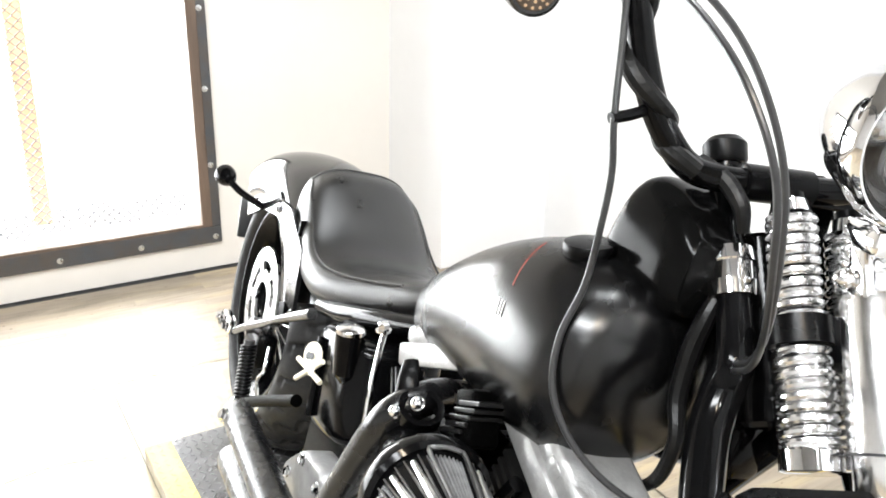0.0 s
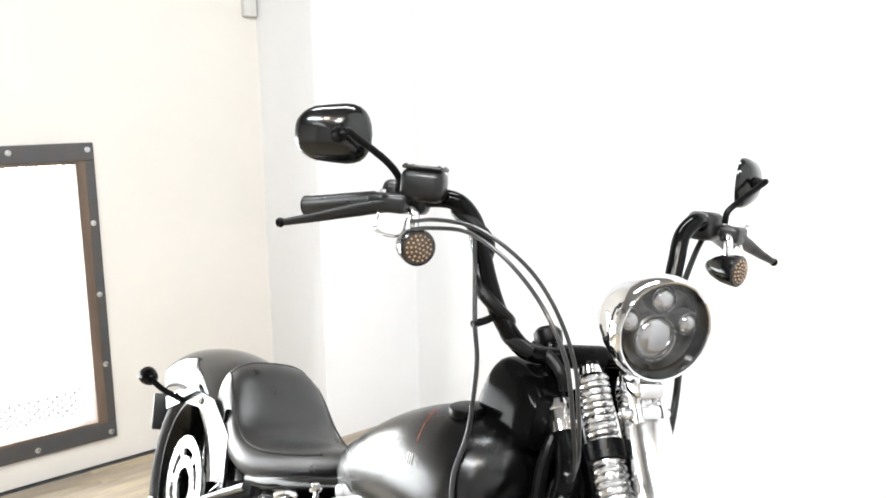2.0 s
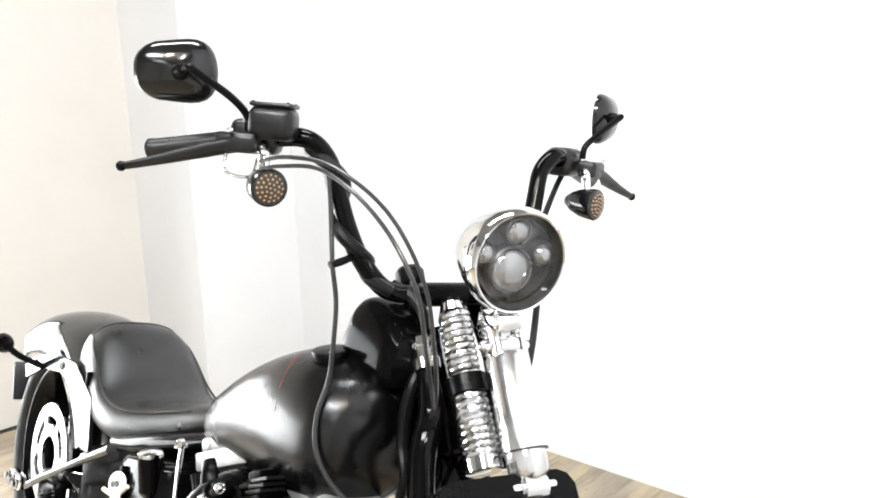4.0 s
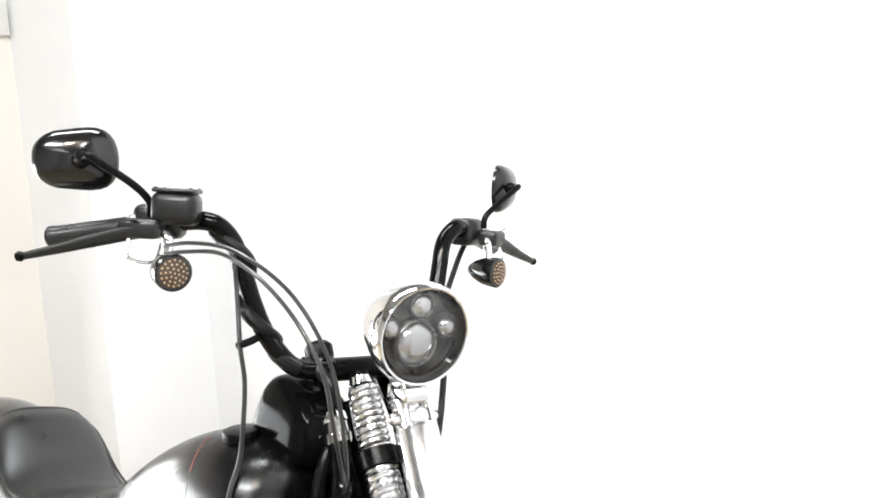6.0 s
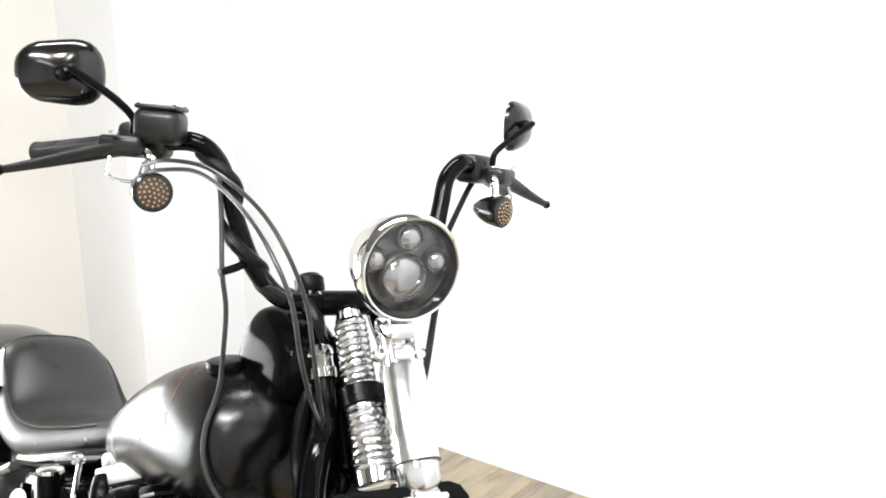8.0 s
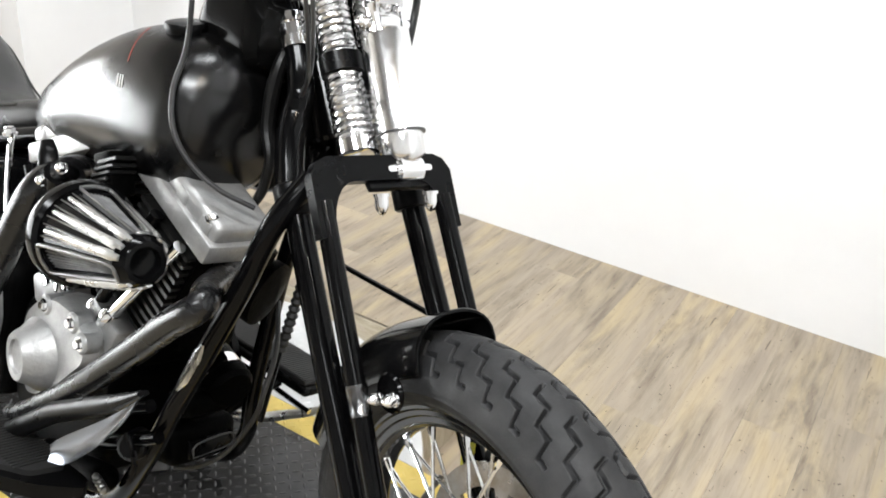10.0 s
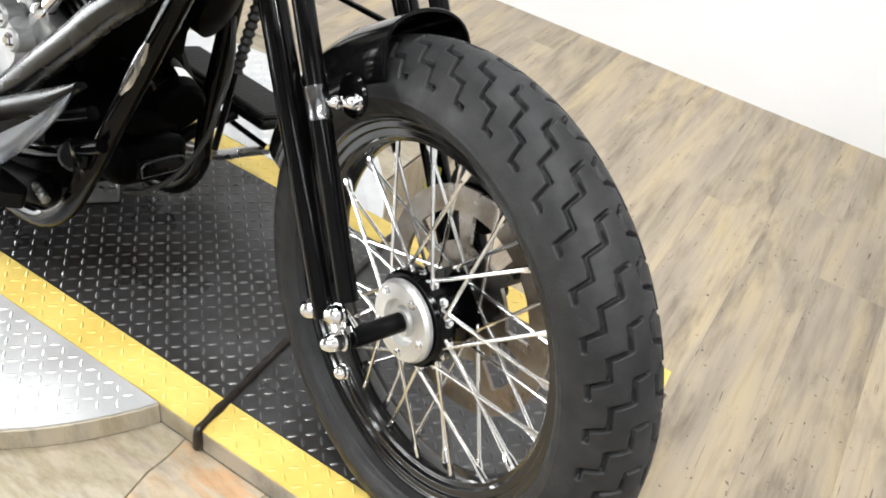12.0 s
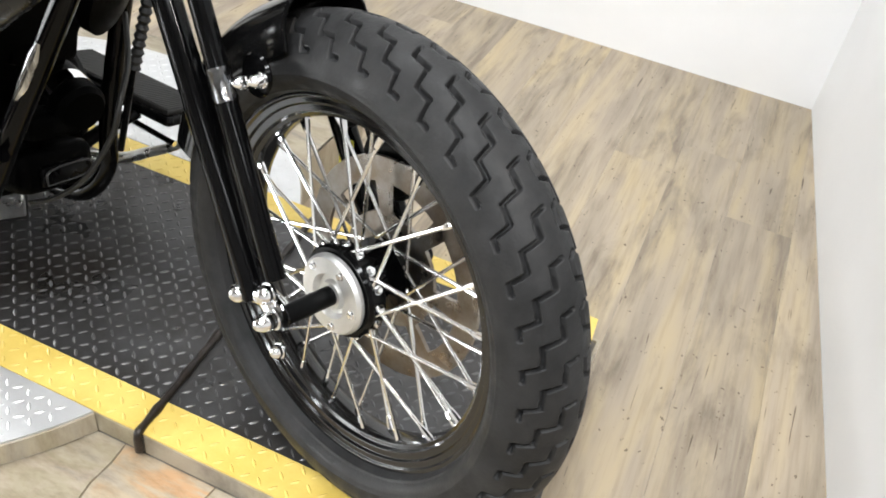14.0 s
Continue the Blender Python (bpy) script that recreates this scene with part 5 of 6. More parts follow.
bpart("fuel_cap", lathe([(-0.012, 0.024), (0.001, 0.0275), (0.006, 0.0275), (0.009, 0.026), (0.0105, 0.018), (0.0105, 0)], 36, at=cap_at, direction=(-0.05, -0.25, 0.96)), BLACK_SATIN, "flat black fuel cap", tank)
bpart("tank_bolt", hex_bolt((1.150, -0.035, 0.617), (0.5, -0.85, 0), 0.0085, 0.012), CHROME, "chrome tank bolt", tank)

# seat
SEAT_ROWS = [(0.126, 0.572, 0.082, 0.060), (0.138, 0.574, 0.104, 0.090), (0.165, 0.575, 0.114, 0.102), (0.215, 0.568, 0.120, 0.102), (0.265, 0.550, 0.125, 0.084), (0.33, 0.524, 0.130, 0.056), (0.40, 0.517, 0.128, 0.046), (0.47, 0.530, 0.108, 0.044), (0.54, 0.553, 0.084, 0.040), (0.61, 0.580, 0.062, 0.034), (0.655, 0.598, 0.046, 0.024)]
seat = bpart("seat", section_loft(SEAT_ROWS, 36, 2.9), LEATHER, "black leather solo seat with raised backrest", smooth=60)


def on_seat(x, deg, off=0.0015):
    t = np.array(SEAT_ROWS)
    z, w, h = [float(np.interp(x, t[:, 0], t[:, k])) for k in (1, 2, 3)]
    c, s_ = math.cos(radians(deg)), math.sin(radians(deg))
    k = 2 / 2.9
    return Vector((x, (w + off) * math.copysign(abs(c) ** k, c), z + (h + off) * math.copysign(abs(s_) ** k, s_)))


for a in (150, 30):
    bpart("piping", tube([on_seat(x, a if x > 0.2 else 90 + (a - 90) * 0.9) for x in (0.165, 0.19, 0.22, 0.26, 0.31, 0.37, 0.44, 0.52, 0.60)], 0.0024, 6, 4), LEATHER, "stitched seat piping", seat)
bpart("piping", tube([on_seat(0.172, a) for a in (36, 55, 75, 90, 105, 125, 144)], 0.0024, 6, 4), LEATHER, "", seat)
bpart("seat_tag", box(0.004, 0.012, 0.03, on_seat(0.265, 172, 0.002), 0.001, 1), BLACK_SATIN, "small stitched tag", seat)

rf = part("rear_fender", arc_shell(0.336, fender_profile(0.122, 0.105, 24), 22, 134, 48, 0.003, lambda t: 0.042 * max(0.0, (t - 0.58) / 0.42) ** 1.6), FENDER_PAINT, bike, "satin black rear fender", MRW, smooth=60)
bpart("strut_cover", loft([[(x, -0.126 + dy, z) for x, z in ((0.33, 0.43), (0.30, 0.54), (0.18, 0.585), (0.06, 0.575), (-0.06, 0.545), (-0.15, 0.50), (-0.13, 0.475), (-0.02, 0.525), (0.10, 0.545), (0.22, 0.53), (0.27, 0.43))] for dy in (-0.004, 0.004)]), FENDER_PAINT, "", rf, smooth=0)
bm = hex_bolt((0.10, -0.131, 0.560), (0, -1, 0), 0.008, 0.007)
bpart("fender_screw", bm, CHROME, "", rf)
bpart("fender_screw", hex_bolt((-0.08, -0.131, 0.522), (0, -1, 0), 0.008, 0.007), CHROME, "", rf)
# rear indicator, plate
sig = bpart("rear_indicator", lathe([(-0.030, 0), (-0.028, 0.009), (-0.016, 0.0185), (0.0, 0.0225), (0.010, 0.0225), (0.016, 0.016), (0.018, 0)], 26, at=(-0.085, -0.205, 0.566), direction=(-0.97, -0.1, 0.05)), BLACK_GLOSS, "black bullet rear turn signal")
bpart("stalk", tube([(-0.062, -0.200, 0.562), (-0.045, -0.175, 0.545), (-0.02, -0.130, 0.528)], 0.0075, 10, 5), BLACK_GLOSS, "", sig)
PLATE_M = material("plate_black", (0.012, 0.012, 0.013), 0.35, vary=0.2, scale=20)
plate = bpart("number_plate", box(0.004, 0.15, 0.10, (-0.335, -0.022, 0.412), 0.004, 2, Matrix.Rotation(radians(-22), 3, "Y")), PLATE_M, "black number plate under the tail")
WHITE_BAR = material("white_print", (0.8, 0.8, 0.8), 0.5)
bm = bmesh.new()
for k in range(5):
    box(0.003, 0.010, 0.004, (-0.333, -0.082 + 0.024 * k, 0.373), 0, turn=Matrix.Rotation(radians(-22), 3, "Y"), bm=bm)
tagged(bpart("plate_marks", bm, WHITE_BAR, "", plate, 0), kind="stuff")

# rear frame, struts and brake
# Bright and dark streaks in the colour imitate a reflection on the tube.
GLINT_TUBE = material("streaked_tube_glint", (0.75, 0.75, 0.75), 0.22, 1.0, vary=0.94, scale=45, rough_vary=0.1, stretch=(1, 1, 0.12))
bpart("swingarm_tube", tube([(0.06, -0.150, 0.272), (0.14, -0.154, 0.315), (0.26, -0.156, 0.376), (0.38, -0.156, 0.438), (0.495, -0.152, 0.496)], [0.008, 0.0075, 0.0075, 0.008, 0.010], 14, 4), BAND_STEEL, "dull steel swingarm tube")
bpart("swingarm_tube", tube([(-0.01, 0.145, 0.262), (0.10, 0.15, 0.312), (0.26, 0.152, 0.388), (0.40, 0.15, 0.455), (0.48, 0.145, 0.480)], 0.014, 12, 3), BLACK_GLOSS, "black swingarm tube")
ax_ = bpart("axle_adjuster", box(0.07, 0.02, 0.034, (-0.01, -0.150, 0.262), 0.006, 2), CHROME, "chrome axle adjuster")
for dx in (-0.030, 0.0, 0.028):
    bpart("adjuster_bolt", hex_bolt((-0.01 + dx, -0.160, 0.262), (0, -1, 0), 0.009 if dx else 0.013, 0.012), CHROME, "", ax_)
sprg = bpart("side_spring", coil((0.236, -0.166, 0.322), (0.264, -0.166, 0.222), 0.0135, 0.0028, 15, 12, 6), BLACK_SATIN, "small black coil spring")
bpart("spring_tube", rod((0.234, -0.166, 0.328), (0.266, -0.166, 0.216), 0.0105, 12), GUNMETAL, "", sprg)
bpart("lower_link", tube([(0.271, -0.165, 0.214), (0.40, -0.165, 0.287), (0.542, -0.160, 0.364)], 0.0105, 12, 4), WRINKLE, "black lower link bar")
bpart("link_bolt", acorn((0.271, -0.174, 0.214), (0, -1, 0), 0.010, 0.014), CHROME)
bpart("rear_caliper", box(0.11, 0.045, 0.075, (0.155, -0.12, 0.29), 0.014, 3), BLACK_SATIN, "black rear brake caliper")
bpart("rear_brake_hose", tube([(0.33, -0.155, 0.36), (0.345, -0.160, 0.32), (0.325, -0.162, 0.29), (0.35, -0.160, 0.25), (0.34, -0.155, 0.22)], 0.0035, 8, 5), CHROME, "braided brake hose")
bpart("frame_rail", tube([(0.40, -0.10, 0.478), (0.50, -0.10, 0.505), (0.62, -0.085, 0.545), (0.74, -0.06, 0.585), (0.9, -0.03, 0.64)], 0.017, 12, 4), BLACK_GLOSS, "gloss black frame rail")
bpart("frame_casting", loft([[(x, y, z) for x, z in ((0.36, 0.24), (0.50, 0.26), (0.56, 0.47), (0.46, 0.50), (0.38, 0.45))] for y in (-0.060, 0.125)]), WRINKLE, "black frame casting", smooth=0)

# oil tank
def slab(outline, y0, y1, rnd=0.012):
    """A plate in the side view with softened rims."""
    c = Vector((sum(p[0] for p in outline) / len(outline), sum(p[1] for p in outline) / len(outline)))
    rows = []
    for y, k in ((y0 + rnd, 1.0), (y0 + rnd * 0.3, 0.985), (y0, 0.94)):
        rows.append([(c.x + (x - c.x) * k, y, c.y + (z - c.y) * k) for x, z in outline])
    back = [(x, y1, z) for x, z in outline]
    return loft([back] + rows)


def rounded(points, r=0.15, n=4):
    """Cuts the corners of an outline round."""
    out = []
    m = len(points)
    for i in range(m):
        p, a, b_ = Vector(points[i]), Vector(points[i - 1]), Vector(points[(i + 1) % m])
        p0, p1 = p + (a - p) * r, p + (b_ - p) * r
        for k in range(n + 1):
            t = k / n
            q = p0 * (1 - t) ** 2 + p * 2 * t * (1 - t) + p1 * t * t
            out.append((q.x, q.y))
    return out


def oil_body(cx, cy, a, b_, rows, lean_):
    """An upright rounded can; rows: (z, size)."""
    secs = []
    for z, k in rows:
        ring = []
        for m in range(48):
            t = 2 * math.pi * m / 48
            c, s_ = math.cos(t), math.sin(t)
            x = cx + a * k * math.copysign(abs(c) ** 0.62, c)
            ring.append((x + 0.25 * (0.44 - z), cy + b_ * k * math.copysign(abs(s_) ** 0.62, s_), z + lean_ * (x - cx)))
        secs.append(ring)
    return loft(secs)


oil = bpart("oil_tank", oil_body(0.622, -0.072, 0.098, 0.082, ((0.365, 0.5), (0.366, 0.9), (0.372, 0.97), (0.385, 1.0), (0.44, 1.0), (0.497, 1.0), (0.508, 0.97), (0.513, 0.9), (0.514, 0.4)), 0.22), BLACK_GLOSS, "gloss black oil tank", smooth=50)
bpart("oil_tank_ridge", tube([(0.575, -0.157, 0.492), (0.588, -0.157, 0.44), (0.602, -0.157, 0.372)], 0.006, 10, 4), BLACK_GLOSS, "", oil)
bpart("oil_line", tube([(0.772, -0.150, 0.590), (0.782, -0.155, 0.565), (0.793, -0.158, 0.52), (0.803, -0.158, 0.47)], 0.0042, 10, 4), CHROME, "chrome oil line", oil)
bpart("line_fitting", hex_bolt((0.772, -0.152, 0.590), (-0.1, -0.2, 1), 0.008, 0.012), CHROME, "", oil)
neck = bpart("filler_neck", lathe([(-0.075, 0.010), (-0.060, 0.021), (0.0, 0.022)], 28, at=(0.664, -0.150, 0.538), direction=(-0.08, -0.12, 0.97)), BLACK_GLOSS, "black filler neck", oil)
bpart("oil_cap", lathe([(0.0, 0.019), (0.001, 0.0215), (0.007, 0.0215), (0.010, 0.018), (0.012, 0.0)], 28, at=(0.664, -0.150, 0.538), direction=(-0.08, -0.12, 0.97)), CHROME, "chrome oil filler cap", oil)
# skull and crossbones sticker, as plain shapes
CREAM = material("cream_decal", (0.82, 0.76, 0.60), 0.45, vary=0.08, scale=60)
SKD = Vector((0.90, 0.22, 0.36))
SKU = Vector((-0.30, 0, 0.95))


def decal_disc(c, r, k=1.0, seg=18, off=-0.1660):
    bm = bmesh.new()
    o = Vector((c[0], off, c[1]))
    ring = [bm.verts.new(o + SKD * r * math.cos(2 * math.pi * j / seg) + SKU * r * k * math.sin(2 * math.pi * j / seg)) for j in range(seg)]
    top = [bm.verts.new(v.co + Vector((0, -0.0012, 0))) for v in ring]
    bm.faces.new(top)
    for j in range(seg):
        bm.faces.new((ring[j], ring[(j + 1) % seg], top[(j + 1) % seg], top[j]))
    return bm


SK = (0.582, 0.456)
decal = bpart("emblem", decal_disc((SK[0], SK[1] + 0.006), 0.026, 0.85), CREAM, "cream pirate emblem on the oil tank", oil, smooth=0)
bpart("emblem_jaw", box(0.026, 0.0012, 0.016, (SK[0] + 0.006, -0.1660, SK[1] - 0.016), turn=Matrix.Rotation(radians(-20), 3, "Y")), CREAM, "", decal, smooth=0)
for s_ in (-1, 1):
    a, b_ = Vector((SK[0], -0.1670, SK[1] - 0.018)) - SKD * 0.036 - SKU * 0.016 * s_, Vector((SK[0], -0.1670, SK[1] - 0.018)) + SKD * 0.036 + SKU * 0.016 * s_
    bpart("emblem_bone", tube([a, b_], [0.0042, 0.0028, 0.0028, 0.0042], 8, 1), CREAM, "", decal)
    bpart("emblem_eye", decal_disc((SK[0] + SKD.x * 0.009 * s_, SK[1] + 0.006 + SKD.z * 0.009 * s_), 0.006, 1.0, 12, -0.1705), BLACK_GLOSS, "", decal, smooth=0)

# engine
FIN_EDGE = material("black_fin", (0.012, 0.012, 0.012), 0.3, 0.4, vary=0.4, scale=40)
CRANK = Vector((0.9935, 0, 0.205))
bpart("crankcase", slab(rounded([(0.80, 0.18), (0.80, 0.34), (0.90, 0.40), (0.99, 0.395), (1.050, 0.33), (1.065, 0.21), (1.03, 0.14), (0.88, 0.12)], 0.2), -0.115, 0.10, 0.02), WRINKLE, "black crankcase", smooth=45)
bpart("gearbox", slab(rounded([(0.54, 0.17), (0.54, 0.36), (0.80, 0.40), (0.80, 0.15)], 0.2), -0.13, 0.14, 0.02), WRINKLE, "black gearbox", smooth=45)
bpart("gearbox_cover", slab(rounded([(0.60, 0.19), (0.590, 0.285), (0.655, 0.345), (0.755, 0.362), (0.775, 0.29), (0.75, 0.19)], 0.2), -0.175, -0.12, 0.014), SILVER, "silver gearbox side cover", smooth=45)
for at in ((0.625, 0.215), (0.622, 0.285), (0.745, 0.335), (0.735, 0.22), (0.67, 0.335)):
    bpart("cover_bolt", hex_bolt((at[0], -0.174, at[1]), (0, -1, 0), 0.007, 0.008), CHROME)
for nm, lean_ in (("front", 23.5), ("rear", -23.5)):
    m3 = Matrix.Rotation(radians(lean_), 3, "Y")

    def cyl_at(x, y, z):
        return CRANK + m3 @ Vector((x, y, z))

    bx = -0.028 if nm == "front" else 0.034
    cyl = bpart("cylinder", box(0.090, 0.130, 0.20, cyl_at(-0.006, -0.045, 0.285), 0.0, turn=m3), WRINKLE, "black finned cylinder", smooth=0)
    for k in range(14):
        bpart("fin", box(0.122, 0.150, 0.0055, cyl_at(bx * 0.8 - 0.004, -0.050, 0.212 + 0.0132 * k), 0.0, turn=m3), FIN_EDGE, "", cyl, 0)
    bpart("rocker_box", box(0.176, 0.112, 0.030, cyl_at(bx, -0.071, 0.415), 0.005, 2, m3), SILVER, "silver rocker box base", cyl)
    bpart("rocker_cover", box(0.162, 0.092, 0.028, cyl_at(bx, -0.074, 0.440), 0.009, 3, m3), SILVER, "silver rocker cover", cyl)
    for dx in (-0.056, 0.0, 0.056):
        bpart("cover_lug", box(0.026, 0.020, 0.020, cyl_at(bx + dx, -0.112, 0.438), 0.005, 2, m3), SILVER, "", cyl)
    for dx in (-0.056, 0.056):
        bpart("cover_bolt", hex_bolt(cyl_at(bx + dx, -0.113, 0.447), m3 @ Vector((0, -0.3, 1)), 0.007, 0.008), CHROME, "", cyl)
    for dx in (-0.040, 0.020):
        t0 = cyl_at(dx, -0.132, 0.395)
        t1 = Vector((CRANK.x + (0.050 if nm == "front" else -0.055) + dx * 0.5, -0.140, 0.410))
        tubep = bpart("pushrod_tube", rod(t1, t0, 0.0090, 12), CHROME if nm == "front" and dx > 0 else BLACK_GLOSS, "pushrod tube", cyl)
        bpart("tube_cup", lathe([(0, 0.014), (0.018, 0.014), (0.024, 0.010)], 14, at=t1, direction=t0 - t1), CHROME, "", tubep)
# tappet blocks
bpart("tappet_block", box(0.075, 0.05, 0.045, (1.055, -0.125, 0.405), 0.008, 2, Matrix.Rotation(radians(23), 3, "Y")), SILVER, "cast tappet block")
bpart("tappet_block", box(0.075, 0.05, 0.045, (0.915, -0.125, 0.405), 0.008, 2, Matrix.Rotation(radians(-23), 3, "Y")), SILVER, "cast tappet block")
# cam cover
cam_outline = rounded([(0.905, 0.300), (0.917, 0.375), (0.950, 0.410), (0.990, 0.422), (1.035, 0.420), (1.070, 0.400), (1.076, 0.362), (1.035, 0.318), (1.000, 0.280), (0.945, 0.252)], 0.25)
camc = bpart("cam_cover", slab(cam_outline, -0.176, -0.125, 0.024), SILVER, "silver cast cam cover", smooth=45)
bpart("cam_nose", lathe([(-0.03, 0.060), (0.006, 0.052), (0.020, 0.041), (0.030, 0.036), (0.034, 0.033), (0.033, 0.025), (0.029, 0.023), (0.028, 0.0)], 40, at=(0.962, -0.172, 0.326), direction=(-0.15, -1, -0.05)), SILVER, "round timing cover", camc, 50)
for at in ((0.967, 0.403), (1.036, 0.405), (1.062, 0.386)):
    bpart("cover_boss", lathe([(-0.02, 0.016), (0.0, 0.015), (0.003, 0.012), (0.003, 0.0)], 20, at=(at[0], -0.176, at[1]), direction=(0, -1, 0)), SILVER, "", camc)
    bpart("cover_bolt", hex_bolt((at[0], -0.178, at[1]), (0, -1, 0), 0.0070, 0.007), CHROME, "", camc)

# air cleaner: a forward-facing cone with open windows round its pleated element
AC0, AC1 = Vector((1.097, -0.220, 0.556)), Vector((1.258, -0.244, 0.581))
acd = (AC1 - AC0).normalized()
acL = (AC1 - AC0).length
acu = (Vector((0, 0, 1)) - acd * acd.z).normalized()
acw = acd.cross(acu)


def ac_point(s, r, deg):
    a = radians(deg)
    return AC0 + acd * s * acL + r * (math.cos(a) * acu + math.sin(a) * acw)


air = bpart("air_cleaner", lathe([(-0.035, 0.03), (-0.03, 0.046), (-0.015, 0.059), (0.0, 0.0645), (0.010, 0.0665), (0.018, 0.0645), (0.022, 0.059), (0.018, 0.045)], 48, at=AC0, direction=acd), BLACK_GLOSS, "black cone air cleaner with machined ribs")
GAUZE = material("filter_gauze", (0.34, 0.34, 0.345), 0.4, 0.4, vary=0.5, scale=50, bump=0.3, bump_scale=500)
pleat = []
for s in (0.06, 0.92):
    r0 = 0.0555 + (0.021 - 0.0555) * s
    pleat.append([ac_point(s, r0 * (1.0 if j % 4 in (0, 1) else 0.84), 360 * j / 288) for j in range(288)])
bpart("filter_element", loft(pleat), GAUZE, "grey pleated filter element", air, smooth=0)


EDGE_ALU = material("dull_machined_edge", (0.26, 0.26, 0.26), 0.35, 1.0, vary=0.3, scale=40)


def cone_r(s):
    return 0.0635 + (0.028 - 0.0635) * s


def cone_sector(a0, a1, s0, s1, sunk, thick, n=10):
    """A curved plate of the cone between two angles."""
    secs = []
    for k in range(n + 1):
        a = a0 + (a1 - a0) * k / n
        out = [ac_point(s0 + (s1 - s0) * m / 6, cone_r(s0 + (s1 - s0) * m / 6) - sunk, a) for m in range(7)]
        secs.append(out + [ac_point(s0 + (s1 - s0) * m / 6, cone_r(s0 + (s1 - s0) * m / 6) - sunk - thick, a) for m in range(6, -1, -1)])
    return loft(secs)


bpart("cone_shoulder", cone_sector(0, 359.5, 0.02, 0.13, 0.0, 0.005, 60), BLACK_GLOSS, "gloss black shoulder of the cone", air, 60)
for centre in (57, 177, 297):
    bpart("fluted_band", cone_sector(centre - 38, centre + 38, 0.10, 0.96, 0.0035, 0.005), BLACK_GLOSS, "black fluted band between the windows", air, 60)
    for off in (-24, 0, 24):
        land = [ac_point(s, cone_r(s) - 0.0015, centre + off) for s in (0.20, 0.45, 0.70, 0.90, 0.99)]
        bpart("bright_land", tube(land, [0.0028, 0.0046, 0.0052, 0.0062, 0.0036], 8, 3), ALU, "bright machined land", air, 25)
        for w in (-7.5, 7.5):
            edge = [ac_point(s, cone_r(s) - 0.0010, centre + off + w * (1 - 0.25 * s)) for s in (0.16, 0.4, 0.66, 0.84)]
            bpart("flute_edge", tube(edge, [0.0008, 0.0014, 0.0014, 0.0008], 6, 3), EDGE_ALU, "", air)
    win = centre - 60
    half = [(0.14, 12.0), (0.16, 18.0), (0.40, 18.5), (0.70, 18.5), (0.93, 17.0), (0.96, 8.0), (0.96, 0.0)]
    loop = [ac_point(s, cone_r(s) + 0.001, win + w) for s, w in half] + [ac_point(s, cone_r(s) + 0.001, win - w) for s, w in half[-2::-1]] + [ac_point(0.135, cone_r(0.135) + 0.001, win), ac_point(0.14, cone_r(0.14) + 0.001, win + 12.0)]
    bpart("window_trim", tube(loop, 0.0024, 8, 3), EDGE_ALU, "bright machined window edge", air)
bpart("cone_nose", lathe([(acL * 0.90, 0.030), (acL * 0.95, 0.032), (acL * 1.0, 0.028), (acL * 1.03, 0.024), (acL * 1.03, 0.018), (acL * 0.97, 0.016), (acL * 0.96, 0.0)], 10, at=AC0, direction=acd), BLACK_GLOSS, "black faceted nose", air)
bpart("intake_elbow", tube([AC0 - acd * 0.02, (0.985, -0.185, 0.540), (0.955, -0.14, 0.52), (0.945, -0.05, 0.505)], [0.036, 0.034, 0.032, 0.030], 18, 5), BLACK_GLOSS, "black intake elbow", air)
bpart("intake_bracket", tube([(0.975, -0.200, 0.575), (0.958, -0.196, 0.612), (0.940, -0.190, 0.626)], [0.013, 0.013, 0.009], 14, 4, flat=0.5), BLACK_SATIN, "black bracket", air, 60)
bpart("bracket_ring", lathe([(-0.008, 0.018), (-0.008, 0.025), (0.008, 0.025), (0.008, 0.018)], 28, at=(0.992, -0.190, 0.592), direction=(0.4, -0.2, 0.9), cap=False), BLACK_GLOSS, "", air)
for at in ((0.981, -0.212, 0.584), (1.011, -0.205, 0.610)):
    bpart("clamp_bolt", acorn(at, (0.3, -0.8, 0.5), 0.007, 0.010), CHROME, "", air)
bpart("throttle_body", box(0.09, 0.07, 0.07, (0.985, -0.10, 0.53), 0.01, 2), WRINKLE, "black throttle body")
coil_box = bpart("ignition_coil", box(0.038, 0.036, 0.060, (1.040, -0.150, 0.612), 0.006, 2, Matrix.Rotation(radians(-25), 3, "Y")), WRINKLE, "black ribbed coil")
for k in range(5):
    bpart("coil_fin", box(0.042, 0.040, 0.005, (1.040 - 0.010 + 0.005 * k, -0.152, 0.592 + 0.0105 * k), 0.001, 1, Matrix.Rotation(radians(-25), 3, "Y")), FIN_EDGE, "", coil_box, 0)

# exhaust
PIPE_BLACK = material("baked_black_pipe", (0.006, 0.006, 0.0065), 0.27, 0.0, vary=0.4, scale=18, rough_vary=0.05, spec=0.45)
ft = [(1.165, -0.040, 0.530), (1.205, -0.090, 0.528), (1.255, -0.150, 0.536), (1.288, -0.183, 0.535), (1.250, -0.190, 0.497), (1.205, -0.190, 0.450), (1.157, -0.190, 0.403), (1.105, -0.190, 0.351), (1.035, -0.193, 0.290), (0.956, -0.197, 0.230), (0.870, -0.202, 0.205), (0.760, -0.208, 0.212)]
pipe = bpart("exhaust_pipe", tube(ft, 0.0180, 20, 6), PIPE_BLACK, "satin black front exhaust pipe")
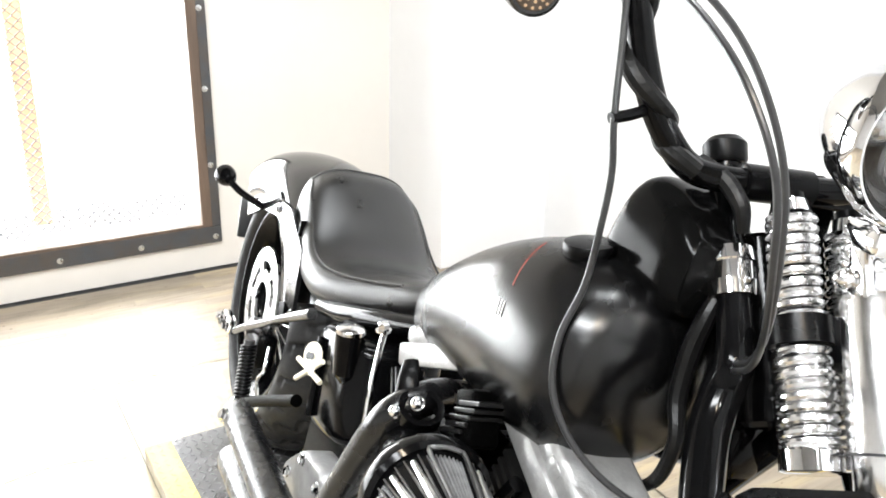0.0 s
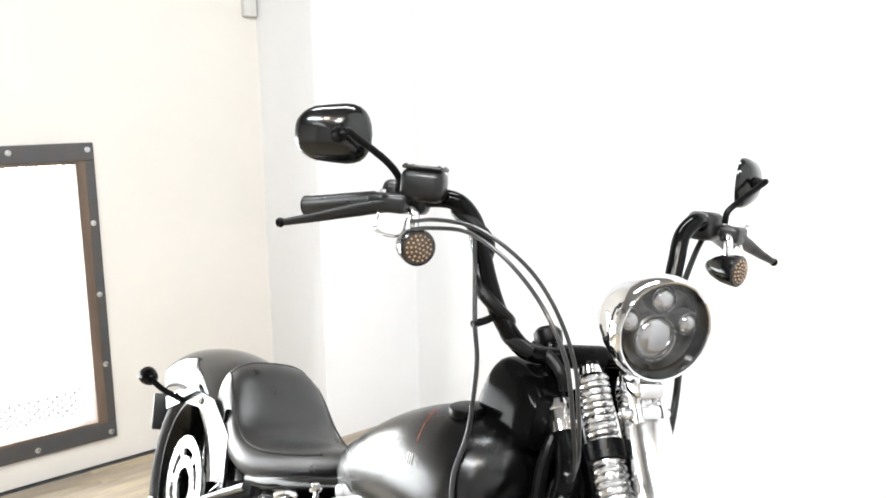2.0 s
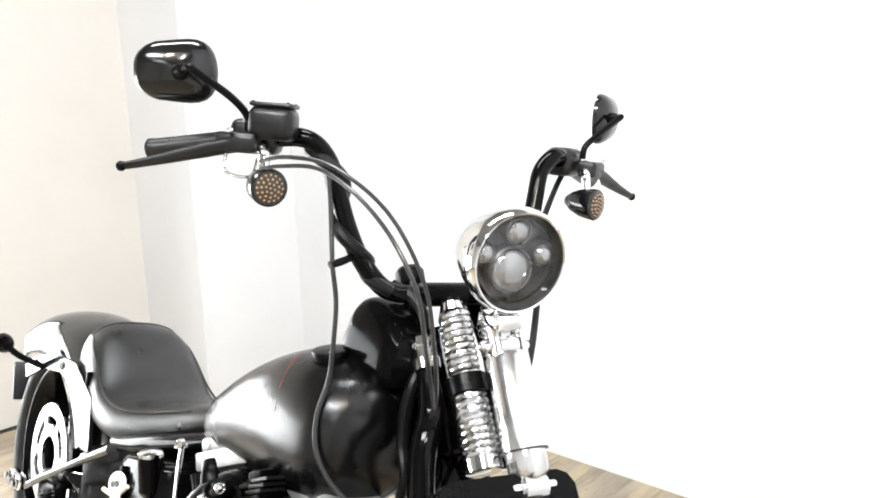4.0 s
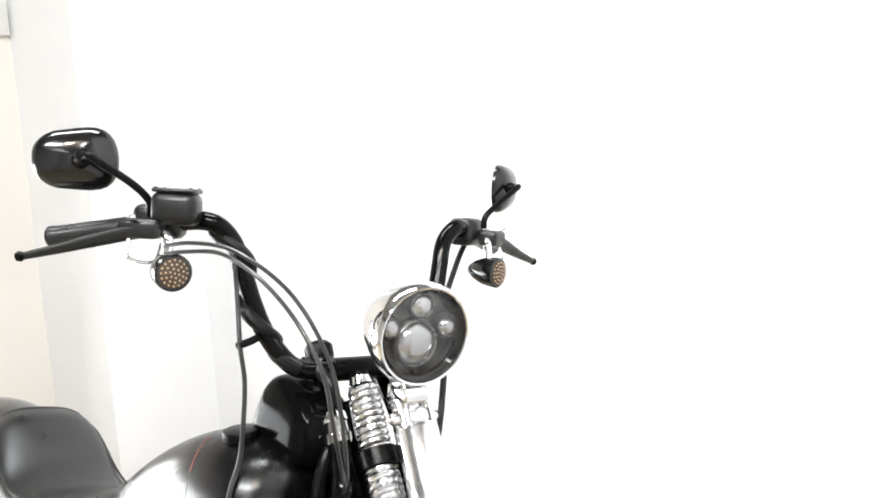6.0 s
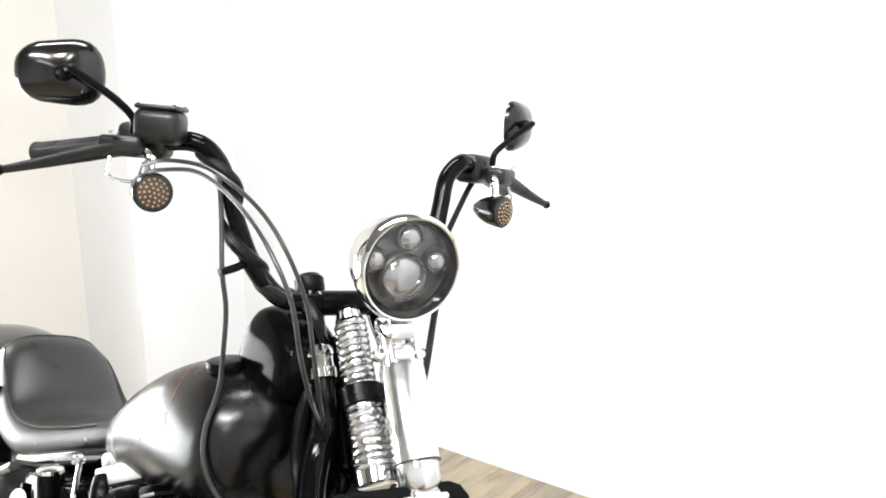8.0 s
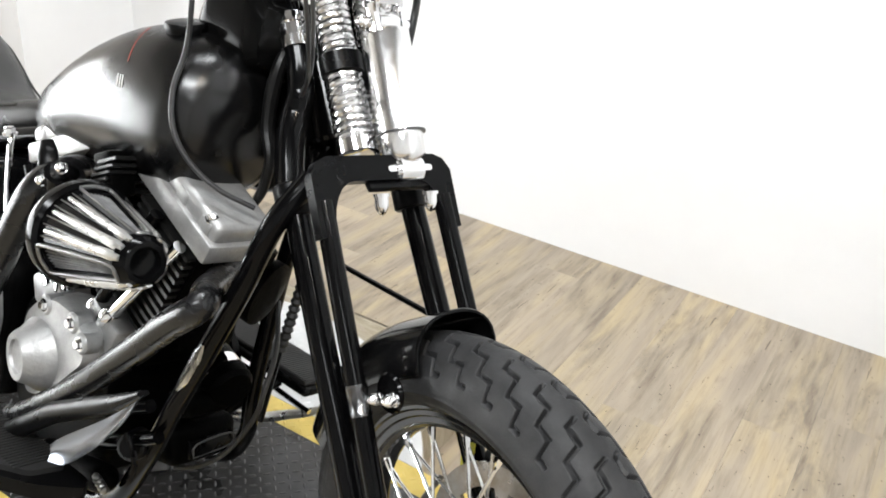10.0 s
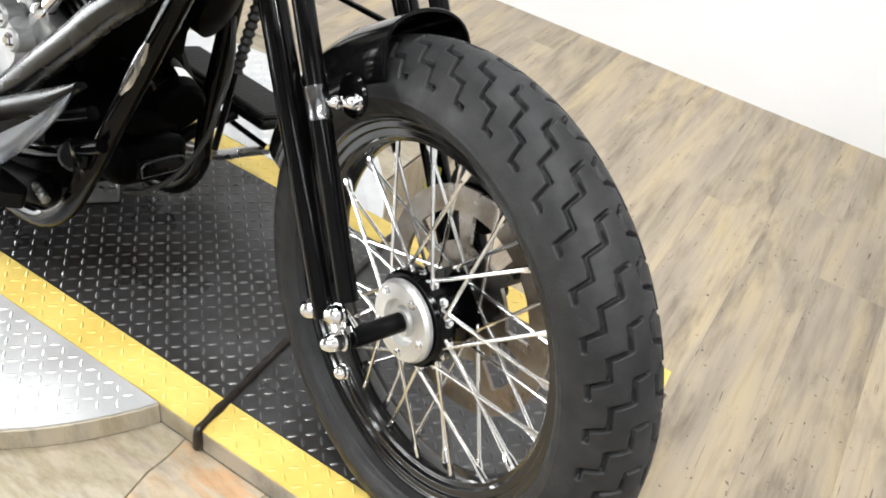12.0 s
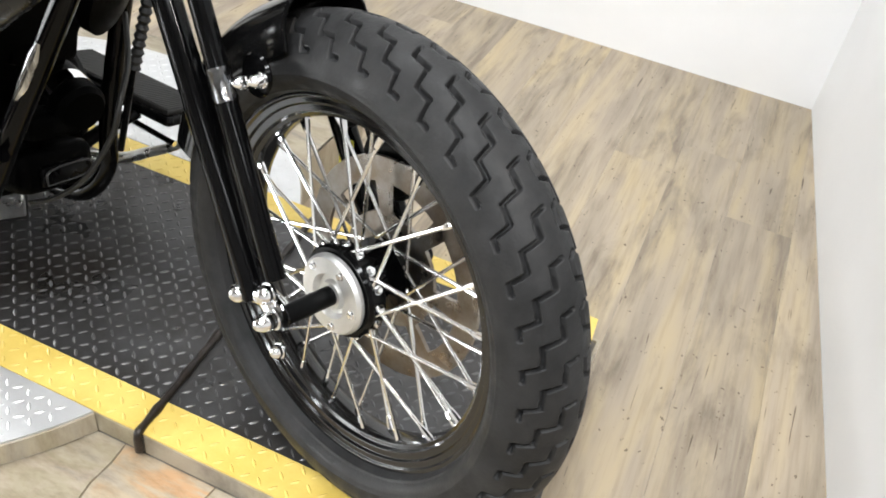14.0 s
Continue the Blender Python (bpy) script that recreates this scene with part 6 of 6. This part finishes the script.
rp = [(0.90, -0.09, 0.560), (0.945, -0.14, 0.590), (0.970, -0.185, 0.592), (0.966, -0.210, 0.570), (0.942, -0.216, 0.517), (0.906, -0.219, 0.433), (0.872, -0.223, 0.368), (0.830, -0.229, 0.326), (0.78, -0.232, 0.313)]
bpart("exhaust_pipe", tube(rp, 0.0195, 20, 6), PIPE_BLACK, "satin black rear exhaust pipe")
for m0, m1 in (((0.850, -0.231, 0.314), (0.480, -0.233, 0.307)), ((0.850, -0.224, 0.258), (0.492, -0.226, 0.228))):
    m0, m1 = Vector(m0), Vector(m1)
    muf = bpart("muffler", lathe([(0, 0.0215), (0.03, 0.024), (0.08, 0.026), ((m1 - m0).length - 0.02, 0.026), ((m1 - m0).length, 0.024), ((m1 - m0).length, 0.022), ((m1 - m0).length - 0.05, 0.021)], 28, at=m0, direction=m1 - m0), PIPE_BLACK, "satin black slash muffler", smooth=50)
bpart("muffler_bolt", hex_bolt((0.505, -0.257, 0.312), (0, -1, 0.2), 0.009, 0.01), CHROME)
# front edge of the rider board with its bright underside


def blade(mid, width, thick, side=(0, 1, 0)):
    """A curved flat strip along a line, with rounded section."""
    side = Vector(side)
    pts = [Vector(p) for p in mid]
    secs = []
    for k, p in enumerate(pts):
        d = (pts[min(k + 1, len(pts) - 1)] - pts[max(k - 1, 0)]).normalized()
        n = d.cross(side).normalized()
        w = width[k]
        secs.append([p + n * (w * math.cos(a)) + side * (thick * math.sin(a) + 0.25 * w * math.cos(a) ** 2) for a in [2 * math.pi * m / 16 for m in range(16)]])
    return loft(secs)


BOARD_ALU = material("polished_board_edge", (0.11, 0.12, 0.14), 0.13, 1.0, vary=0.08, scale=10, rough_vary=0.03)
def dished_plate(top, low, depth, thick):
    """A thin sheet between two edge lines, hollowed towards its middle."""
    a, b_ = smooth_path([Vector(p) for p in top], 5), smooth_path([Vector(p) for p in low], 5)
    secs = []
    for p, q in zip(a, b_):
        wide = (q - p).length
        front = [p.lerp(q, k / 8) + Vector((0, 4 * depth * wide * (k / 8) * (1 - k / 8), 0)) for k in range(9)]
        secs.append(front + [v + Vector((0, thick, 0)) for v in reversed(front)])
    return loft(secs)


bpart("pedal_plate", dished_plate([(1.284, -0.236, 0.432), (1.262, -0.236, 0.408), (1.214, -0.236, 0.364), (1.147, -0.236, 0.309), (1.120, -0.236, 0.282)], [(1.285, -0.243, 0.429), (1.274, -0.245, 0.400), (1.239, -0.246, 0.352), (1.178, -0.246, 0.290), (1.132, -0.243, 0.268)], 0.10, 0.002), BOARD_ALU, "curved polished plate beside the exhaust")
bpart("pipe_shield", blade([(1.266, -0.222, 0.423), (1.220, -0.222, 0.388), (1.172, -0.222, 0.358), (1.092, -0.222, 0.310), (1.040, -0.222, 0.268), (0.960, -0.222, 0.205)], [0.004, 0.011, 0.013, 0.014, 0.014, 0.014], 0.008), BLACK_SATIN, "black heat shield under the exhaust pipe")
near_board = bpart("footboard", loft([[(x, y, z) for x, y in rounded([(0.86, -0.292), (1.075, -0.285), (1.125, -0.250), (1.160, -0.205), (1.145, -0.190), (1.100, -0.192), (0.86, -0.205)], 0.2)] for z in (0.212, 0.232)]), BLACK_SATIN, "black rider footboard", smooth=30)
bpart("footboard_pad", loft([[(x, y, z) for x, y in rounded([(0.87, -0.284), (1.065, -0.276), (1.105, -0.248), (1.112, -0.205), (1.090, -0.198), (0.87, -0.211)], 0.2)] for z in (0.231, 0.240)]), RUBBER_PART, "ribbed rubber pad", near_board, smooth=30)
bm = bmesh.new()
for k in range(34):
    box(0.0032, 0.064, 0.002, (0.885 + 0.0062 * k, -0.243 + 0.0004 * k, 0.2408), 0, bm=bm)
tagged(bpart("pad_ribs", bm, RUBBER_PART, "", near_board, 0), kind="stuff")
bpart("engine_bolt", lathe([(0, 0.0085), (0.006, 0.0085), (0.008, 0.006), (0.008, 0)], 14, at=(1.188, -0.105, 0.332), direction=(0.6, -1, 0.4)), EDGE_ALU, "dull silver bolt")
mount = bpart("board_mount", tube([(1.04, -0.135, 0.225), (1.12, -0.140, 0.262), (1.205, -0.140, 0.312)], [0.013, 0.012, 0.009], 12, 4), BLACK_GLOSS, "black footboard mount")
bpart("mount_arm", tube([(1.03, -0.130, 0.275), (1.10, -0.132, 0.300), (1.165, -0.130, 0.335)], 0.0095, 12, 4), BLACK_GLOSS, "", mount)
bpart("mount_boss", lathe([(-0.02, 0.014), (-0.016, 0.019), (0.016, 0.019), (0.02, 0.014)], 18, at=(1.155, -0.135, 0.275), direction=(0.5, -0.8, 0.2)), BLACK_SATIN, "", mount)
bpart("mount_barrel", tube([(0.96, -0.150, 0.168), (0.98, -0.150, 0.172), (1.05, -0.150, 0.186), (1.120, -0.150, 0.208), (1.138, -0.150, 0.216)], [0.010, 0.021, 0.022, 0.021, 0.009], 18, 5), WRINKLE, "black brake cylinder under the footboard", smooth=60)
bpart("mount_rib", tube([(1.16, -0.155, 0.300), (1.185, -0.155, 0.270), (1.180, -0.155, 0.240)], 0.0045, 8, 5), BLACK_GLOSS, "black bent wire")
bpart("mount_bolt", acorn((1.083, -0.170, 0.190), (0.5, -0.8, 0.3), 0.0070, 0.012), CHROME, "small chrome nut")
bpart("threaded_end", lathe([(0.0, 0.0045)] + [(0.003 + 0.004 * k, 0.0062 if k % 2 else 0.0046) for k in range(8)] + [(0.036, 0.0)], 14, at=(1.140, -0.178, 0.232), direction=(0.85, -0.1, -0.15)), EDGE_ALU, "dull threaded rod end")

# frame
for s_ in (-1, 1):
    if s_ < 0:
        dt = [(1.315, -0.080, 0.695), (1.300, -0.110, 0.632), (1.270, -0.113, 0.537), (1.241, -0.115, 0.460), (1.220, -0.116, 0.405), (1.197, -0.118, 0.345), (1.162, -0.12, 0.250), (1.115, -0.12, 0.165), (1.03, -0.12, 0.125), (0.80, -0.12, 0.115), (0.55, -0.12, 0.14)]
    else:
        dt = [(1.225, 0.055, 0.700), (1.150, 0.090, 0.600), (1.118, 0.105, 0.520), (1.105, 0.11, 0.400), (1.096, 0.115, 0.270), (1.095, 0.12, 0.190), (1.05, 0.12, 0.130), (0.95, 0.12, 0.112), (0.80, 0.12, 0.115), (0.55, 0.12, 0.14)]
    bpart("frame_downtube", tube(dt, 0.0140, 16, 6), BLACK_GLOSS, "gloss black frame downtube")
# Thin added strip that paints the reflection seen along the downtube.
bpart("downtube_sleeve", blade([(1.241, -0.1285, 0.458), (1.234, -0.1300, 0.440), (1.219, -0.1305, 0.402), (1.211, -0.1300, 0.382)], [0.003, 0.0085, 0.0085, 0.003], 0.0030), GLINT_TUBE, "bright streaked strip painted as a reflection on the downtube")
bpart("steering_neck", lathe([(-0.09, 0.034), (-0.085, 0.038), (0.085, 0.038), (0.09, 0.034)], 26, at=(1.175, 0.045, 0.790), direction=(-0.53, 0, 0.85)), BLACK_GLOSS, "gloss black steering neck")
bpart("neck_gusset", box(0.05, 0.05, 0.06, (1.190, 0.040, 0.680), 0.012, 2), BLACK_GLOSS, "black neck gusset")

# between the downtubes: regulator, oil filter, horn
reg = bpart("regulator", box(0.060, 0.118, 0.062, (1.120, -0.010, 0.236), 0.016, 3, Matrix.Rotation(radians(-14), 3, "Y")), WRINKLE, "black voltage regulator under the engine front")
bpart("regulator_face", box(0.010, 0.080, 0.030, (1.152, -0.004, 0.236), 0.006, 2, Matrix.Rotation(radians(-14), 3, "Y")), BLACK_SATIN, "", reg)
bpart("regulator_rim", tube([(1.158, -0.036, 0.226), (1.158, -0.034, 0.247), (1.158, 0.026, 0.252), (1.158, 0.030, 0.232), (1.158, -0.036, 0.226)], 0.0016, 6, 3), GUNMETAL, "", reg)
bpart("sensor_cover", box(0.050, 0.085, 0.036, (1.130, -0.020, 0.303), 0.012, 3, Matrix.Rotation(radians(-10), 3, "Y")), WRINKLE, "", reg)
bpart("oil_filter", lathe([(0, 0.03), (0.004, 0.036), (0.07, 0.036), (0.078, 0.030), (0.08, 0)], 28, at=(1.085, 0.02, 0.34), direction=(0.92, -0.1, -0.2)), WRINKLE, "black oil filter")
bpart("filter_band", lathe([(0.03, 0.0365), (0.05, 0.0368)], 28, at=(1.085, 0.02, 0.34), direction=(0.92, -0.1, -0.2)), CHROME)
bpart("lower_hose", tube([(1.125, 0.100, 0.44), (1.200, 0.040, 0.405), (1.233, 0.0, 0.362), (1.225, 0.0, 0.316), (1.184, 0.0, 0.240), (1.131, 0.0, 0.187), (1.083, 0.0, 0.158)], 0.0038, 10, 5), RUBBER_PART, "black lower hose")
bpart("horn", lathe([(0, 0.02), (0.01, 0.045), (0.02, 0.05), (0.035, 0.05), (0.04, 0.03), (0.045, 0)], 28, at=(1.13, 0.03, 0.48), direction=(0.8, 0.3, -0.2)), WRINKLE, "black horn")
bpart("engine_mount", box(0.07, 0.10, 0.10, (1.09, -0.02, 0.43), 0.01, 2), WRINKLE, "black engine front mount")
# footboards and stand
for s_ in (1,):
    c = Vector((0.985, 0.250, 0.262))
    fb = bpart("footboard", box(0.29, 0.10, 0.016, c, 0.007, 3), BLACK_SATIN, "black rider footboard")
    bpart("footboard_pad", box(0.27, 0.086, 0.010, c + Vector((0, 0, 0.012)), 0.004, 2), RUBBER_PART, "ribbed rubber pad", fb)
    bm = bmesh.new()
    for k in range(42):
        box(0.0032, 0.080, 0.0016, c + Vector((-0.125 + 0.0062 * k, 0, 0.0175)), 0, bm=bm)
    tagged(bpart("pad_ribs", bm, RUBBER_PART, "", fb, 0), kind="stuff")
    bpart("footboard_arm", tube([c + Vector((-0.05, -s_ * 0.04, -0.01)), c + Vector((-0.06, -s_ * 0.10, -0.04)), (c.x - 0.07, s_ * 0.12, 0.16)], 0.012, 12, 4), BLACK_SATIN, "", fb)
    bpart("footboard_arm", tube([c + Vector((0.07, -s_ * 0.04, -0.01)), c + Vector((0.05, -s_ * 0.11, -0.05)), (c.x + 0.01, s_ * 0.12, 0.15)], 0.011, 12, 4), BLACK_SATIN, "", fb)
bpart("side_stand", tube([(0.90, 0.16, 0.13), (0.979, 0.25, 0.132), (1.05, 0.25, 0.172), (1.104, 0.25, 0.205), (1.136, 0.25, 0.232)], [0.011, 0.010, 0.009, 0.008, 0.003], 12, 4), ALU, "chrome side stand")
bpart("shift_linkage", tube([(0.75, 0.20, 0.24), (0.95, 0.215, 0.235), (1.13, 0.22, 0.225)], 0.005, 8, 3), CHROME, "chrome shift rod")
bpart("primary_cover", slab(rounded([(0.52, 0.14), (0.50, 0.26), (0.60, 0.345), (0.89, 0.335), (0.97, 0.26), (0.96, 0.15)], 0.25), 0.14, 0.20, 0.0), BLACK_SATIN, "black primary cover", smooth=45)

# cables -------------------------------------------------------------------
def wpart(name, bm, mat, label="", parent=None):
    return part(name, bm, mat, parent or bike, label, Matrix())


def fw(p):
    return MF @ Vector(p)


def bw(p):
    return MB @ Vector(p)


CABLE = material("black_cable", (0.008, 0.008, 0.008), 0.32, vary=0.2, scale=60, spec=0.35)
GREY_CABLE = material("grey_sleeved_cable", (0.040, 0.040, 0.041), 0.28, 0.4, vary=0.3, scale=80)
HARNESS = material("taped_harness", (0.005, 0.005, 0.005), 0.35, vary=0.4, scale=40, bump=0.5, bump_scale=120, spec=0.2)
wpart("tank_cable", tube([fw((-0.530, -0.172, 0.775)), fw((-0.518, -0.168, 0.710)), fw((-0.499, -0.168, 0.641)), bw((1.118, -0.143, 0.900)), bw((1.122, -0.139, 0.850)), bw((1.120, -0.134, 0.795)), bw((1.124, -0.146, 0.745)), bw((1.138, -0.147, 0.700)), bw((1.160, -0.132, 0.665)), bw((1.190, -0.106, 0.640)), bw((1.222, -0.072, 0.626))], 0.0034, 10, 6), GREY_CABLE, "black control cable hanging over the tank")
fpart("cable_clip", tube([(-0.499, -0.171, 0.640), (-0.505, -0.150, 0.645), (-0.511, -0.132, 0.652)], 0.0055, 8, 3), BLACK_SATIN, "black cable clip")
CABLE_A = [(-0.510, -0.268, 0.770), (-0.454, -0.255, 0.778), (-0.406, -0.225, 0.776), (-0.360, -0.201, 0.759), (-0.321, -0.176, 0.730), (-0.294, -0.155, 0.690), (-0.280, -0.136, 0.640), (-0.280, -0.123, 0.582), (-0.300, -0.105, 0.530), (-0.345, -0.080, 0.490), (-0.408, -0.052, 0.458)]
CABLE_B = [(-0.515, -0.265, 0.760), (-0.470, -0.256, 0.766), (-0.413, -0.231, 0.769), (-0.359, -0.213, 0.754), (-0.309, -0.197, 0.728), (-0.270, -0.182, 0.694), (-0.246, -0.165, 0.647), (-0.244, -0.152, 0.590), (-0.272, -0.126, 0.535), (-0.330, -0.090, 0.490), (-0.408, -0.052, 0.452)]
for rows in (CABLE_A, CABLE_B):
    fpart("throttle_cable", tube(rows, 0.0026, 10, 6), GREY_CABLE, "grey sleeved throttle cable")
for s_ in (-1,):
    hp = []
    base = smooth_path([Vector(p) for p in side_bar(s_)[2:9]], 5)
    for k, p in enumerate(base):
        a = 0.55 * k
        hp.append(p + Vector((0.012 * math.cos(a), s_ * 0.011 * math.sin(a), 0.005 * math.sin(a * 0.7))))
    fpart("wiring_harness", tube(hp, [0.009, 0.011, 0.008, 0.011, 0.009, 0.010, 0.007], 10, 2), HARNESS, "taped wiring wound round the handlebar")
fpart("harness_run", tube([(-0.51, -0.075, 0.612), (-0.490, -0.055, 0.600), (-0.470, -0.045, 0.582), (-0.465, -0.040, 0.560)], [0.008, 0.009, 0.008, 0.006], 10, 5), HARNESS, "taped wiring bundle")
fpart("harness_loop", tube([(-0.470, -0.040, 0.510), (-0.462, -0.055, 0.480), (-0.462, -0.062, 0.443), (-0.456, -0.066, 0.399), (-0.435, -0.070, 0.367), (-0.445, -0.070, 0.324), (-0.485, -0.062, 0.285)], [0.006, 0.009, 0.010, 0.009, 0.007, 0.007, 0.006], 10, 5), HARNESS, "taped wiring loop")
fpart("clutch_cable", tube([(-0.555, 0.275, 0.792), (-0.585, 0.290, 0.800), (-0.600, 0.262, 0.784), (-0.565, 0.212, 0.730), (-0.500, 0.150, 0.670), (-0.430, 0.112, 0.630), (-0.382, 0.081, 0.592), (-0.366, 0.066, 0.530), (-0.400, 0.075, 0.470), (-0.47, 0.10, 0.38), (-0.52, 0.11, 0.30)], 0.0048, 10, 6), CABLE, "black clutch cable")

bpart("boot_bellows", lathe([(0.006 * k, 0.0095 if k % 2 else 0.0065) for k in range(20)], 12, at=(1.165, 0.10, 0.485), direction=(-0.12, 0.0, -1)), RUBBER_PART, "ribbed rubber cable boot")
bpart("boot_rod", rod((1.150, 0.10, 0.37), (1.135, 0.105, 0.24), 0.005, 8), BLACK_SATIN)
fpart("brake_rod", tube([(-0.50, 0.09, 0.182), (-0.232, 0.09, 0.210)], 0.0042, 8, 1), BLACK_GLOSS, "thin black brake reaction rod")
part("front_caliper", lathe([(-0.020, 0.024), (-0.018, 0.040), (-0.010, 0.045), (0.022, 0.045), (0.028, 0.038), (0.030, 0.0)], 30, "y", at=(-0.046, 0.078, 0.114)), BLACK_SATIN, bike, "black front brake caliper", MFW)
part("caliper_arm", box(0.100, 0.020, 0.030, (-0.105, 0.080, 0.150), 0.006, 2, Matrix.Rotation(radians(-35), 3, "Y")), BLACK_SATIN, bike, "", MFW)
part("caliper_bolt", acorn((-0.046, 0.058, 0.108), (0, -1, 0), 0.006, 0.010), CHROME, bike, "", MFW)
TAG = material("yellow_tag", (0.72, 0.66, 0.04), 0.5, vary=0.1, scale=40)
part("caliper_tag", box(0.024, 0.004, 0.042, (-0.122, 0.070, 0.082), 0.001, 1, Matrix.Rotation(radians(-12), 3, "Y")), TAG, bike, "yellow label tag", MFW, smooth=0)

# ---- a small support block under the engine ----
SUPPORT_PLATE = material("worn_support_plate", (0.66, 0.66, 0.66), 0.35, 0.8, vary=0.4, scale=14, rough_vary=0.1)
bm = box(0.085, 0.066, 0.036, (0, 0, 0.018), 0.003, 1, None)
block = solid("support_block", bm, SUPPORT_PLATE, "small bare diamond plate block on the dark deck under the engine", "support block", m=pose(-0.713, 0.270, 0.0464, 0, 0, -43), smooth=0)
ridges = lugs([(0.018 * i, 0.018 * j, math.radians(45 if (i + j) % 2 else -45)) for i in (-2, -1, 0, 1, 2) for j in (-1, 0, 1)], 0.036)
ridges.materials.append(SUPPORT_PLATE)
ob = new("block_relief", ridges)
link(ob, block, WORLD_OF[block])
tagged(ob, kind="stuff")
